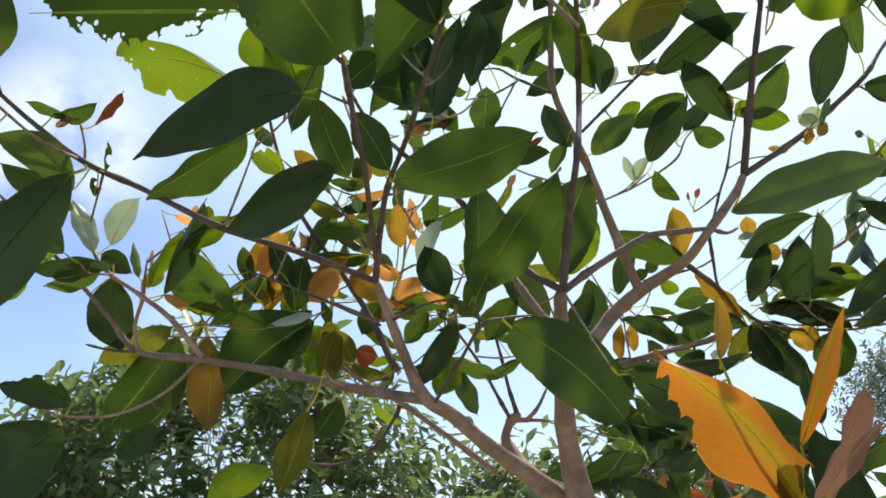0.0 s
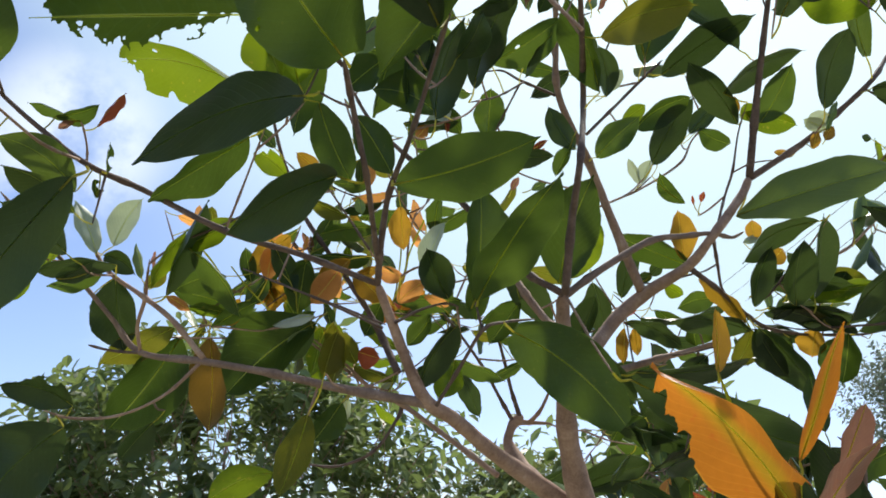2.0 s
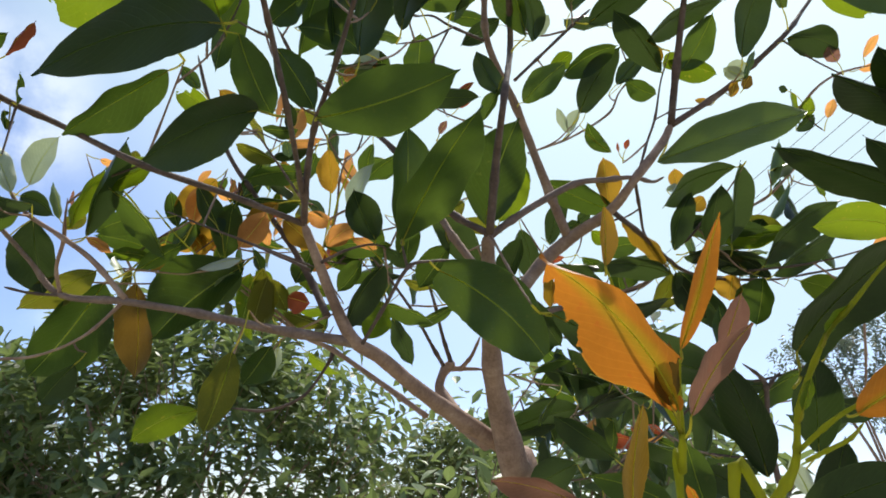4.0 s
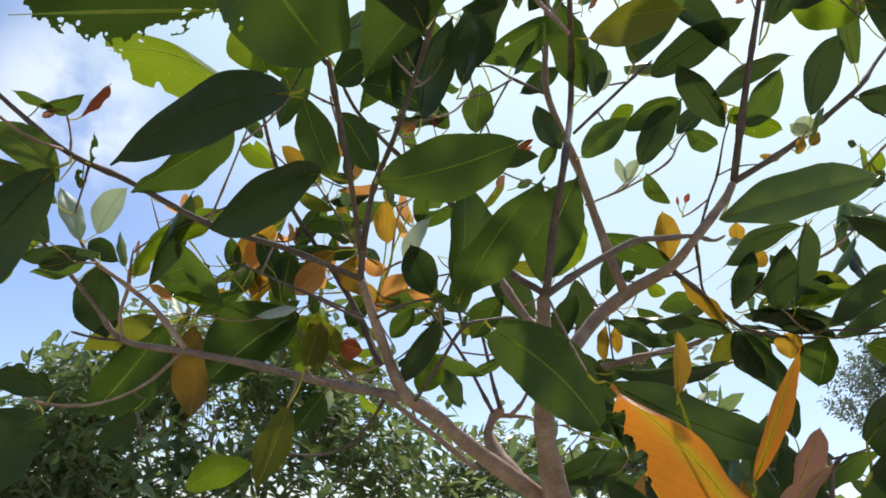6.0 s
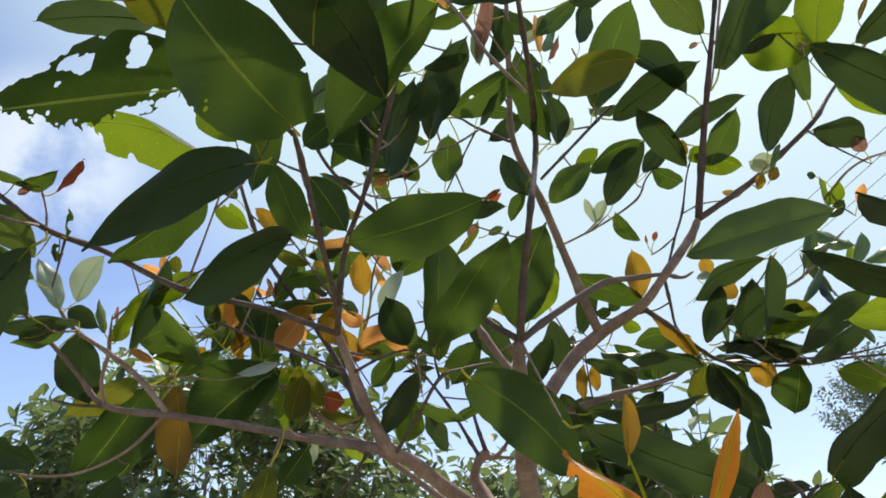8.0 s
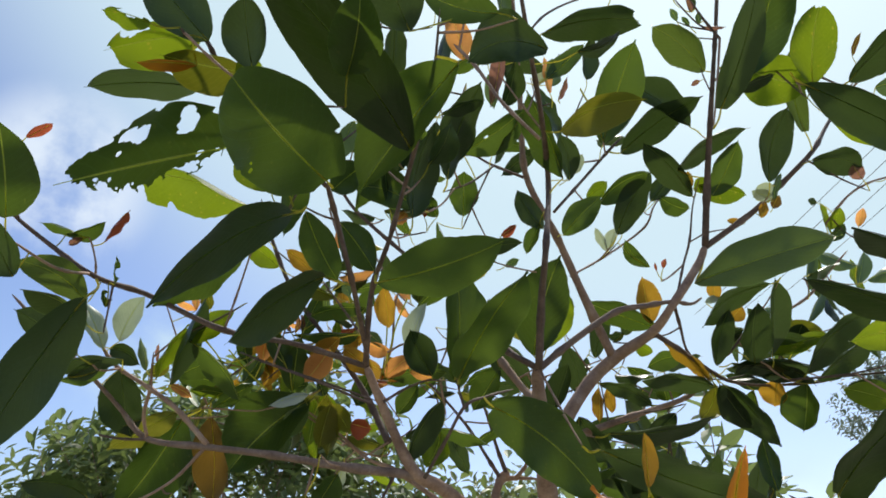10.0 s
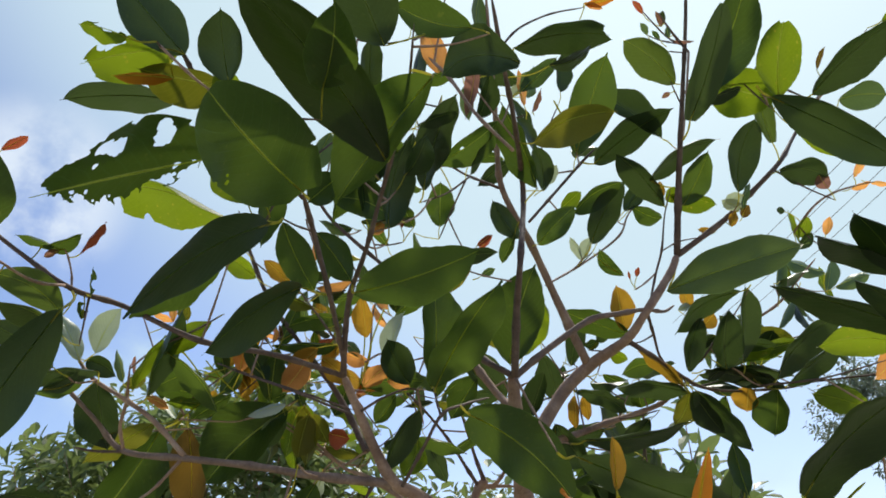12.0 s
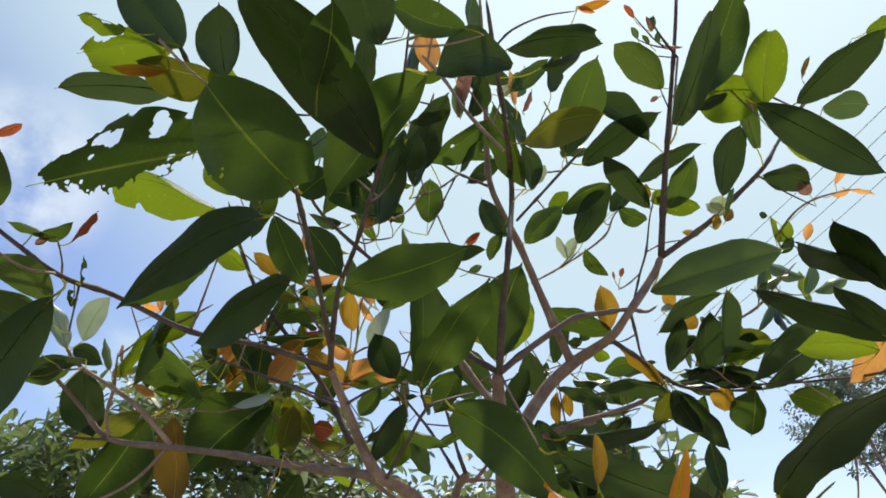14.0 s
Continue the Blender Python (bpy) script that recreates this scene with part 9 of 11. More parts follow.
twig_208 = branch("bark_old", "twig", [(0.389, 1.059, 1.654, 0.0014), (0.431, 1.080, 1.629, 0.0012), (0.471, 1.104, 1.614, 0.0010)])
leaf(twig_208, "green", (0.456, 1.107, 1.620), (0.369, 1.124, 1.656), (0.412, 0.451, 0.792), 0.044, (0.471, 1.104, 1.614), fold=-0.25, arch=0.055, bend=0.0)
twig_209 = branch("bark_old", "twig", [(0.270, 1.205, 1.634, 0.0014), (0.290, 1.243, 1.619, 0.0011), (0.316, 1.277, 1.611, 0.0010)])
leaf(twig_209, "dark", (0.303, 1.285, 1.605), (0.217, 1.335, 1.569), (-0.044, 0.529, 0.847), 0.049, (0.316, 1.277, 1.611), fold=0.07, arch=0.097, bend=0.0)
twig_210 = branch("bark", "twig", [(0.455, 1.094, 1.619, 0.0017), (0.486, 1.171, 1.622, 0.0014), (0.517, 1.248, 1.643, 0.0010)])
leaf(twig_210, "dark", (0.517, 1.239, 1.657), (0.518, 1.166, 1.768), (-0.329, 0.786, 0.523), 0.061, (0.517, 1.248, 1.643), fold=0.29, bend=0.024)
twig_211 = branch("bark_old", "twig", [(0.225, 1.120, 1.697, 0.0013), (0.206, 1.106, 1.666, 0.0011), (0.185, 1.095, 1.642, 0.0010)])
leaf(twig_211, "dark", (0.200, 1.097, 1.648), (0.309, 1.112, 1.684), (-0.300, 0.746, 0.594), 0.053, (0.185, 1.095, 1.642), fold=0.5, bend=0.031)
twig_212 = branch("bark_old", "twig", [(0.384, 1.149, 1.710, 0.0015), (0.386, 1.183, 1.664, 0.0012), (0.383, 1.218, 1.630, 0.0010)])
leaf(twig_212, "dark", (0.377, 1.210, 1.642), (0.339, 1.162, 1.710), (-0.572, 0.788, 0.228), 0.042, (0.383, 1.218, 1.630), fold=-0.38, arch=0.097, bend=0.0)
twig_213 = branch("bark", "twig", [(0.505, 1.218, 1.634, 0.0018), (0.493, 1.319, 1.628, 0.0014), (0.497, 1.421, 1.642, 0.0010)])
leaf(twig_213, "dark", (0.512, 1.418, 1.638), (0.622, 1.394, 1.607), (0.319, 0.346, 0.882), 0.054, (0.497, 1.421, 1.642), fold=-0.19, arch=-0.069, bend=0.0)
twig_214 = branch("bark_old", "twig", [(0.499, 1.202, 1.629, 0.0013), (0.497, 1.220, 1.646, 0.0010), (0.497, 1.237, 1.669, 0.0010)])
leaf(twig_214, "dark", (0.488, 1.229, 1.679), (0.421, 1.171, 1.755), (-0.522, 0.834, 0.179), 0.054, (0.497, 1.237, 1.669), fold=0.33, arch=0.018, bend=0.0)
twig_215 = branch("bark_old", "twig", [(0.317, 0.978, 1.694, 0.0013), (0.330, 0.969, 1.676, 0.0010), (0.344, 0.964, 1.664, 0.0010)])
leaf(twig_215, "dark", (0.350, 0.973, 1.652), (0.386, 1.027, 1.579), (0.865, 0.094, 0.492), 0.045, (0.344, 0.964, 1.664), fold=-0.09, arch=0.069, bend=0.0)
twig_216 = branch("bark", "twig", [(0.493, 1.360, 1.632, 0.0013), (0.509, 1.373, 1.635, 0.0010), (0.522, 1.389, 1.643, 0.0010)])
leaf(twig_216, "dark", (0.538, 1.389, 1.643), (0.646, 1.383, 1.645), (0.006, 0.445, 0.896), 0.049, (0.522, 1.389, 1.643), fold=-0.06, arch=0.117, bend=0.0)
twig_217 = branch("bark_old", "twig", [(0.305, 1.105, 1.693, 0.0013), (0.297, 1.094, 1.677, 0.0010), (0.286, 1.087, 1.665, 0.0010)])
leaf(twig_217, "dark", (0.272, 1.092, 1.660), (0.206, 1.116, 1.638), (-0.192, 0.344, 0.919), 0.034, (0.286, 1.087, 1.665), fold=0.05, arch=0.074, bend=0.0)
twig_218 = branch("bark_old", "twig", [(0.338, 0.966, 1.669, 0.0014), (0.338, 0.972, 1.638, 0.0011), (0.337, 0.978, 1.615, 0.0010)])
leaf(twig_218, "dark", (0.342, 0.987, 1.602), (0.364, 1.027, 1.543), (0.892, 0.145, 0.428), 0.035, (0.337, 0.978, 1.615), fold=-0.01, arch=0.059, bend=0.0)
twig_219 = branch("bark", "twig", [(0.395, 1.179, 1.728, 0.0013), (0.423, 1.192, 1.722, 0.0011), (0.452, 1.203, 1.724, 0.0010)])
leaf(twig_219, "dark", (0.447, 1.209, 1.710), (0.421, 1.244, 1.637), (-0.655, 0.562, 0.506), 0.039, (0.452, 1.203, 1.724), fold=-0.12, arch=0.056, bend=0.0)
twig_220 = branch("bark_old", "twig", [(0.338, 0.976, 1.624, 0.0015), (0.322, 1.017, 1.588, 0.0012), (0.317, 1.061, 1.562, 0.0010)])
leaf(twig_220, "dark", (0.315, 1.056, 1.577), (0.303, 1.025, 1.653), (-0.810, 0.578, 0.104), 0.038, (0.317, 1.061, 1.562), fold=-0.06, arch=0.012, bend=0.0)
twig_221 = branch("bark_old", "twig", [(0.384, 1.204, 1.643, 0.0014), (0.385, 1.247, 1.645, 0.0011), (0.389, 1.289, 1.656, 0.0010)])
leaf(twig_221, "dark", (0.374, 1.285, 1.660), (0.246, 1.254, 1.698), (0.164, 0.406, 0.899), 0.063, (0.389, 1.289, 1.656), fold=0.12, arch=-0.024, bend=0.0)
leaf(twig_208, "dark", (0.419, 1.067, 1.621), (0.422, 1.067, 1.701), (-0.567, 0.824, 0.016), 0.037, (0.422, 1.076, 1.633), fold=-0.01, arch=-0.078, bend=0.0)
twig_222 = branch("bark", "twig", [(0.276, 0.872, 1.579, 0.0016), (0.328, 0.832, 1.616, 0.0013), (0.378, 0.789, 1.669, 0.0010)])
leaf(twig_222, "dark", (0.378, 0.800, 1.657), (0.375, 0.862, 1.586), (0.992, 0.115, 0.060), 0.043, (0.378, 0.789, 1.669), fold=-0.11, arch=-0.019, bend=0.0)
twig_223 = branch("bark_old", "twig", [(0.328, 0.832, 1.616, 0.0014), (0.340, 0.799, 1.597, 0.0011), (0.357, 0.768, 1.586, 0.0010)])
leaf(twig_223, "green", (0.343, 0.761, 1.587), (0.274, 0.727, 1.596), (0.022, 0.189, 0.982), 0.035, (0.357, 0.768, 1.586), fold=-0.18, arch=-0.057, bend=0.0)
twig_224 = branch("bark_old", "twig", [(0.359, 0.806, 1.647, 0.0015), (0.352, 0.756, 1.640, 0.0012), (0.351, 0.705, 1.643, 0.0010)])
leaf(twig_224, "green", (0.349, 0.704, 1.659), (0.343, 0.701, 1.707), (-0.171, 0.984, 0.040), 0.022, (0.351, 0.705, 1.643), fold=0.49, bend=-0.013)
leaf(twig_222, "dark", (0.376, 0.787, 1.677), (0.367, 0.809, 1.617), (-0.675, 0.651, 0.347), 0.030, (0.378, 0.789, 1.669), fold=0.06, arch=0.013, bend=0.0)
twig_225 = branch("bark", "twig", [(0.351, 0.725, 1.641, 0.0014), (0.390, 0.713, 1.648, 0.0011), (0.431, 0.706, 1.663, 0.0010)])
leaf(twig_225, "green", (0.418, 0.710, 1.654), (0.367, 0.724, 1.621), (-0.250, 0.688, 0.681), 0.029, (0.431, 0.706, 1.663), fold=-0.03, arch=0.066, bend=0.0)
twig_226 = branch("bark_old", "twig", [(0.592, 0.889, 1.778, 0.0018), (0.626, 0.965, 1.709, 0.0015), (0.655, 1.043, 1.661, 0.0010)])
leaf(twig_226, "dark", (0.639, 1.041, 1.661), (0.550, 1.027, 1.666), (-0.026, 0.448, 0.894), 0.042, (0.655, 1.043, 1.661), fold=0.09, arch=-0.082, bend=0.0)
twig_227 = branch("bark_old", "twig", [(0.359, 0.806, 1.647, 0.0015), (0.410, 0.815, 1.641, 0.0012), (0.461, 0.824, 1.648, 0.0010)])
leaf(twig_227, "dark", (0.476, 0.828, 1.647), (0.562, 0.853, 1.639), (-0.070, 0.523, 0.850), 0.041, (0.461, 0.824, 1.648), fold=-0.16, arch=0.064, bend=0.0)
leaf(twig_227, "dark", (0.442, 0.834, 1.663), (0.379, 0.819, 1.652), (-0.252, 0.512, 0.821), 0.030, (0.451, 0.822, 1.646), fold=0.14, arch=0.091, bend=0.0)
twig_228 = branch("bark", "twig", [(0.350, 0.780, 1.590, 0.0013), (0.372, 0.757, 1.585, 0.0010), (0.390, 0.729, 1.585, 0.0010)])
leaf(twig_228, "dark", (0.375, 0.730, 1.578), (0.314, 0.733, 1.552), (-0.195, 0.813, 0.548), 0.031, (0.390, 0.729, 1.585), fold=0.42, bend=0.016)
leaf(twig_228, "dark", (0.372, 0.767, 1.600), (0.331, 0.748, 1.657), (0.799, 0.081, 0.596), 0.034, (0.363, 0.766, 1.586), fold=0.08, arch=-0.026, bend=0.0)
leaf(twig_206, "red", (0.374, 1.086, 1.635), (0.334, 1.128, 1.646), (0.631, 0.427, 0.647), 0.027, (0.389, 1.062, 1.645), fold=-0.08, arch=0.129, bend=0.0)
twig_229 = branch("bark_old", "twig", [(0.389, 1.059, 1.654, 0.0013), (0.374, 1.079, 1.654, 0.0010), (0.357, 1.098, 1.660, 0.0010)])
leaf(twig_229, "red", (0.372, 1.104, 1.658), (0.424, 1.124, 1.653), (-0.109, 0.508, 0.855), 0.026, (0.357, 1.098, 1.660), fold=-0.21, arch=0.1, bend=0.0)
twig_230 = branch("bark_old", "twig", [(0.338, 0.973, 1.633, 0.0012), (0.325, 0.964, 1.618, 0.0010), (0.315, 0.953, 1.607, 0.0010)])
leaf(twig_230, "coral", (0.327, 0.944, 1.613), (0.358, 0.922, 1.627), (-0.169, 0.365, 0.916), 0.018, (0.315, 0.953, 1.607), fold=0.08, arch=0.003, bend=0.0)
twig_231 = branch("bark", "twig", [(0.291, 1.090, 1.670, 0.0013), (0.300, 1.062, 1.668, 0.0010), (0.312, 1.035, 1.673, 0.0010)])
leaf(twig_231, "coral", (0.310, 1.042, 1.659), (0.303, 1.066, 1.617), (0.849, 0.506, 0.149), 0.023, (0.312, 1.035, 1.673), fold=0.2, arch=-0.08, bend=0.0)
twig_232 = branch("bark_old", "twig", [(0.143, 0.819, 1.803, 0.0013), (0.152, 0.838, 1.791, 0.0010), (0.159, 0.859, 1.783, 0.0010)])
leaf(twig_232, "dark", (0.148, 0.858, 1.794), (0.092, 0.853, 1.851), (0.432, 0.755, 0.493), 0.041, (0.159, 0.859, 1.783), fold=0.5, bend=-0.069)
leaf(branch_v_pale, "green", (0.115, 0.866, 1.823), (0.081, 0.885, 1.776), (0.386, 0.918, 0.087), 0.034, (0.110, 0.833, 1.830), fold=-0.37)
leaf(branch_v_pale, "green", (0.074, 0.871, 1.859), (0.067, 0.893, 1.805), (-0.397, 0.823, 0.405), 0.031, (0.088, 0.843, 1.871), fold=0.5)
twig_233 = branch("bark_old", "twig", [(0.076, 0.919, 1.876, 0.0013), (0.110, 0.898, 1.882, 0.0011), (0.146, 0.880, 1.895, 0.0010)])
leaf(twig_233, "olive", (0.133, 0.883, 1.885), (0.101, 0.893, 1.861), (0.263, 0.965, 0.019), 0.029, (0.146, 0.880, 1.895), fold=0.5)
leaf(twig_30, "dark", (0.003, 0.629, 2.056), (0.013, 0.569, 2.093), (-0.679, 0.300, 0.670), 0.033, (-0.007, 0.653, 2.051), fold=0.32, arch=-0.035, bend=0.0)
twig_234 = branch("bark", "twig", [(0.012, 0.657, 2.030, 0.0013), (0.026, 0.650, 2.026, 0.0010), (0.041, 0.643, 2.026, 0.0010)])
leaf(twig_234, "dark", (0.056, 0.640, 2.029), (0.100, 0.630, 2.038), (-0.165, 0.121, 0.979), 0.021, (0.041, 0.643, 2.026), fold=-0.19, arch=0.065, bend=0.0)
leaf(twig_163, "green", (-0.031, 0.727, 2.048), (-0.080, 0.731, 2.063), (0.286, -0.026, 0.958), 0.024, (-0.051, 0.733, 2.058), fold=0.14, arch=0.013, bend=0.0)
twig_235 = branch("bark_old", "twig", [(-0.016, 0.645, 2.021, 0.0013), (0.000, 0.650, 1.996, 0.0010), (0.015, 0.658, 1.975, 0.0010)])
leaf(twig_235, "dark", (0.008, 0.646, 1.983), (-0.024, 0.594, 2.018), (0.639, 0.122, 0.759), 0.032, (0.015, 0.658, 1.975), fold=-0.01, arch=-0.008, bend=0.0)
twig_236 = branch("bark_old", "twig", [(0.069, 0.685, 2.058, 0.0013), (0.063, 0.700, 2.064, 0.0010), (0.052, 0.712, 2.076, 0.0010)])
leaf(twig_236, "green", (0.039, 0.712, 2.084), (-0.034, 0.712, 2.127), (0.497, 0.243, 0.833), 0.039, (0.052, 0.712, 2.076), fold=0.23, arch=0.07, bend=0.0)
twig_237 = branch("bark", "twig", [(0.077, 0.682, 2.085, 0.0013), (0.059, 0.681, 2.090, 0.0010), (0.040, 0.682, 2.100, 0.0010)])
leaf(twig_237, "dark", (0.044, 0.683, 2.115), (0.066, 0.683, 2.201), (-0.966, 0.081, 0.244), 0.041, (0.040, 0.682, 2.100), fold=0.01, arch=0.008, bend=0.0)
leaf(twig_31, "green", (0.040, 0.685, 2.024), (-0.004, 0.661, 2.042), (-0.425, 0.892, 0.155), 0.024, (0.060, 0.690, 2.034), fold=-0.5, bend=0.021)
twig_238 = branch("bark_old", "twig", [(0.067, 0.715, 2.006, 0.0012), (0.069, 0.720, 2.024, 0.0010), (0.072, 0.726, 2.046, 0.0010)])
leaf(twig_238, "dark", (0.057, 0.730, 2.041), (0.012, 0.743, 2.027), (-0.311, -0.058, 0.949), 0.023, (0.072, 0.726, 2.046), fold=0.05, arch=-0.001, bend=0.0)
leaf(twig_205, "green", (0.248, 1.100, 1.704), (0.282, 1.098, 1.762), (-0.635, 0.659, 0.405), 0.031, (0.236, 1.101, 1.712), fold=0.11, arch=-0.023, bend=0.0)
twig_239 = branch("bark_old", "twig", [(0.285, 1.235, 1.621, 0.0013), (0.295, 1.249, 1.630, 0.0010), (0.301, 1.265, 1.643, 0.0010)])
leaf(twig_239, "green", (0.296, 1.256, 1.655), (0.267, 1.208, 1.721), (-0.547, 0.771, 0.328), 0.040, (0.301, 1.265, 1.643), fold=0.45, arch=0.04, bend=0.0)
twig_240 = branch("bark", "twig", [(0.494, 1.380, 1.635, 0.0014), (0.462, 1.418, 1.652, 0.0011), (0.432, 1.457, 1.679, 0.0010)])
leaf(twig_240, "dark", (0.434, 1.443, 1.687), (0.440, 1.370, 1.731), (-0.719, 0.310, 0.622), 0.040, (0.432, 1.457, 1.679), fold=0.02, arch=0.044, bend=0.0)
leaf(twig_151, "dark", (0.358, 1.027, 1.701), (0.426, 1.055, 1.709), (-0.311, 0.560, 0.768), 0.034, (0.367, 1.039, 1.714), fold=0.33, arch=0.127, bend=0.0)
twig_241 = branch("bark_old", "twig", [(0.299, 1.258, 1.637, 0.0015), (0.317, 1.254, 1.670, 0.0012), (0.335, 1.251, 1.713, 0.0010)])
leaf(twig_241, "green", (0.326, 1.246, 1.725), (0.276, 1.218, 1.795), (0.617, 0.478, 0.626), 0.042, (0.335, 1.251, 1.713), fold=-0.19, arch=0.092, bend=0.0)
leaf(twig_231, "green", (0.335, 1.051, 1.658), (0.334, 1.079, 1.612), (0.881, 0.404, 0.247), 0.025, (0.309, 1.040, 1.672), fold=-0.18, arch=0.052, bend=0.0)
twig_242 = branch("bark_old", "twig", [(0.345, 1.126, 1.739, 0.0013), (0.331, 1.145, 1.744, 0.0010), (0.313, 1.160, 1.754, 0.0010)])
leaf(twig_242, "pale", (0.318, 1.167, 1.741), (0.341, 1.195, 1.692), (-0.530, 0.818, 0.224), 0.028, (0.313, 1.160, 1.754), fold=-0.13, arch=-0.118, bend=0.0)
twig_243 = branch("bark", "twig", [(0.444, 1.441, 1.668, 0.0018), (0.365, 1.438, 1.721, 0.0014), (0.286, 1.444, 1.796, 0.0010)])
leaf(twig_243, "dark", (0.298, 1.454, 1.795), (0.400, 1.531, 1.783), (-0.004, 0.157, 0.988), 0.059, (0.286, 1.444, 1.796), fold=0.13, arch=0.011, bend=0.0)
leaf(twig_241, "dark", (0.347, 1.245, 1.738), (0.313, 1.207, 1.791), (-0.557, 0.800, 0.225), 0.034, (0.335, 1.251, 1.713), fold=-0.25, arch=0.028, bend=0.0)
leaf(twig_221, "green", (0.410, 1.219, 1.659), (0.474, 1.262, 1.664), (-0.184, 0.141, 0.973), 0.035, (0.385, 1.221, 1.643), fold=-0.03, arch=0.038, bend=0.0)
twig_244 = branch("bark_old", "twig", [(0.327, 1.253, 1.695, 0.0014), (0.299, 1.271, 1.721, 0.0011), (0.274, 1.294, 1.757, 0.0010)])
leaf(twig_244, "green", (0.289, 1.299, 1.752), (0.354, 1.324, 1.732), (0.165, 0.331, 0.929), 0.033, (0.274, 1.294, 1.757), fold=-0.24, arch=-0.03, bend=0.0)
twig_245 = branch("bark_old", "twig", [(0.395, 1.179, 1.728, 0.0014), (0.415, 1.215, 1.756, 0.0011), (0.430, 1.254, 1.794, 0.0010)])
leaf(twig_245, "dark", (0.417, 1.245, 1.796), (0.326, 1.186, 1.810), (-0.005, 0.238, 0.971), 0.050, (0.430, 1.254, 1.794), fold=-0.09, arch=0.018, bend=0.0)
leaf(twig_150, "pale", (0.315, 1.116, 1.673), (0.279, 1.048, 1.715), (-0.875, 0.484, 0.020), 0.040, (0.303, 1.111, 1.685), fold=-0.11, arch=0.005, bend=0.0)
leaf(twig_211, "pale", (0.215, 1.102, 1.641), (0.134, 1.084, 1.639), (0.171, -0.812, 0.558), 0.038, (0.198, 1.101, 1.656), fold=0.43, arch=-0.049, bend=0.0)
twig_246 = branch("bark", "twig", [(0.327, 1.253, 1.695, 0.0014), (0.347, 1.275, 1.711, 0.0011), (0.361, 1.301, 1.735, 0.0010)])
leaf(twig_246, "dark", (0.376, 1.299, 1.740), (0.461, 1.287, 1.769), (-0.128, 0.718, 0.685), 0.042, (0.361, 1.301, 1.735), fold=-0.07, bend=-0.085)
twig_247 = branch("bark_old", "twig", [(0.234, 1.142, 1.678, 0.0013), (0.235, 1.162, 1.672, 0.0010), (0.232, 1.182, 1.669, 0.0010)])
leaf(twig_247, "green", (0.218, 1.189, 1.669), (0.172, 1.213, 1.670), (0.124, 0.222, 0.967), 0.024, (0.232, 1.182, 1.669), fold=-0.12, arch=-0.08, bend=0.0)
twig_248 = branch("bark_old", "twig", [(0.355, 1.291, 1.725, 0.0013), (0.369, 1.308, 1.715, 0.0010), (0.383, 1.325, 1.711, 0.0010)])
leaf(twig_248, "dark", (0.398, 1.319, 1.712), (0.464, 1.295, 1.717), (0.031, 0.270, 0.962), 0.032, (0.383, 1.325, 1.711), fold=0.03, arch=-0.096, bend=0.0)
twig_249 = branch("bark", "twig", [(0.320, 1.154, 1.750, 0.0013), (0.325, 1.168, 1.729, 0.0010), (0.326, 1.183, 1.713, 0.0010)])
leaf(twig_249, "dark", (0.320, 1.185, 1.728), (0.294, 1.196, 1.790), (0.704, 0.690, 0.172), 0.032, (0.326, 1.183, 1.713), fold=-0.04, arch=-0.133, bend=0.0)
leaf(branch_pale_low, "olive", (-0.098, 0.904, 1.805), (-0.098, 0.932, 1.734), (0.503, 0.802, 0.322), 0.035, (-0.115, 0.918, 1.782), fold=0.18)
leaf(branch_pale_low, "lime", (-0.117, 0.925, 1.805), (-0.127, 0.947, 1.748), (0.425, 0.866, 0.265), 0.029, (-0.126, 0.914, 1.789), fold=0.24)
leaf(branch_back_left, "amber", (-0.076, 0.884, 1.857), (-0.040, 0.897, 1.827), (0.170, 0.807, 0.566), 0.029, (-0.088, 0.898, 1.858), fold=-0.27)
leaf(twig_z, "green", (0.015, 0.903, 1.816), (-0.013, 0.917, 1.781), (0.313, 0.944, 0.107), 0.026, (0.030, 0.893, 1.813), fold=-0.5)
twig_250 = branch("bark_old", "twig", [(0.030, 1.031, 1.856, 0.0013), (0.054, 1.041, 1.857, 0.0010), (0.080, 1.045, 1.862, 0.0010)])
leaf(twig_250, "dark", (0.078, 1.060, 1.856), (0.072, 1.122, 1.830), (0.959, 0.180, 0.219), 0.031, (0.080, 1.045, 1.862), fold=0.1, arch=0.014, bend=0.0)
twig_251 = branch("bark_old", "twig", [(0.217, 1.042, 1.871, 0.0013), (0.184, 1.034, 1.858, 0.0010), (0.150, 1.025, 1.851, 0.0010)])
leaf(twig_251, "dark", (0.157, 1.036, 1.841), (0.190, 1.093, 1.795), (0.583, 0.281, 0.762), 0.037, (0.150, 1.025, 1.851), fold=0.28, arch=0.079, bend=0.0)
twig_252 = branch("bark", "twig", [(0.069, 1.044, 1.859, 0.0013), (0.094, 1.043, 1.843, 0.0010), (0.119, 1.039, 1.830, 0.0010)])
leaf(twig_252, "olive", (0.103, 1.037, 1.832), (0.060, 1.031, 1.838), (0.065, 0.412, 0.909), 0.020, (0.119, 1.039, 1.830), fold=-0.07, arch=-0.026, bend=0.0)
twig_253 = branch("bark_old", "twig", [(0.164, 1.029, 1.853, 0.0013), (0.151, 1.018, 1.834, 0.0010), (0.139, 1.006, 1.820, 0.0010)])
leaf(twig_253, "dark", (0.147, 1.011, 1.808), (0.175, 1.028, 1.765), (0.794, 0.158, 0.586), 0.025, (0.139, 1.006, 1.820), fold=0.11, arch=0.067, bend=0.0)
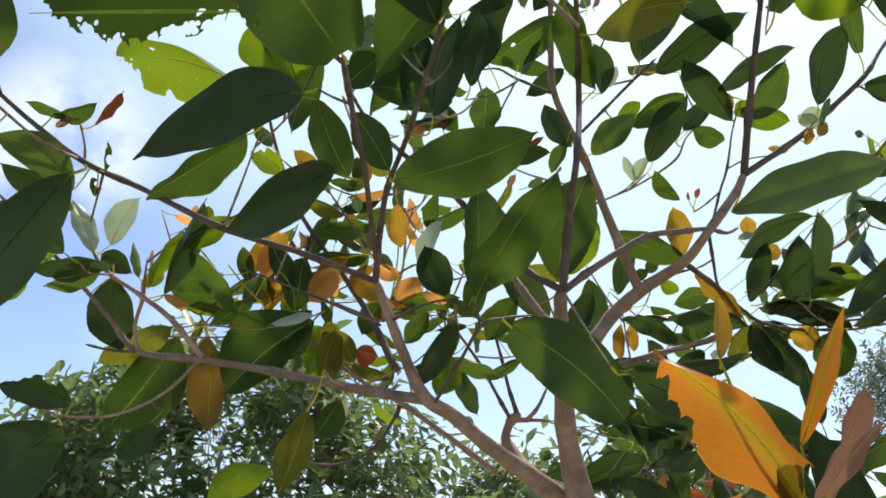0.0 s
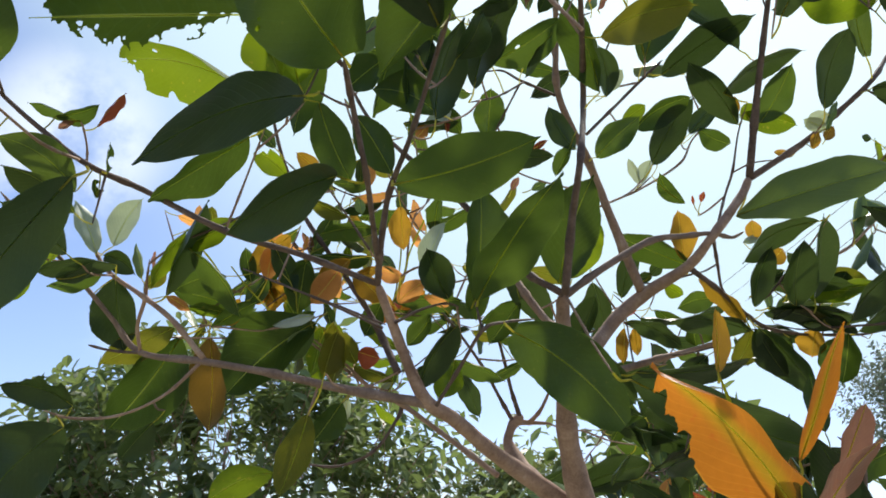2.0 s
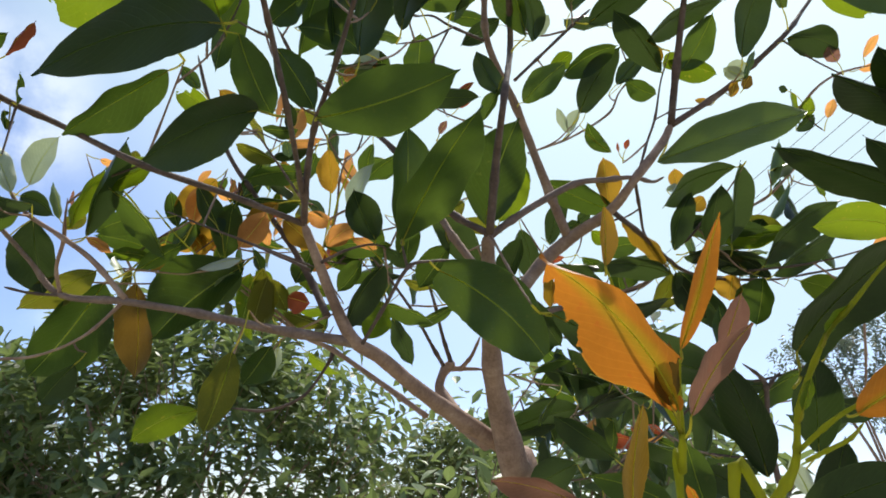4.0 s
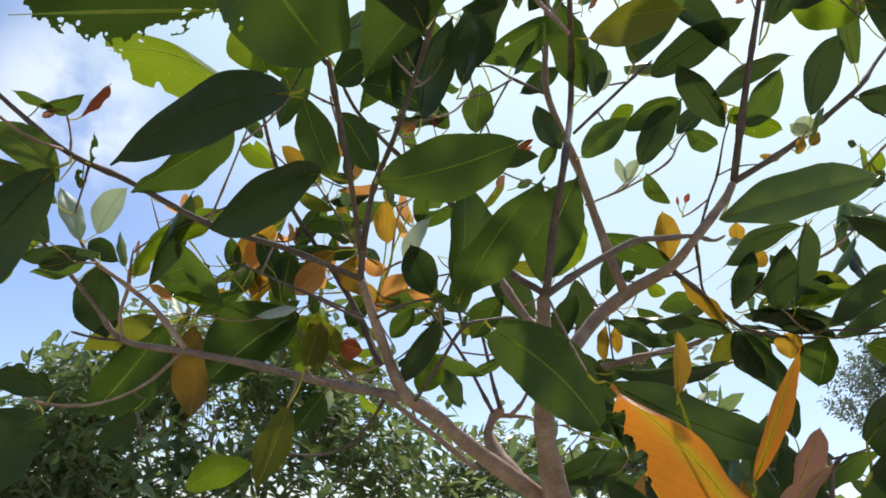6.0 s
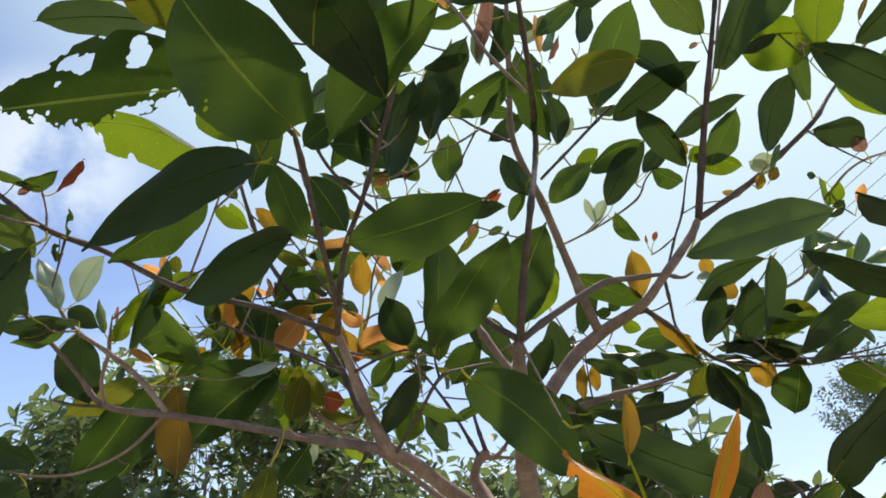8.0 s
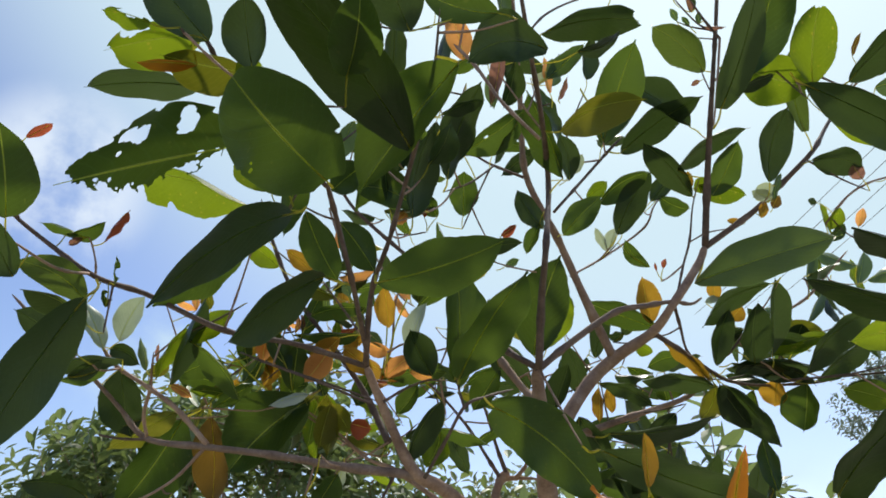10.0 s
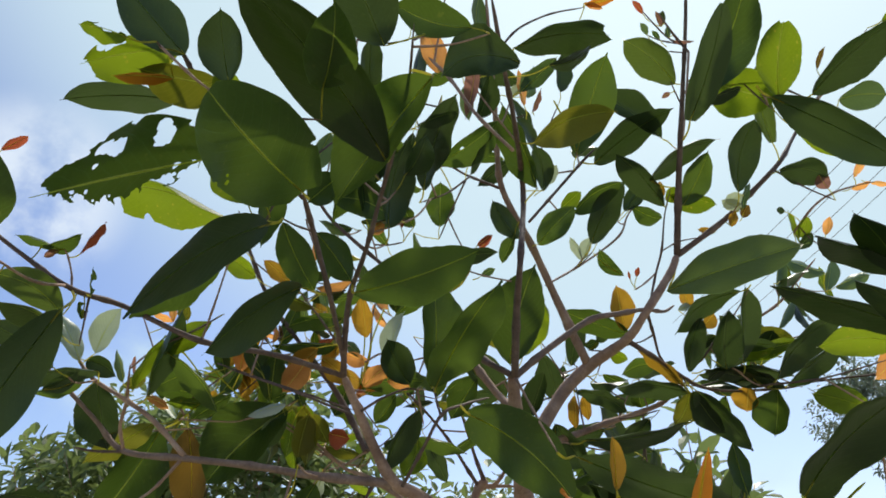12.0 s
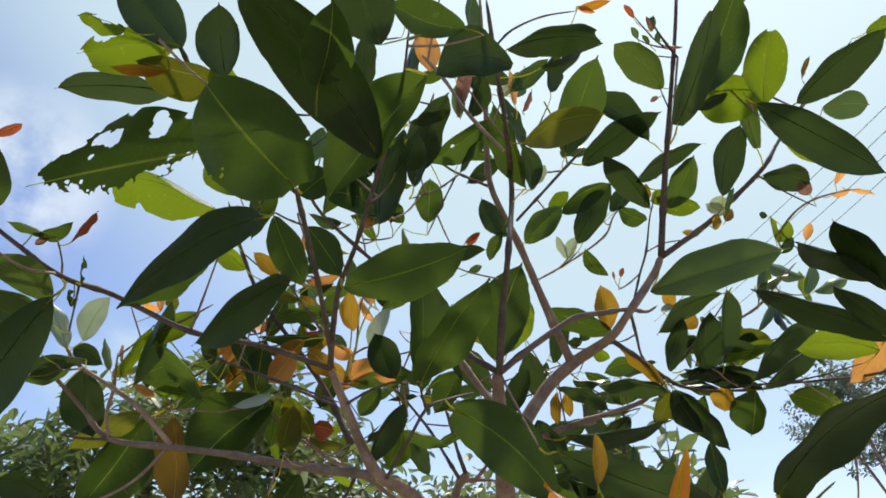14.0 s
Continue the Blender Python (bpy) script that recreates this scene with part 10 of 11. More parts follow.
leaf(twig_177, "dark", (0.019, 0.993, 1.873), (0.076, 0.979, 1.837), (0.555, 0.260, 0.790), 0.032, (0.010, 1.007, 1.847), fold=-0.08, arch=0.058, bend=0.0)
twig_254 = branch("bark_old", "twig", [(0.190, 1.035, 1.860, 0.0014), (0.172, 1.069, 1.853, 0.0011), (0.151, 1.100, 1.854, 0.0010)])
leaf(twig_254, "olive", (0.163, 1.095, 1.845), (0.213, 1.075, 1.809), (0.628, 0.521, 0.578), 0.030, (0.151, 1.100, 1.854), fold=-0.2, arch=-0.117, bend=0.0)
leaf(twig_184, "dark", (0.060, 0.973, 1.821), (0.020, 0.970, 1.814), (-0.182, 0.172, 0.968), 0.019, (0.031, 0.967, 1.815), fold=0.17, arch=0.075, bend=0.0)
twig_255 = branch("bark", "twig", [(0.212, 0.945, 1.816, 0.0013), (0.190, 0.951, 1.810, 0.0010), (0.168, 0.951, 1.810, 0.0010)])
leaf(twig_255, "dark", (0.160, 0.944, 1.823), (0.131, 0.919, 1.867), (0.701, 0.327, 0.634), 0.027, (0.168, 0.951, 1.810), fold=0.01, arch=-0.006, bend=0.0)
leaf(twig_254, "dark", (0.166, 1.057, 1.858), (0.101, 1.082, 1.861), (0.203, 0.407, 0.890), 0.032, (0.176, 1.062, 1.854), fold=-0.35, arch=-0.07, bend=0.0)
twig_256 = branch("bark_old", "twig", [(0.066, 1.021, 1.952, 0.0013), (0.055, 1.018, 1.978, 0.0010), (0.044, 1.013, 2.010, 0.0010)])
leaf(twig_256, "green", (0.034, 1.024, 2.014), (-0.012, 1.071, 2.030), (0.306, -0.030, 0.952), 0.031, (0.044, 1.013, 2.010), fold=0.1, arch=0.044, bend=0.0)
leaf(branch_back_left, "dark", (-0.104, 0.888, 1.907), (-0.061, 0.856, 1.877), (0.588, 0.040, 0.808), 0.029, (-0.118, 0.882, 1.896), fold=-0.05, arch=0.049, bend=0.0)
twig_257 = branch("bark_old", "twig", [(-0.047, 0.904, 1.967, 0.0013), (-0.064, 0.931, 1.963, 0.0011), (-0.076, 0.959, 1.966, 0.0010)])
leaf(twig_257, "olive", (-0.072, 0.952, 1.953), (-0.054, 0.925, 1.901), (0.910, 0.400, 0.107), 0.028, (-0.076, 0.959, 1.966), fold=-0.17, arch=0.009, bend=0.0)
leaf(twig_193, "green", (-0.111, 0.892, 1.933), (-0.131, 0.883, 1.872), (-0.851, 0.481, 0.208), 0.030, (-0.103, 0.875, 1.930), fold=0.2, arch=0.02, bend=0.0)
leaf(twig_190, "green", (-0.000, 0.954, 1.957), (0.057, 0.972, 1.975), (-0.336, 0.146, 0.931), 0.029, (-0.001, 0.957, 1.943), fold=-0.19, arch=0.025, bend=0.0)
twig_258 = branch("bark", "twig", [(-0.133, 1.053, 1.890, 0.0014), (-0.100, 1.047, 1.907, 0.0011), (-0.068, 1.033, 1.933, 0.0010)])
leaf(twig_258, "olive", (-0.076, 1.036, 1.946), (-0.119, 1.052, 2.022), (0.696, 0.671, 0.253), 0.041, (-0.068, 1.033, 1.933), fold=0.02, arch=-0.037, bend=0.0)
leaf(twig_116, "dark", (-0.113, 0.976, 1.889), (-0.141, 0.933, 1.876), (-0.427, -0.000, 0.904), 0.025, (-0.112, 0.956, 1.912), fold=0.17, arch=-0.022, bend=0.0)
twig_259 = branch("bark_old", "twig", [(-0.013, 0.873, 1.900, 0.0013), (-0.022, 0.874, 1.909, 0.0010), (-0.031, 0.878, 1.923, 0.0010)])
leaf(twig_259, "olive", (-0.044, 0.886, 1.923), (-0.086, 0.914, 1.921), (-0.168, -0.194, 0.966), 0.023, (-0.031, 0.878, 1.923), fold=0.09, arch=0.023, bend=0.0)
leaf(twig_258, "olive", (-0.075, 1.002, 1.937), (-0.091, 1.055, 1.901), (0.902, 0.392, 0.181), 0.030, (-0.068, 1.033, 1.933), fold=0.11, arch=-0.01, bend=0.0)
twig_260 = branch("bark_old", "twig", [(-0.069, 0.793, 1.882, 0.0013), (-0.068, 0.810, 1.887, 0.0010), (-0.063, 0.827, 1.897, 0.0010)])
leaf(twig_260, "olive", (-0.078, 0.825, 1.902), (-0.124, 0.818, 1.919), (0.249, 0.435, 0.865), 0.023, (-0.063, 0.827, 1.897), fold=-0.09, arch=0.007, bend=0.0)
leaf(branch_v_pale, "green", (0.070, 0.839, 1.926), (0.013, 0.882, 1.905), (-0.305, 0.044, 0.951), 0.034, (0.070, 0.845, 1.895), fold=-0.13, arch=0.072, bend=0.0)
leaf(branch_v_pale, "dark", (0.082, 0.873, 1.909), (0.068, 0.870, 1.854), (-0.910, 0.360, 0.207), 0.027, (0.070, 0.845, 1.895), fold=0.1, arch=0.072, bend=0.0)
twig_261 = branch("bark", "twig", [(-0.071, 0.896, 1.961, 0.0012), (-0.098, 0.894, 1.968, 0.0010), (-0.124, 0.889, 1.979, 0.0010)])
leaf(twig_261, "green", (-0.111, 0.881, 1.975), (-0.062, 0.852, 1.958), (0.350, 0.044, 0.936), 0.027, (-0.124, 0.889, 1.979), fold=-0.15, arch=-0.003, bend=0.0)
twig_262 = branch("bark_old", "twig", [(-0.056, 0.901, 2.017, 0.0013), (-0.086, 0.919, 2.023, 0.0010), (-0.118, 0.931, 2.034, 0.0010)])
leaf(twig_262, "olive", (-0.103, 0.929, 2.030), (-0.033, 0.919, 2.008), (0.302, 0.039, 0.953), 0.034, (-0.118, 0.931, 2.034), fold=-0.09, arch=0.053, bend=0.0)
leaf(twig_181, "green", (0.051, 0.893, 1.877), (0.092, 0.868, 1.881), (0.035, 0.229, 0.973), 0.022, (0.061, 0.923, 1.871), fold=-0.3, arch=-0.014, bend=0.0)
twig_263 = branch("bark_old", "twig", [(-0.098, 0.924, 2.027, 0.0013), (-0.104, 0.935, 1.999, 0.0010), (-0.112, 0.944, 1.977, 0.0010)])
leaf(twig_263, "olive", (-0.121, 0.941, 1.990), (-0.148, 0.931, 2.028), (0.683, 0.432, 0.590), 0.022, (-0.112, 0.944, 1.977), fold=-0.07, arch=0.093, bend=0.0)
twig_264 = branch("bark", "twig", [(0.003, 0.895, 1.956, 0.0013), (0.009, 0.887, 1.971, 0.0010), (0.012, 0.878, 1.992, 0.0010)])
leaf(twig_264, "green", (0.006, 0.869, 2.003), (-0.016, 0.832, 2.045), (0.594, 0.435, 0.677), 0.027, (0.012, 0.878, 1.992), fold=0.3, arch=-0.101, bend=0.0)
leaf(twig_257, "green", (-0.088, 0.956, 1.964), (-0.019, 0.942, 1.969), (-0.051, 0.148, 0.988), 0.032, (-0.076, 0.959, 1.966), fold=0.23, arch=-0.026, bend=0.0)
leaf(twig_189, "dark", (-0.030, 0.933, 1.952), (-0.030, 0.910, 1.999), (0.725, 0.622, 0.296), 0.024, (-0.024, 0.922, 1.954), fold=0.18, arch=0.026, bend=0.0)
inner_stalk_1 = branch("shoot", "twig", [(-0.236, 0.793, 1.858, 0.0012), (-0.217, 0.813, 1.839, 0.0011), (-0.201, 0.835, 1.815, 0.0010), (-0.196, 0.865, 1.795, 0.0010), (-0.189, 0.894, 1.780, 0.0008)])
inner_stalk_2 = branch("shoot", "twig", [(-0.235, 0.853, 1.769, 0.0010), (-0.217, 0.846, 1.788, 0.0010), (-0.195, 0.842, 1.800, 0.0008), (-0.178, 0.839, 1.807, 0.0006)])
inner_stalk_3 = branch("bark_old", "twig", [(-0.282, 0.843, 1.764, 0.0013), (-0.242, 0.864, 1.769, 0.0012), (-0.191, 0.884, 1.777, 0.0010)])
inner_stalk_4 = branch("shoot", "twig", [(-0.200, 0.824, 1.839, 0.0010), (-0.183, 0.833, 1.820, 0.0010), (-0.159, 0.844, 1.798, 0.0010), (-0.147, 0.848, 1.790, 0.0008)])
inner_stalk_5 = branch("bark_old", "twig", [(-0.124, 0.917, 1.782, 0.0016), (-0.097, 0.937, 1.765, 0.0016), (-0.065, 0.957, 1.746, 0.0015), (-0.032, 0.971, 1.741, 0.0013), (-0.020, 0.966, 1.754, 0.0008)])
inner_stalk_6 = branch("bark_old", "twig", [(-0.065, 0.956, 1.748, 0.0012), (-0.085, 0.963, 1.730, 0.0011), (-0.102, 0.972, 1.708, 0.0008)])
inner_stalk_7 = branch("shoot", "twig", [(-0.020, 0.804, 1.900, 0.0010), (-0.018, 0.837, 1.875, 0.0010), (-0.022, 0.862, 1.844, 0.0010), (-0.029, 0.884, 1.818, 0.0008)])
inner_stalk_8 = branch("shoot", "twig", [(0.008, 0.809, 1.892, 0.0010), (-0.007, 0.831, 1.865, 0.0010), (-0.017, 0.855, 1.834, 0.0010)])
inner_stalk_9 = branch("bark", "twig", [(-0.181, 0.807, 1.830, 0.0010), (-0.122, 0.808, 1.808, 0.0012), (-0.073, 0.807, 1.790, 0.0014), (-0.025, 0.806, 1.772, 0.0016)])
leaf(inner_stalk_1, "green", (-0.198, 0.852, 1.800), (-0.260, 0.824, 1.809), (-0.210, 0.686, 0.697), 0.030, (-0.197, 0.864, 1.797), fold=0.3)
leaf(inner_stalk_2, "lime", (-0.202, 0.845, 1.791), (-0.249, 0.842, 1.795), (0.044, 0.488, 0.872), 0.021, (-0.195, 0.842, 1.799), fold=0.3)
leaf(inner_stalk_4, "coral", (-0.161, 0.831, 1.826), (-0.150, 0.805, 1.862), (-0.206, 0.761, 0.615), 0.022, (-0.170, 0.838, 1.809), fold=0.3)
leaf(inner_stalk_4, "green", (-0.178, 0.832, 1.824), (-0.185, 0.816, 1.859), (-0.286, 0.895, 0.341), 0.018, (-0.183, 0.833, 1.820), fold=0.2)
leaf(inner_stalk_9, "coral", (-0.079, 0.810, 1.833), (-0.111, 0.833, 1.801), (0.016, 0.809, 0.587), 0.029, (-0.069, 0.807, 1.815), fold=0.2)
leaf(inner_stalk_9, "green", (-0.127, 0.846, 1.795), (-0.117, 0.815, 1.843), (-0.187, 0.803, 0.565), 0.033, (-0.122, 0.808, 1.807), fold=0.3)
leaf(inner_stalk_7, "orange", (0.008, 0.868, 1.832), (-0.020, 0.876, 1.811), (-0.018, 0.924, 0.382), 0.017, (-0.022, 0.863, 1.841), fold=0.5)
leaf(inner_stalk_7, "amber", (-0.018, 0.864, 1.838), (0.005, 0.875, 1.815), (-0.088, 0.933, 0.350), 0.015, (-0.022, 0.862, 1.842), fold=0.5)
leaf(inner_stalk_4, "coral", (-0.153, 0.805, 1.862), (-0.139, 0.800, 1.876), (-0.541, 0.440, 0.717), 0.009, (-0.155, 0.809, 1.853), fold=0.5)
leaf(inner_stalk_9, "coral", (-0.120, 0.810, 1.853), (-0.115, 0.804, 1.869), (-0.818, 0.403, 0.411), 0.008, (-0.117, 0.815, 1.843), fold=0.5)
leaf(inner_stalk_9, "bronze", (-0.125, 0.810, 1.854), (-0.132, 0.806, 1.863), (0.180, 0.823, 0.538), 0.005, (-0.117, 0.815, 1.843), fold=0.5)
leaf(inner_stalk_5, "olive", (-0.096, 0.932, 1.801), (-0.074, 0.949, 1.765), (-0.187, 0.931, 0.313), 0.023, (-0.097, 0.937, 1.765), fold=0.3)
leaf(inner_stalk_5, "lime", (-0.091, 0.926, 1.789), (-0.110, 0.918, 1.806), (-0.160, 0.949, 0.271), 0.020, (-0.108, 0.933, 1.772), fold=0.3)
leaf(inner_stalk_5, "sky_silver", (-0.033, 0.967, 1.751), (-0.047, 0.971, 1.740), (-0.157, 0.836, 0.526), 0.009, (-0.026, 0.969, 1.747), fold=0.4)
leaf(inner_stalk_6, "sky_silver", (-0.084, 0.965, 1.727), (-0.093, 0.989, 1.695), (-0.773, 0.380, 0.509), 0.018, (-0.086, 0.964, 1.729), fold=0.4)
leaf(twig_77, "deep", (0.527, 0.653, 1.789), (0.456, 0.631, 1.838), (0.556, 0.033, 0.831), 0.039, (0.553, 0.674, 1.791), fold=0.2)
leaf(twig_69, "coral", (0.628, 0.820, 1.854), (0.576, 0.847, 1.799), (0.080, 0.919, 0.385), 0.035, (0.609, 0.817, 1.838), fold=0.2)
leaf(branch_low_right, "green", (0.543, 0.922, 1.806), (0.607, 0.927, 1.794), (-0.000, 0.939, 0.344), 0.036, (0.543, 0.939, 1.817), fold=0.2)
leaf(branch_low_right, "lime", (0.540, 0.922, 1.876), (0.454, 0.923, 1.856), (-0.211, 0.398, 0.893), 0.039, (0.550, 0.942, 1.856), fold=0.3)
leaf(branch_low_right, "olive", (0.540, 0.940, 1.886), (0.490, 0.936, 1.896), (0.014, 0.913, 0.408), 0.023, (0.551, 0.949, 1.866), fold=0.3)
leaf(branch_low_right, "dark", (0.391, 0.890, 1.858), (0.494, 0.887, 1.859), (-0.006, 0.232, 0.973), 0.045, (0.375, 0.887, 1.841), fold=0.3)
leaf(branch_low_right, "dark", (0.397, 0.891, 1.831), (0.491, 0.920, 1.812), (0.177, 0.051, 0.983), 0.044, (0.382, 0.893, 1.828), fold=0.3)
leaf(branch_low_right, "dark", (0.429, 0.918, 1.842), (0.535, 0.943, 1.832), (0.092, 0.024, 0.995), 0.048, (0.407, 0.914, 1.830), fold=0.3)
sprig_bud_a = branch("bark", "twig", [(0.371, 0.679, 2.159, 0.0014), (0.351, 0.675, 2.169, 0.0012), (0.331, 0.660, 2.178, 0.0010), (0.318, 0.653, 2.192, 0.0007)])
sprig_bud_b = branch("bark", "twig", [(0.371, 0.678, 2.161, 0.0012), (0.342, 0.676, 2.167, 0.0009), (0.324, 0.673, 2.174, 0.0007)])
sprig_bud_c = branch("bark", "twig", [(0.369, 0.682, 2.153, 0.0011), (0.347, 0.681, 2.155, 0.0007)])
sprig_bud_d = branch("bark", "twig", [(0.362, 0.708, 2.100, 0.0010), (0.355, 0.701, 2.115, 0.0009), (0.351, 0.696, 2.124, 0.0007)])
leaf(sprig_bud_a, "red", (0.319, 0.655, 2.189), (0.306, 0.648, 2.204), (0.572, 0.435, 0.695), 0.008, (0.320, 0.655, 2.188), fold=0.5)
leaf(sprig_bud_a, "dark", (0.338, 0.661, 2.175), (0.342, 0.653, 2.192), (-0.131, 0.880, 0.457), 0.010, (0.333, 0.660, 2.176), fold=0.4)
leaf(sprig_bud_b, "pale", (0.326, 0.673, 2.174), (0.318, 0.667, 2.187), (0.636, 0.450, 0.626), 0.009, (0.327, 0.673, 2.173), fold=0.3)
leaf(sprig_bud_b, "pale", (0.340, 0.675, 2.168), (0.331, 0.671, 2.178), (0.603, 0.330, 0.726), 0.007, (0.342, 0.676, 2.167), fold=0.3)
leaf(sprig_bud_d, "bronze", (0.351, 0.703, 2.111), (0.340, 0.705, 2.106), (-0.224, 0.550, 0.804), 0.007, (0.356, 0.701, 2.113), fold=0.4)
leaf(branch_far_right, "sky_silver", (0.439, 0.771, 2.010), (0.415, 0.778, 1.997), (-0.142, 0.744, 0.653), 0.020, (0.446, 0.782, 2.010), fold=0.2)
leaf(branch_far_right, "brown", (0.442, 0.792, 1.990), (0.450, 0.785, 2.004), (-0.111, 0.862, 0.494), 0.014, (0.439, 0.794, 1.986), fold=0.2)
leaf(leader, "sky_silver", (0.198, 0.733, 2.008), (0.213, 0.723, 2.029), (-0.343, 0.726, 0.596), 0.018, (0.184, 0.730, 1.993), fold=0.2)
leaf(leader, "pale", (0.172, 0.675, 2.108), (0.185, 0.669, 2.119), (-0.358, 0.606, 0.710), 0.019, (0.157, 0.640, 2.065), fold=0.2)
leaf(leader, "dark", (0.082, 0.670, 1.888), (0.137, 0.688, 1.903), (-0.343, 0.320, 0.883), 0.024, (0.078, 0.671, 1.887), fold=0.2)
twig_behind_big = branch("bark_old", "twig", [(0.147, 0.687, 1.869, 0.0010), (0.113, 0.682, 1.876, 0.0009), (0.078, 0.671, 1.887, 0.0007)])
leaf(limb_mid, "dark", (0.243, 0.944, 1.857), (0.262, 0.917, 1.918), (-0.238, 0.861, 0.450), 0.028, (0.226, 0.902, 1.849), fold=0.2)
leaf(twig_y_up, "dark", (0.065, 0.867, 1.840), (0.081, 0.829, 1.926), (-0.460, 0.779, 0.426), 0.036, (0.061, 0.839, 1.803), fold=0.2)
leaf(leader, "red", (0.115, 0.720, 1.926), (0.133, 0.716, 1.938), (-0.392, 0.488, 0.780), 0.008, (0.109, 0.704, 1.913), fold=0.4)
leaf(leader, "bronze", (0.100, 0.771, 1.910), (0.108, 0.765, 1.923), (-0.433, 0.703, 0.564), 0.009, (0.097, 0.774, 1.903), fold=0.4)
leaf(leader, "pale", (0.122, 0.789, 1.921), (0.139, 0.786, 1.929), (-0.189, 0.724, 0.663), 0.010, (0.112, 0.781, 1.913), fold=0.4)
# ---- end of limbs ----
# ---- far things ----
def sprays(name, label, category, centre, reach, count, leaf_size, colour, per=13, seed=1, shape=None, limbs=9, trunk=0.05, gap=0.0):
    """A bush or tree: a forked trunk and a crown of many leafy sprays with an uneven outline."""
    rnd = random.Random(seed)
    thing = tagged(new(name), label, category)
    thing.location = (centre[0], centre[1], 0)
    middle = Vector((0, 0, centre[2]))
    bm = bmesh.new()
    uv = bm.loops.layers.uv.new("UVMap")
    tops = []
    tube(bm, uv, [Vector((0, 0, z)) + Vector((0.05 * math.sin(z * 3), 0.04 * math.cos(z * 2), 0)) for z in (-0.1, centre[2] * 0.25, centre[2] * 0.5)],
         [trunk, trunk * 0.8, trunk * 0.65], 8, 0.1)
    part("trunk", bm, BARK["bark_old"], thing)
    for k in range(limbs):
        a = 2 * math.pi * (k + rnd.random() * 0.7) / limbs
        end = middle + Vector((math.cos(a) * reach[0] * 0.7, math.sin(a) * reach[1] * 0.7, reach[2] * rnd.uniform(0.0, 0.65)))
        root = Vector((0, 0, centre[2] * rnd.uniform(0.3, 0.48)))
        mid = (root + end) / 2 + Vector((0, 0, reach[2] * 0.1))
        bm = bmesh.new()
        uv = bm.loops.layers.uv.new("UVMap")
        path = smooth_path([root, mid, end], 5)
        tube(bm, uv, path, [trunk * 0.5 * (1 - 0.8 * i / len(path)) for i in range(len(path))], 6)
        part("limb", bm, BARK["bark_old"], thing)
        tops.append(end)
    verts, faces, wood = [], [], bmesh.new()
    wuv = wood.loops.layers.uv.new("UVMap")
    for k in range(count):
        while True:
            d = Vector((rnd.gauss(0, 1), rnd.gauss(0, 1), rnd.gauss(0.25, 1))).normalized()
            r = rnd.uniform(0.3, 1.0) ** 0.45
            lump = 1 + 0.24 * noise.noise(d * 2.3 + Vector((seed, 0, 0))) + 0.12 * noise.noise(d * 6 + Vector((0, seed, 0)))
            p = middle + Vector((d.x * reach[0], d.y * reach[1], d.z * reach[2])) * r * lump
            if p.z > 0.25 and noise.noise(p * 1.7 + Vector((seed, 2, 0))) > gap - 0.45:
                break
        way = (d * 0.6 + Vector((rnd.gauss(0, 0.4), rnd.gauss(0, 0.4), 0.75))).normalized()
        size = leaf_size * rnd.uniform(2.2, 4.2)
        if rnd.random() < 0.4:
            tube(wood, wuv, [p - way * size * 0.6, p, p + way * size], [0.004, 0.003, 0.0015], 3)
        turn = rnd.uniform(0, 6.3)
        for i in range(per):
            s = (i + 0.5) / per
            turn += 2.4
            out = (way.orthogonal().normalized() * math.cos(turn) + way.cross(way.orthogonal()).normalized() * math.sin(turn))
            ahead = (out * rnd.uniform(0.6, 1.0) + way * rnd.uniform(0.1, 0.9) + Vector((0, 0, rnd.uniform(-0.5, 0.1)))).normalized()
            b = p + way * size * s
            length = leaf_size * rnd.uniform(0.7, 1.25)
            side = ahead.cross(Vector((rnd.gauss(0, 0.35), rnd.gauss(0, 0.35), 1))).normalized()
            up = side.cross(ahead)
            w = length * rnd.uniform(0.17, 0.24)
            n = len(verts)
            verts += [b, b + ahead * length * 0.35 + side * w + up * w * 0.4, b + ahead * length * 0.4, b + ahead * length * 0.35 - side * w + up * w * 0.4,
                      b + ahead * length * 0.72 + side * w * 0.7 + up * w * 0.2, b + ahead * length * 0.72 - side * w * 0.7 + up * w * 0.2, b + ahead * length - up * w * 0.3]
            faces += [(n, n + 1, n + 2), (n, n + 2, n + 3), (n + 1, n + 4, n + 2), (n + 2, n + 5, n + 3), (n + 2, n + 4, n + 6), (n + 2, n + 6, n + 5)]
    mesh = bpy.data.meshes.new("foliage")
    mesh.from_pydata([tuple(v) for v in verts], [], faces)
    mesh.materials.append(colour)
    crown = new("foliage", mesh)
    crown.parent = thing
    crown["kind"] = "stuff"
    crown["label"] = "many small leaves"
    t = part("twig_mass", wood, BARK["bark_old"], thing)
    t["kind"] = "stuff"
    return thing


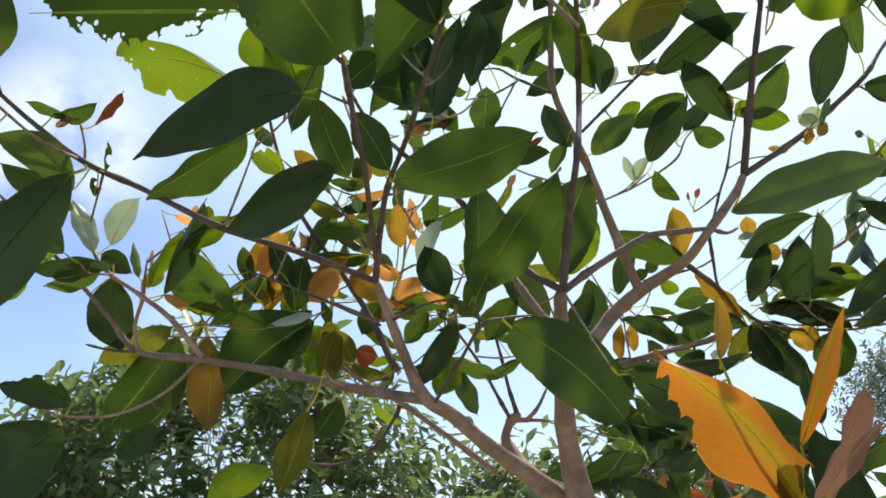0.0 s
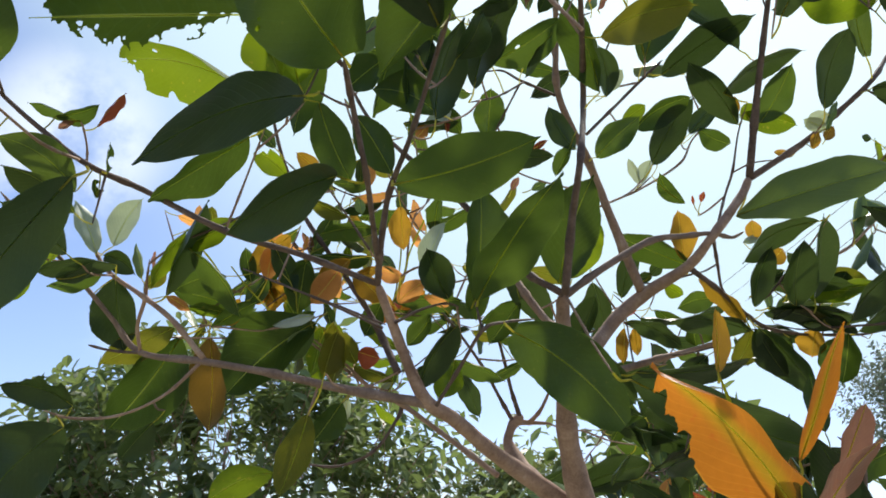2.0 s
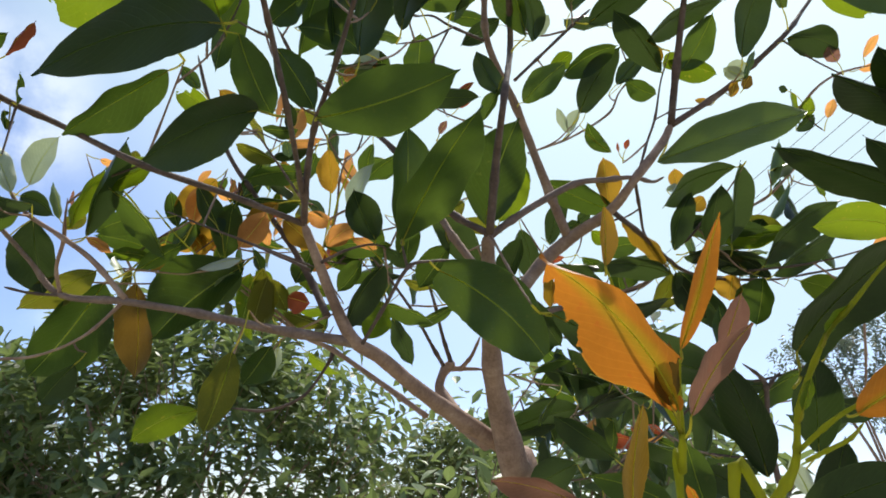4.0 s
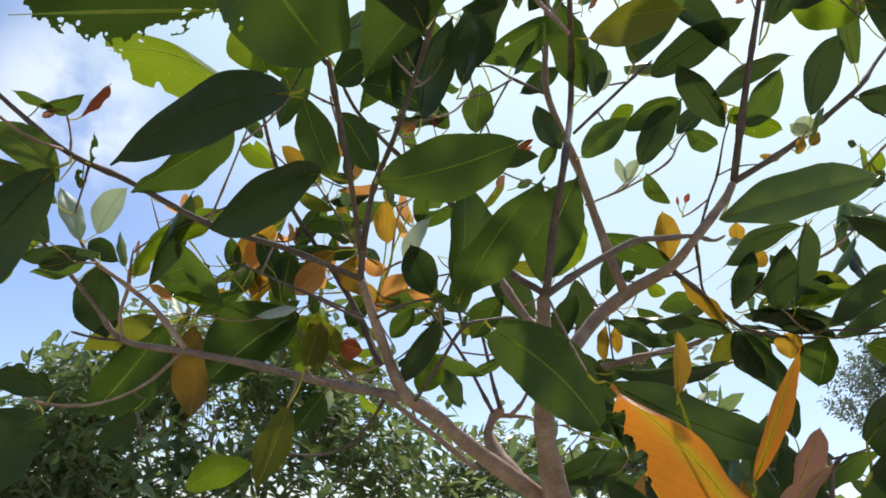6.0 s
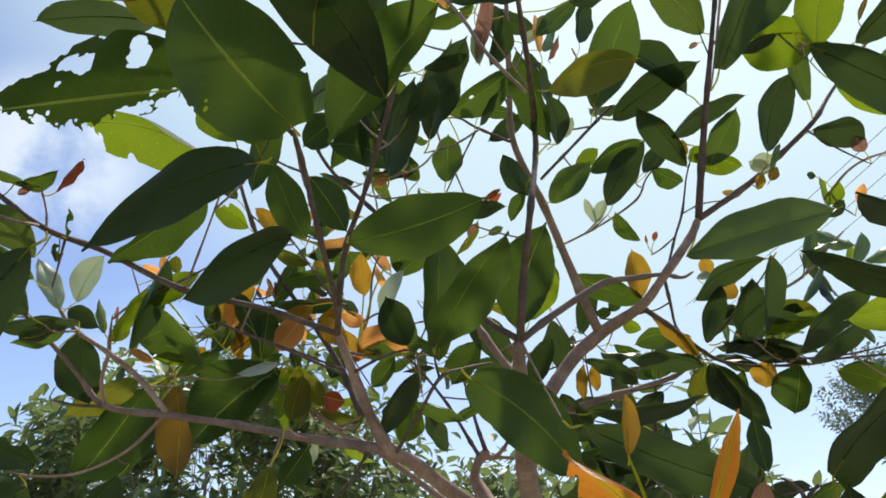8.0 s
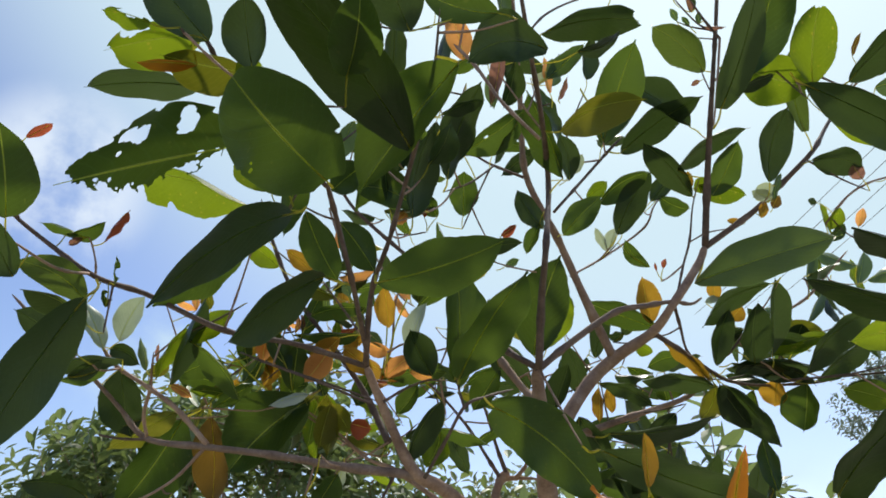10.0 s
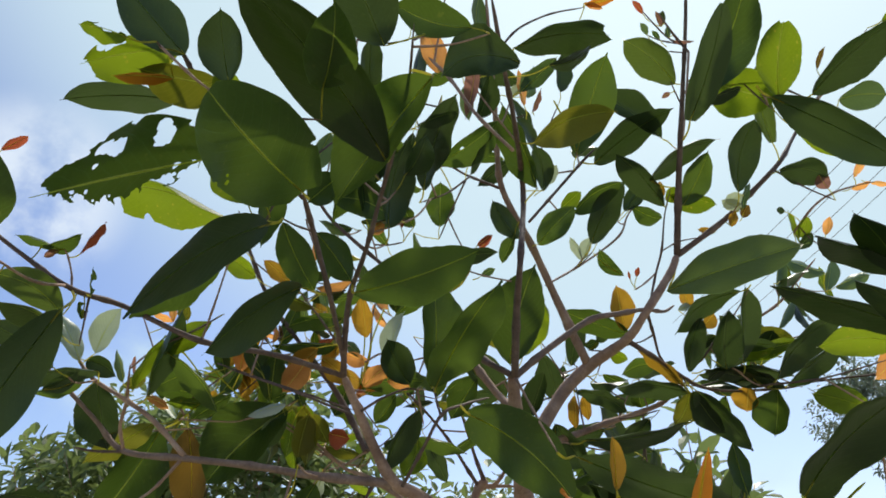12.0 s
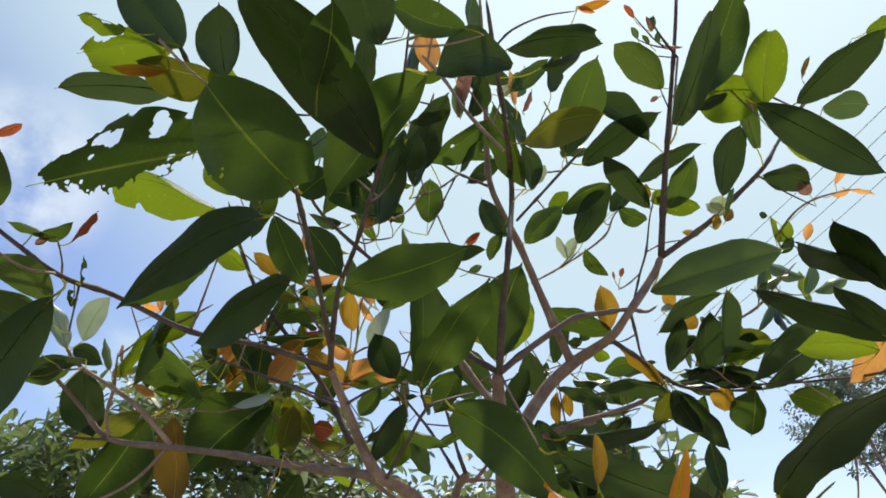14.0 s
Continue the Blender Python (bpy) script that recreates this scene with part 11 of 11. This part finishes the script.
def foliage_material(name, dark, light, through_colour, glow=0.35):
    m, nt, bsdf = material(name)
    geo = nt.nodes.new("ShaderNodeNewGeometry")
    co = nt.nodes.new("ShaderNodeTexCoord").outputs["Object"]
    big = texture(nt, "ShaderNodeTexNoise", co, Scale=2.5, Detail=3.0)
    fac = math_node(nt, "ADD", math_node(nt, "MULTIPLY", geo.outputs["Random Per Island"], 0.6), math_node(nt, "MULTIPLY", big.outputs["Fac"], 0.5))
    col = ramp(nt, fac, ((0.2, dark), (0.65, light), (0.95, tuple(min(1, v * 1.6) for v in light))))
    nt.links.new(col, bsdf.inputs["Base Color"])
    bsdf.inputs["Roughness"].default_value = 0.42
    glowing = nt.nodes.new("ShaderNodeBsdfTranslucent")
    nt.links.new(mixed(nt, 0.6, col, through_colour), glowing.inputs["Color"])
    both = nt.nodes.new("ShaderNodeMixShader")
    both.inputs["Fac"].default_value = glow
    nt.links.new(bsdf.outputs[0], both.inputs[1])
    nt.links.new(glowing.outputs[0], both.inputs[2])
    nt.links.new(both.outputs[0], nt.nodes["Material Output"].inputs["Surface"])
    return m


FOLIAGE_BUSH = foliage_material("bush_leaves", (0.055, 0.082, 0.030), (0.165, 0.205, 0.085), (0.28, 0.36, 0.09), glow=0.42)
FOLIAGE_PALE = foliage_material("pale_tree_leaves", (0.10, 0.13, 0.05), (0.20, 0.23, 0.09), (0.22, 0.26, 0.05))
# distance haze is put into these lighter, bluer leaf colours
FOLIAGE_HAZED = foliage_material("hazed_tree_leaves", (0.10, 0.13, 0.10), (0.18, 0.22, 0.17), (0.18, 0.22, 0.13))

sprays("bush", "dense leafy green bush growing beyond the tree", "bush", (-1.5, 4.95, 1.72), (1.42, 1.0, 1.0), 780, 0.115, FOLIAGE_BUSH, seed=3)
sprays("bush", "leafy green bush beside the dense one", "bush", (-3.3, 5.2, 1.35), (1.15, 1.0, 0.75), 380, 0.105, FOLIAGE_BUSH, seed=5)
sprays("bush", "low bush with glossy dark leaves behind the trunk", "bush", (0.72, 2.6, 1.10), (0.62, 0.5, 0.85), 380, 0.085, FOLIAGE_BUSH, per=10, seed=8, trunk=0.03)
sprays("tree", "pale round-crowned tree in the distance", "tree", (0.62, 9.5, 1.75), (0.8, 0.8, 0.85), 420, 0.12, FOLIAGE_PALE, seed=11, trunk=0.09)
sprays("tree", "tall feathery tree far away under the cables", "tree", (9.6, 14.9, 4.75), (1.9, 1.5, 1.2), 460, 0.13, FOLIAGE_HAZED, per=15, seed=14, trunk=0.08, gap=0.3)

m_cable, nt, bsdf = material("cable_sheath")
bsdf.inputs["Base Color"].default_value, bsdf.inputs["Roughness"].default_value = (0.12, 0.13, 0.14, 1), 0.6

for k in range(4):
    # each cable sags between two far points along the street
    a = Vector((9.03, 7.35, 10.00)) + k * Vector((0.40, 0.01, -0.02))
    b = Vector((7.69, 23.33, 10.02)) + k * Vector((0.67, 0.01, -0.03))
    bm = bmesh.new()
    uv = bm.loops.layers.uv.new("UVMap")
    path = [a.lerp(b, i / 24) + Vector((0, 0, -0.15 * 4 * (i / 24) * (1 - i / 24))) for i in range(25)]
    tube(bm, uv, path, [0.008] * 25, 5)
    ob = part("cable", bm, m_cable, None)
    tagged(ob, "thin grey overhead cable sagging across the sky", "cable", group="overhead cables")
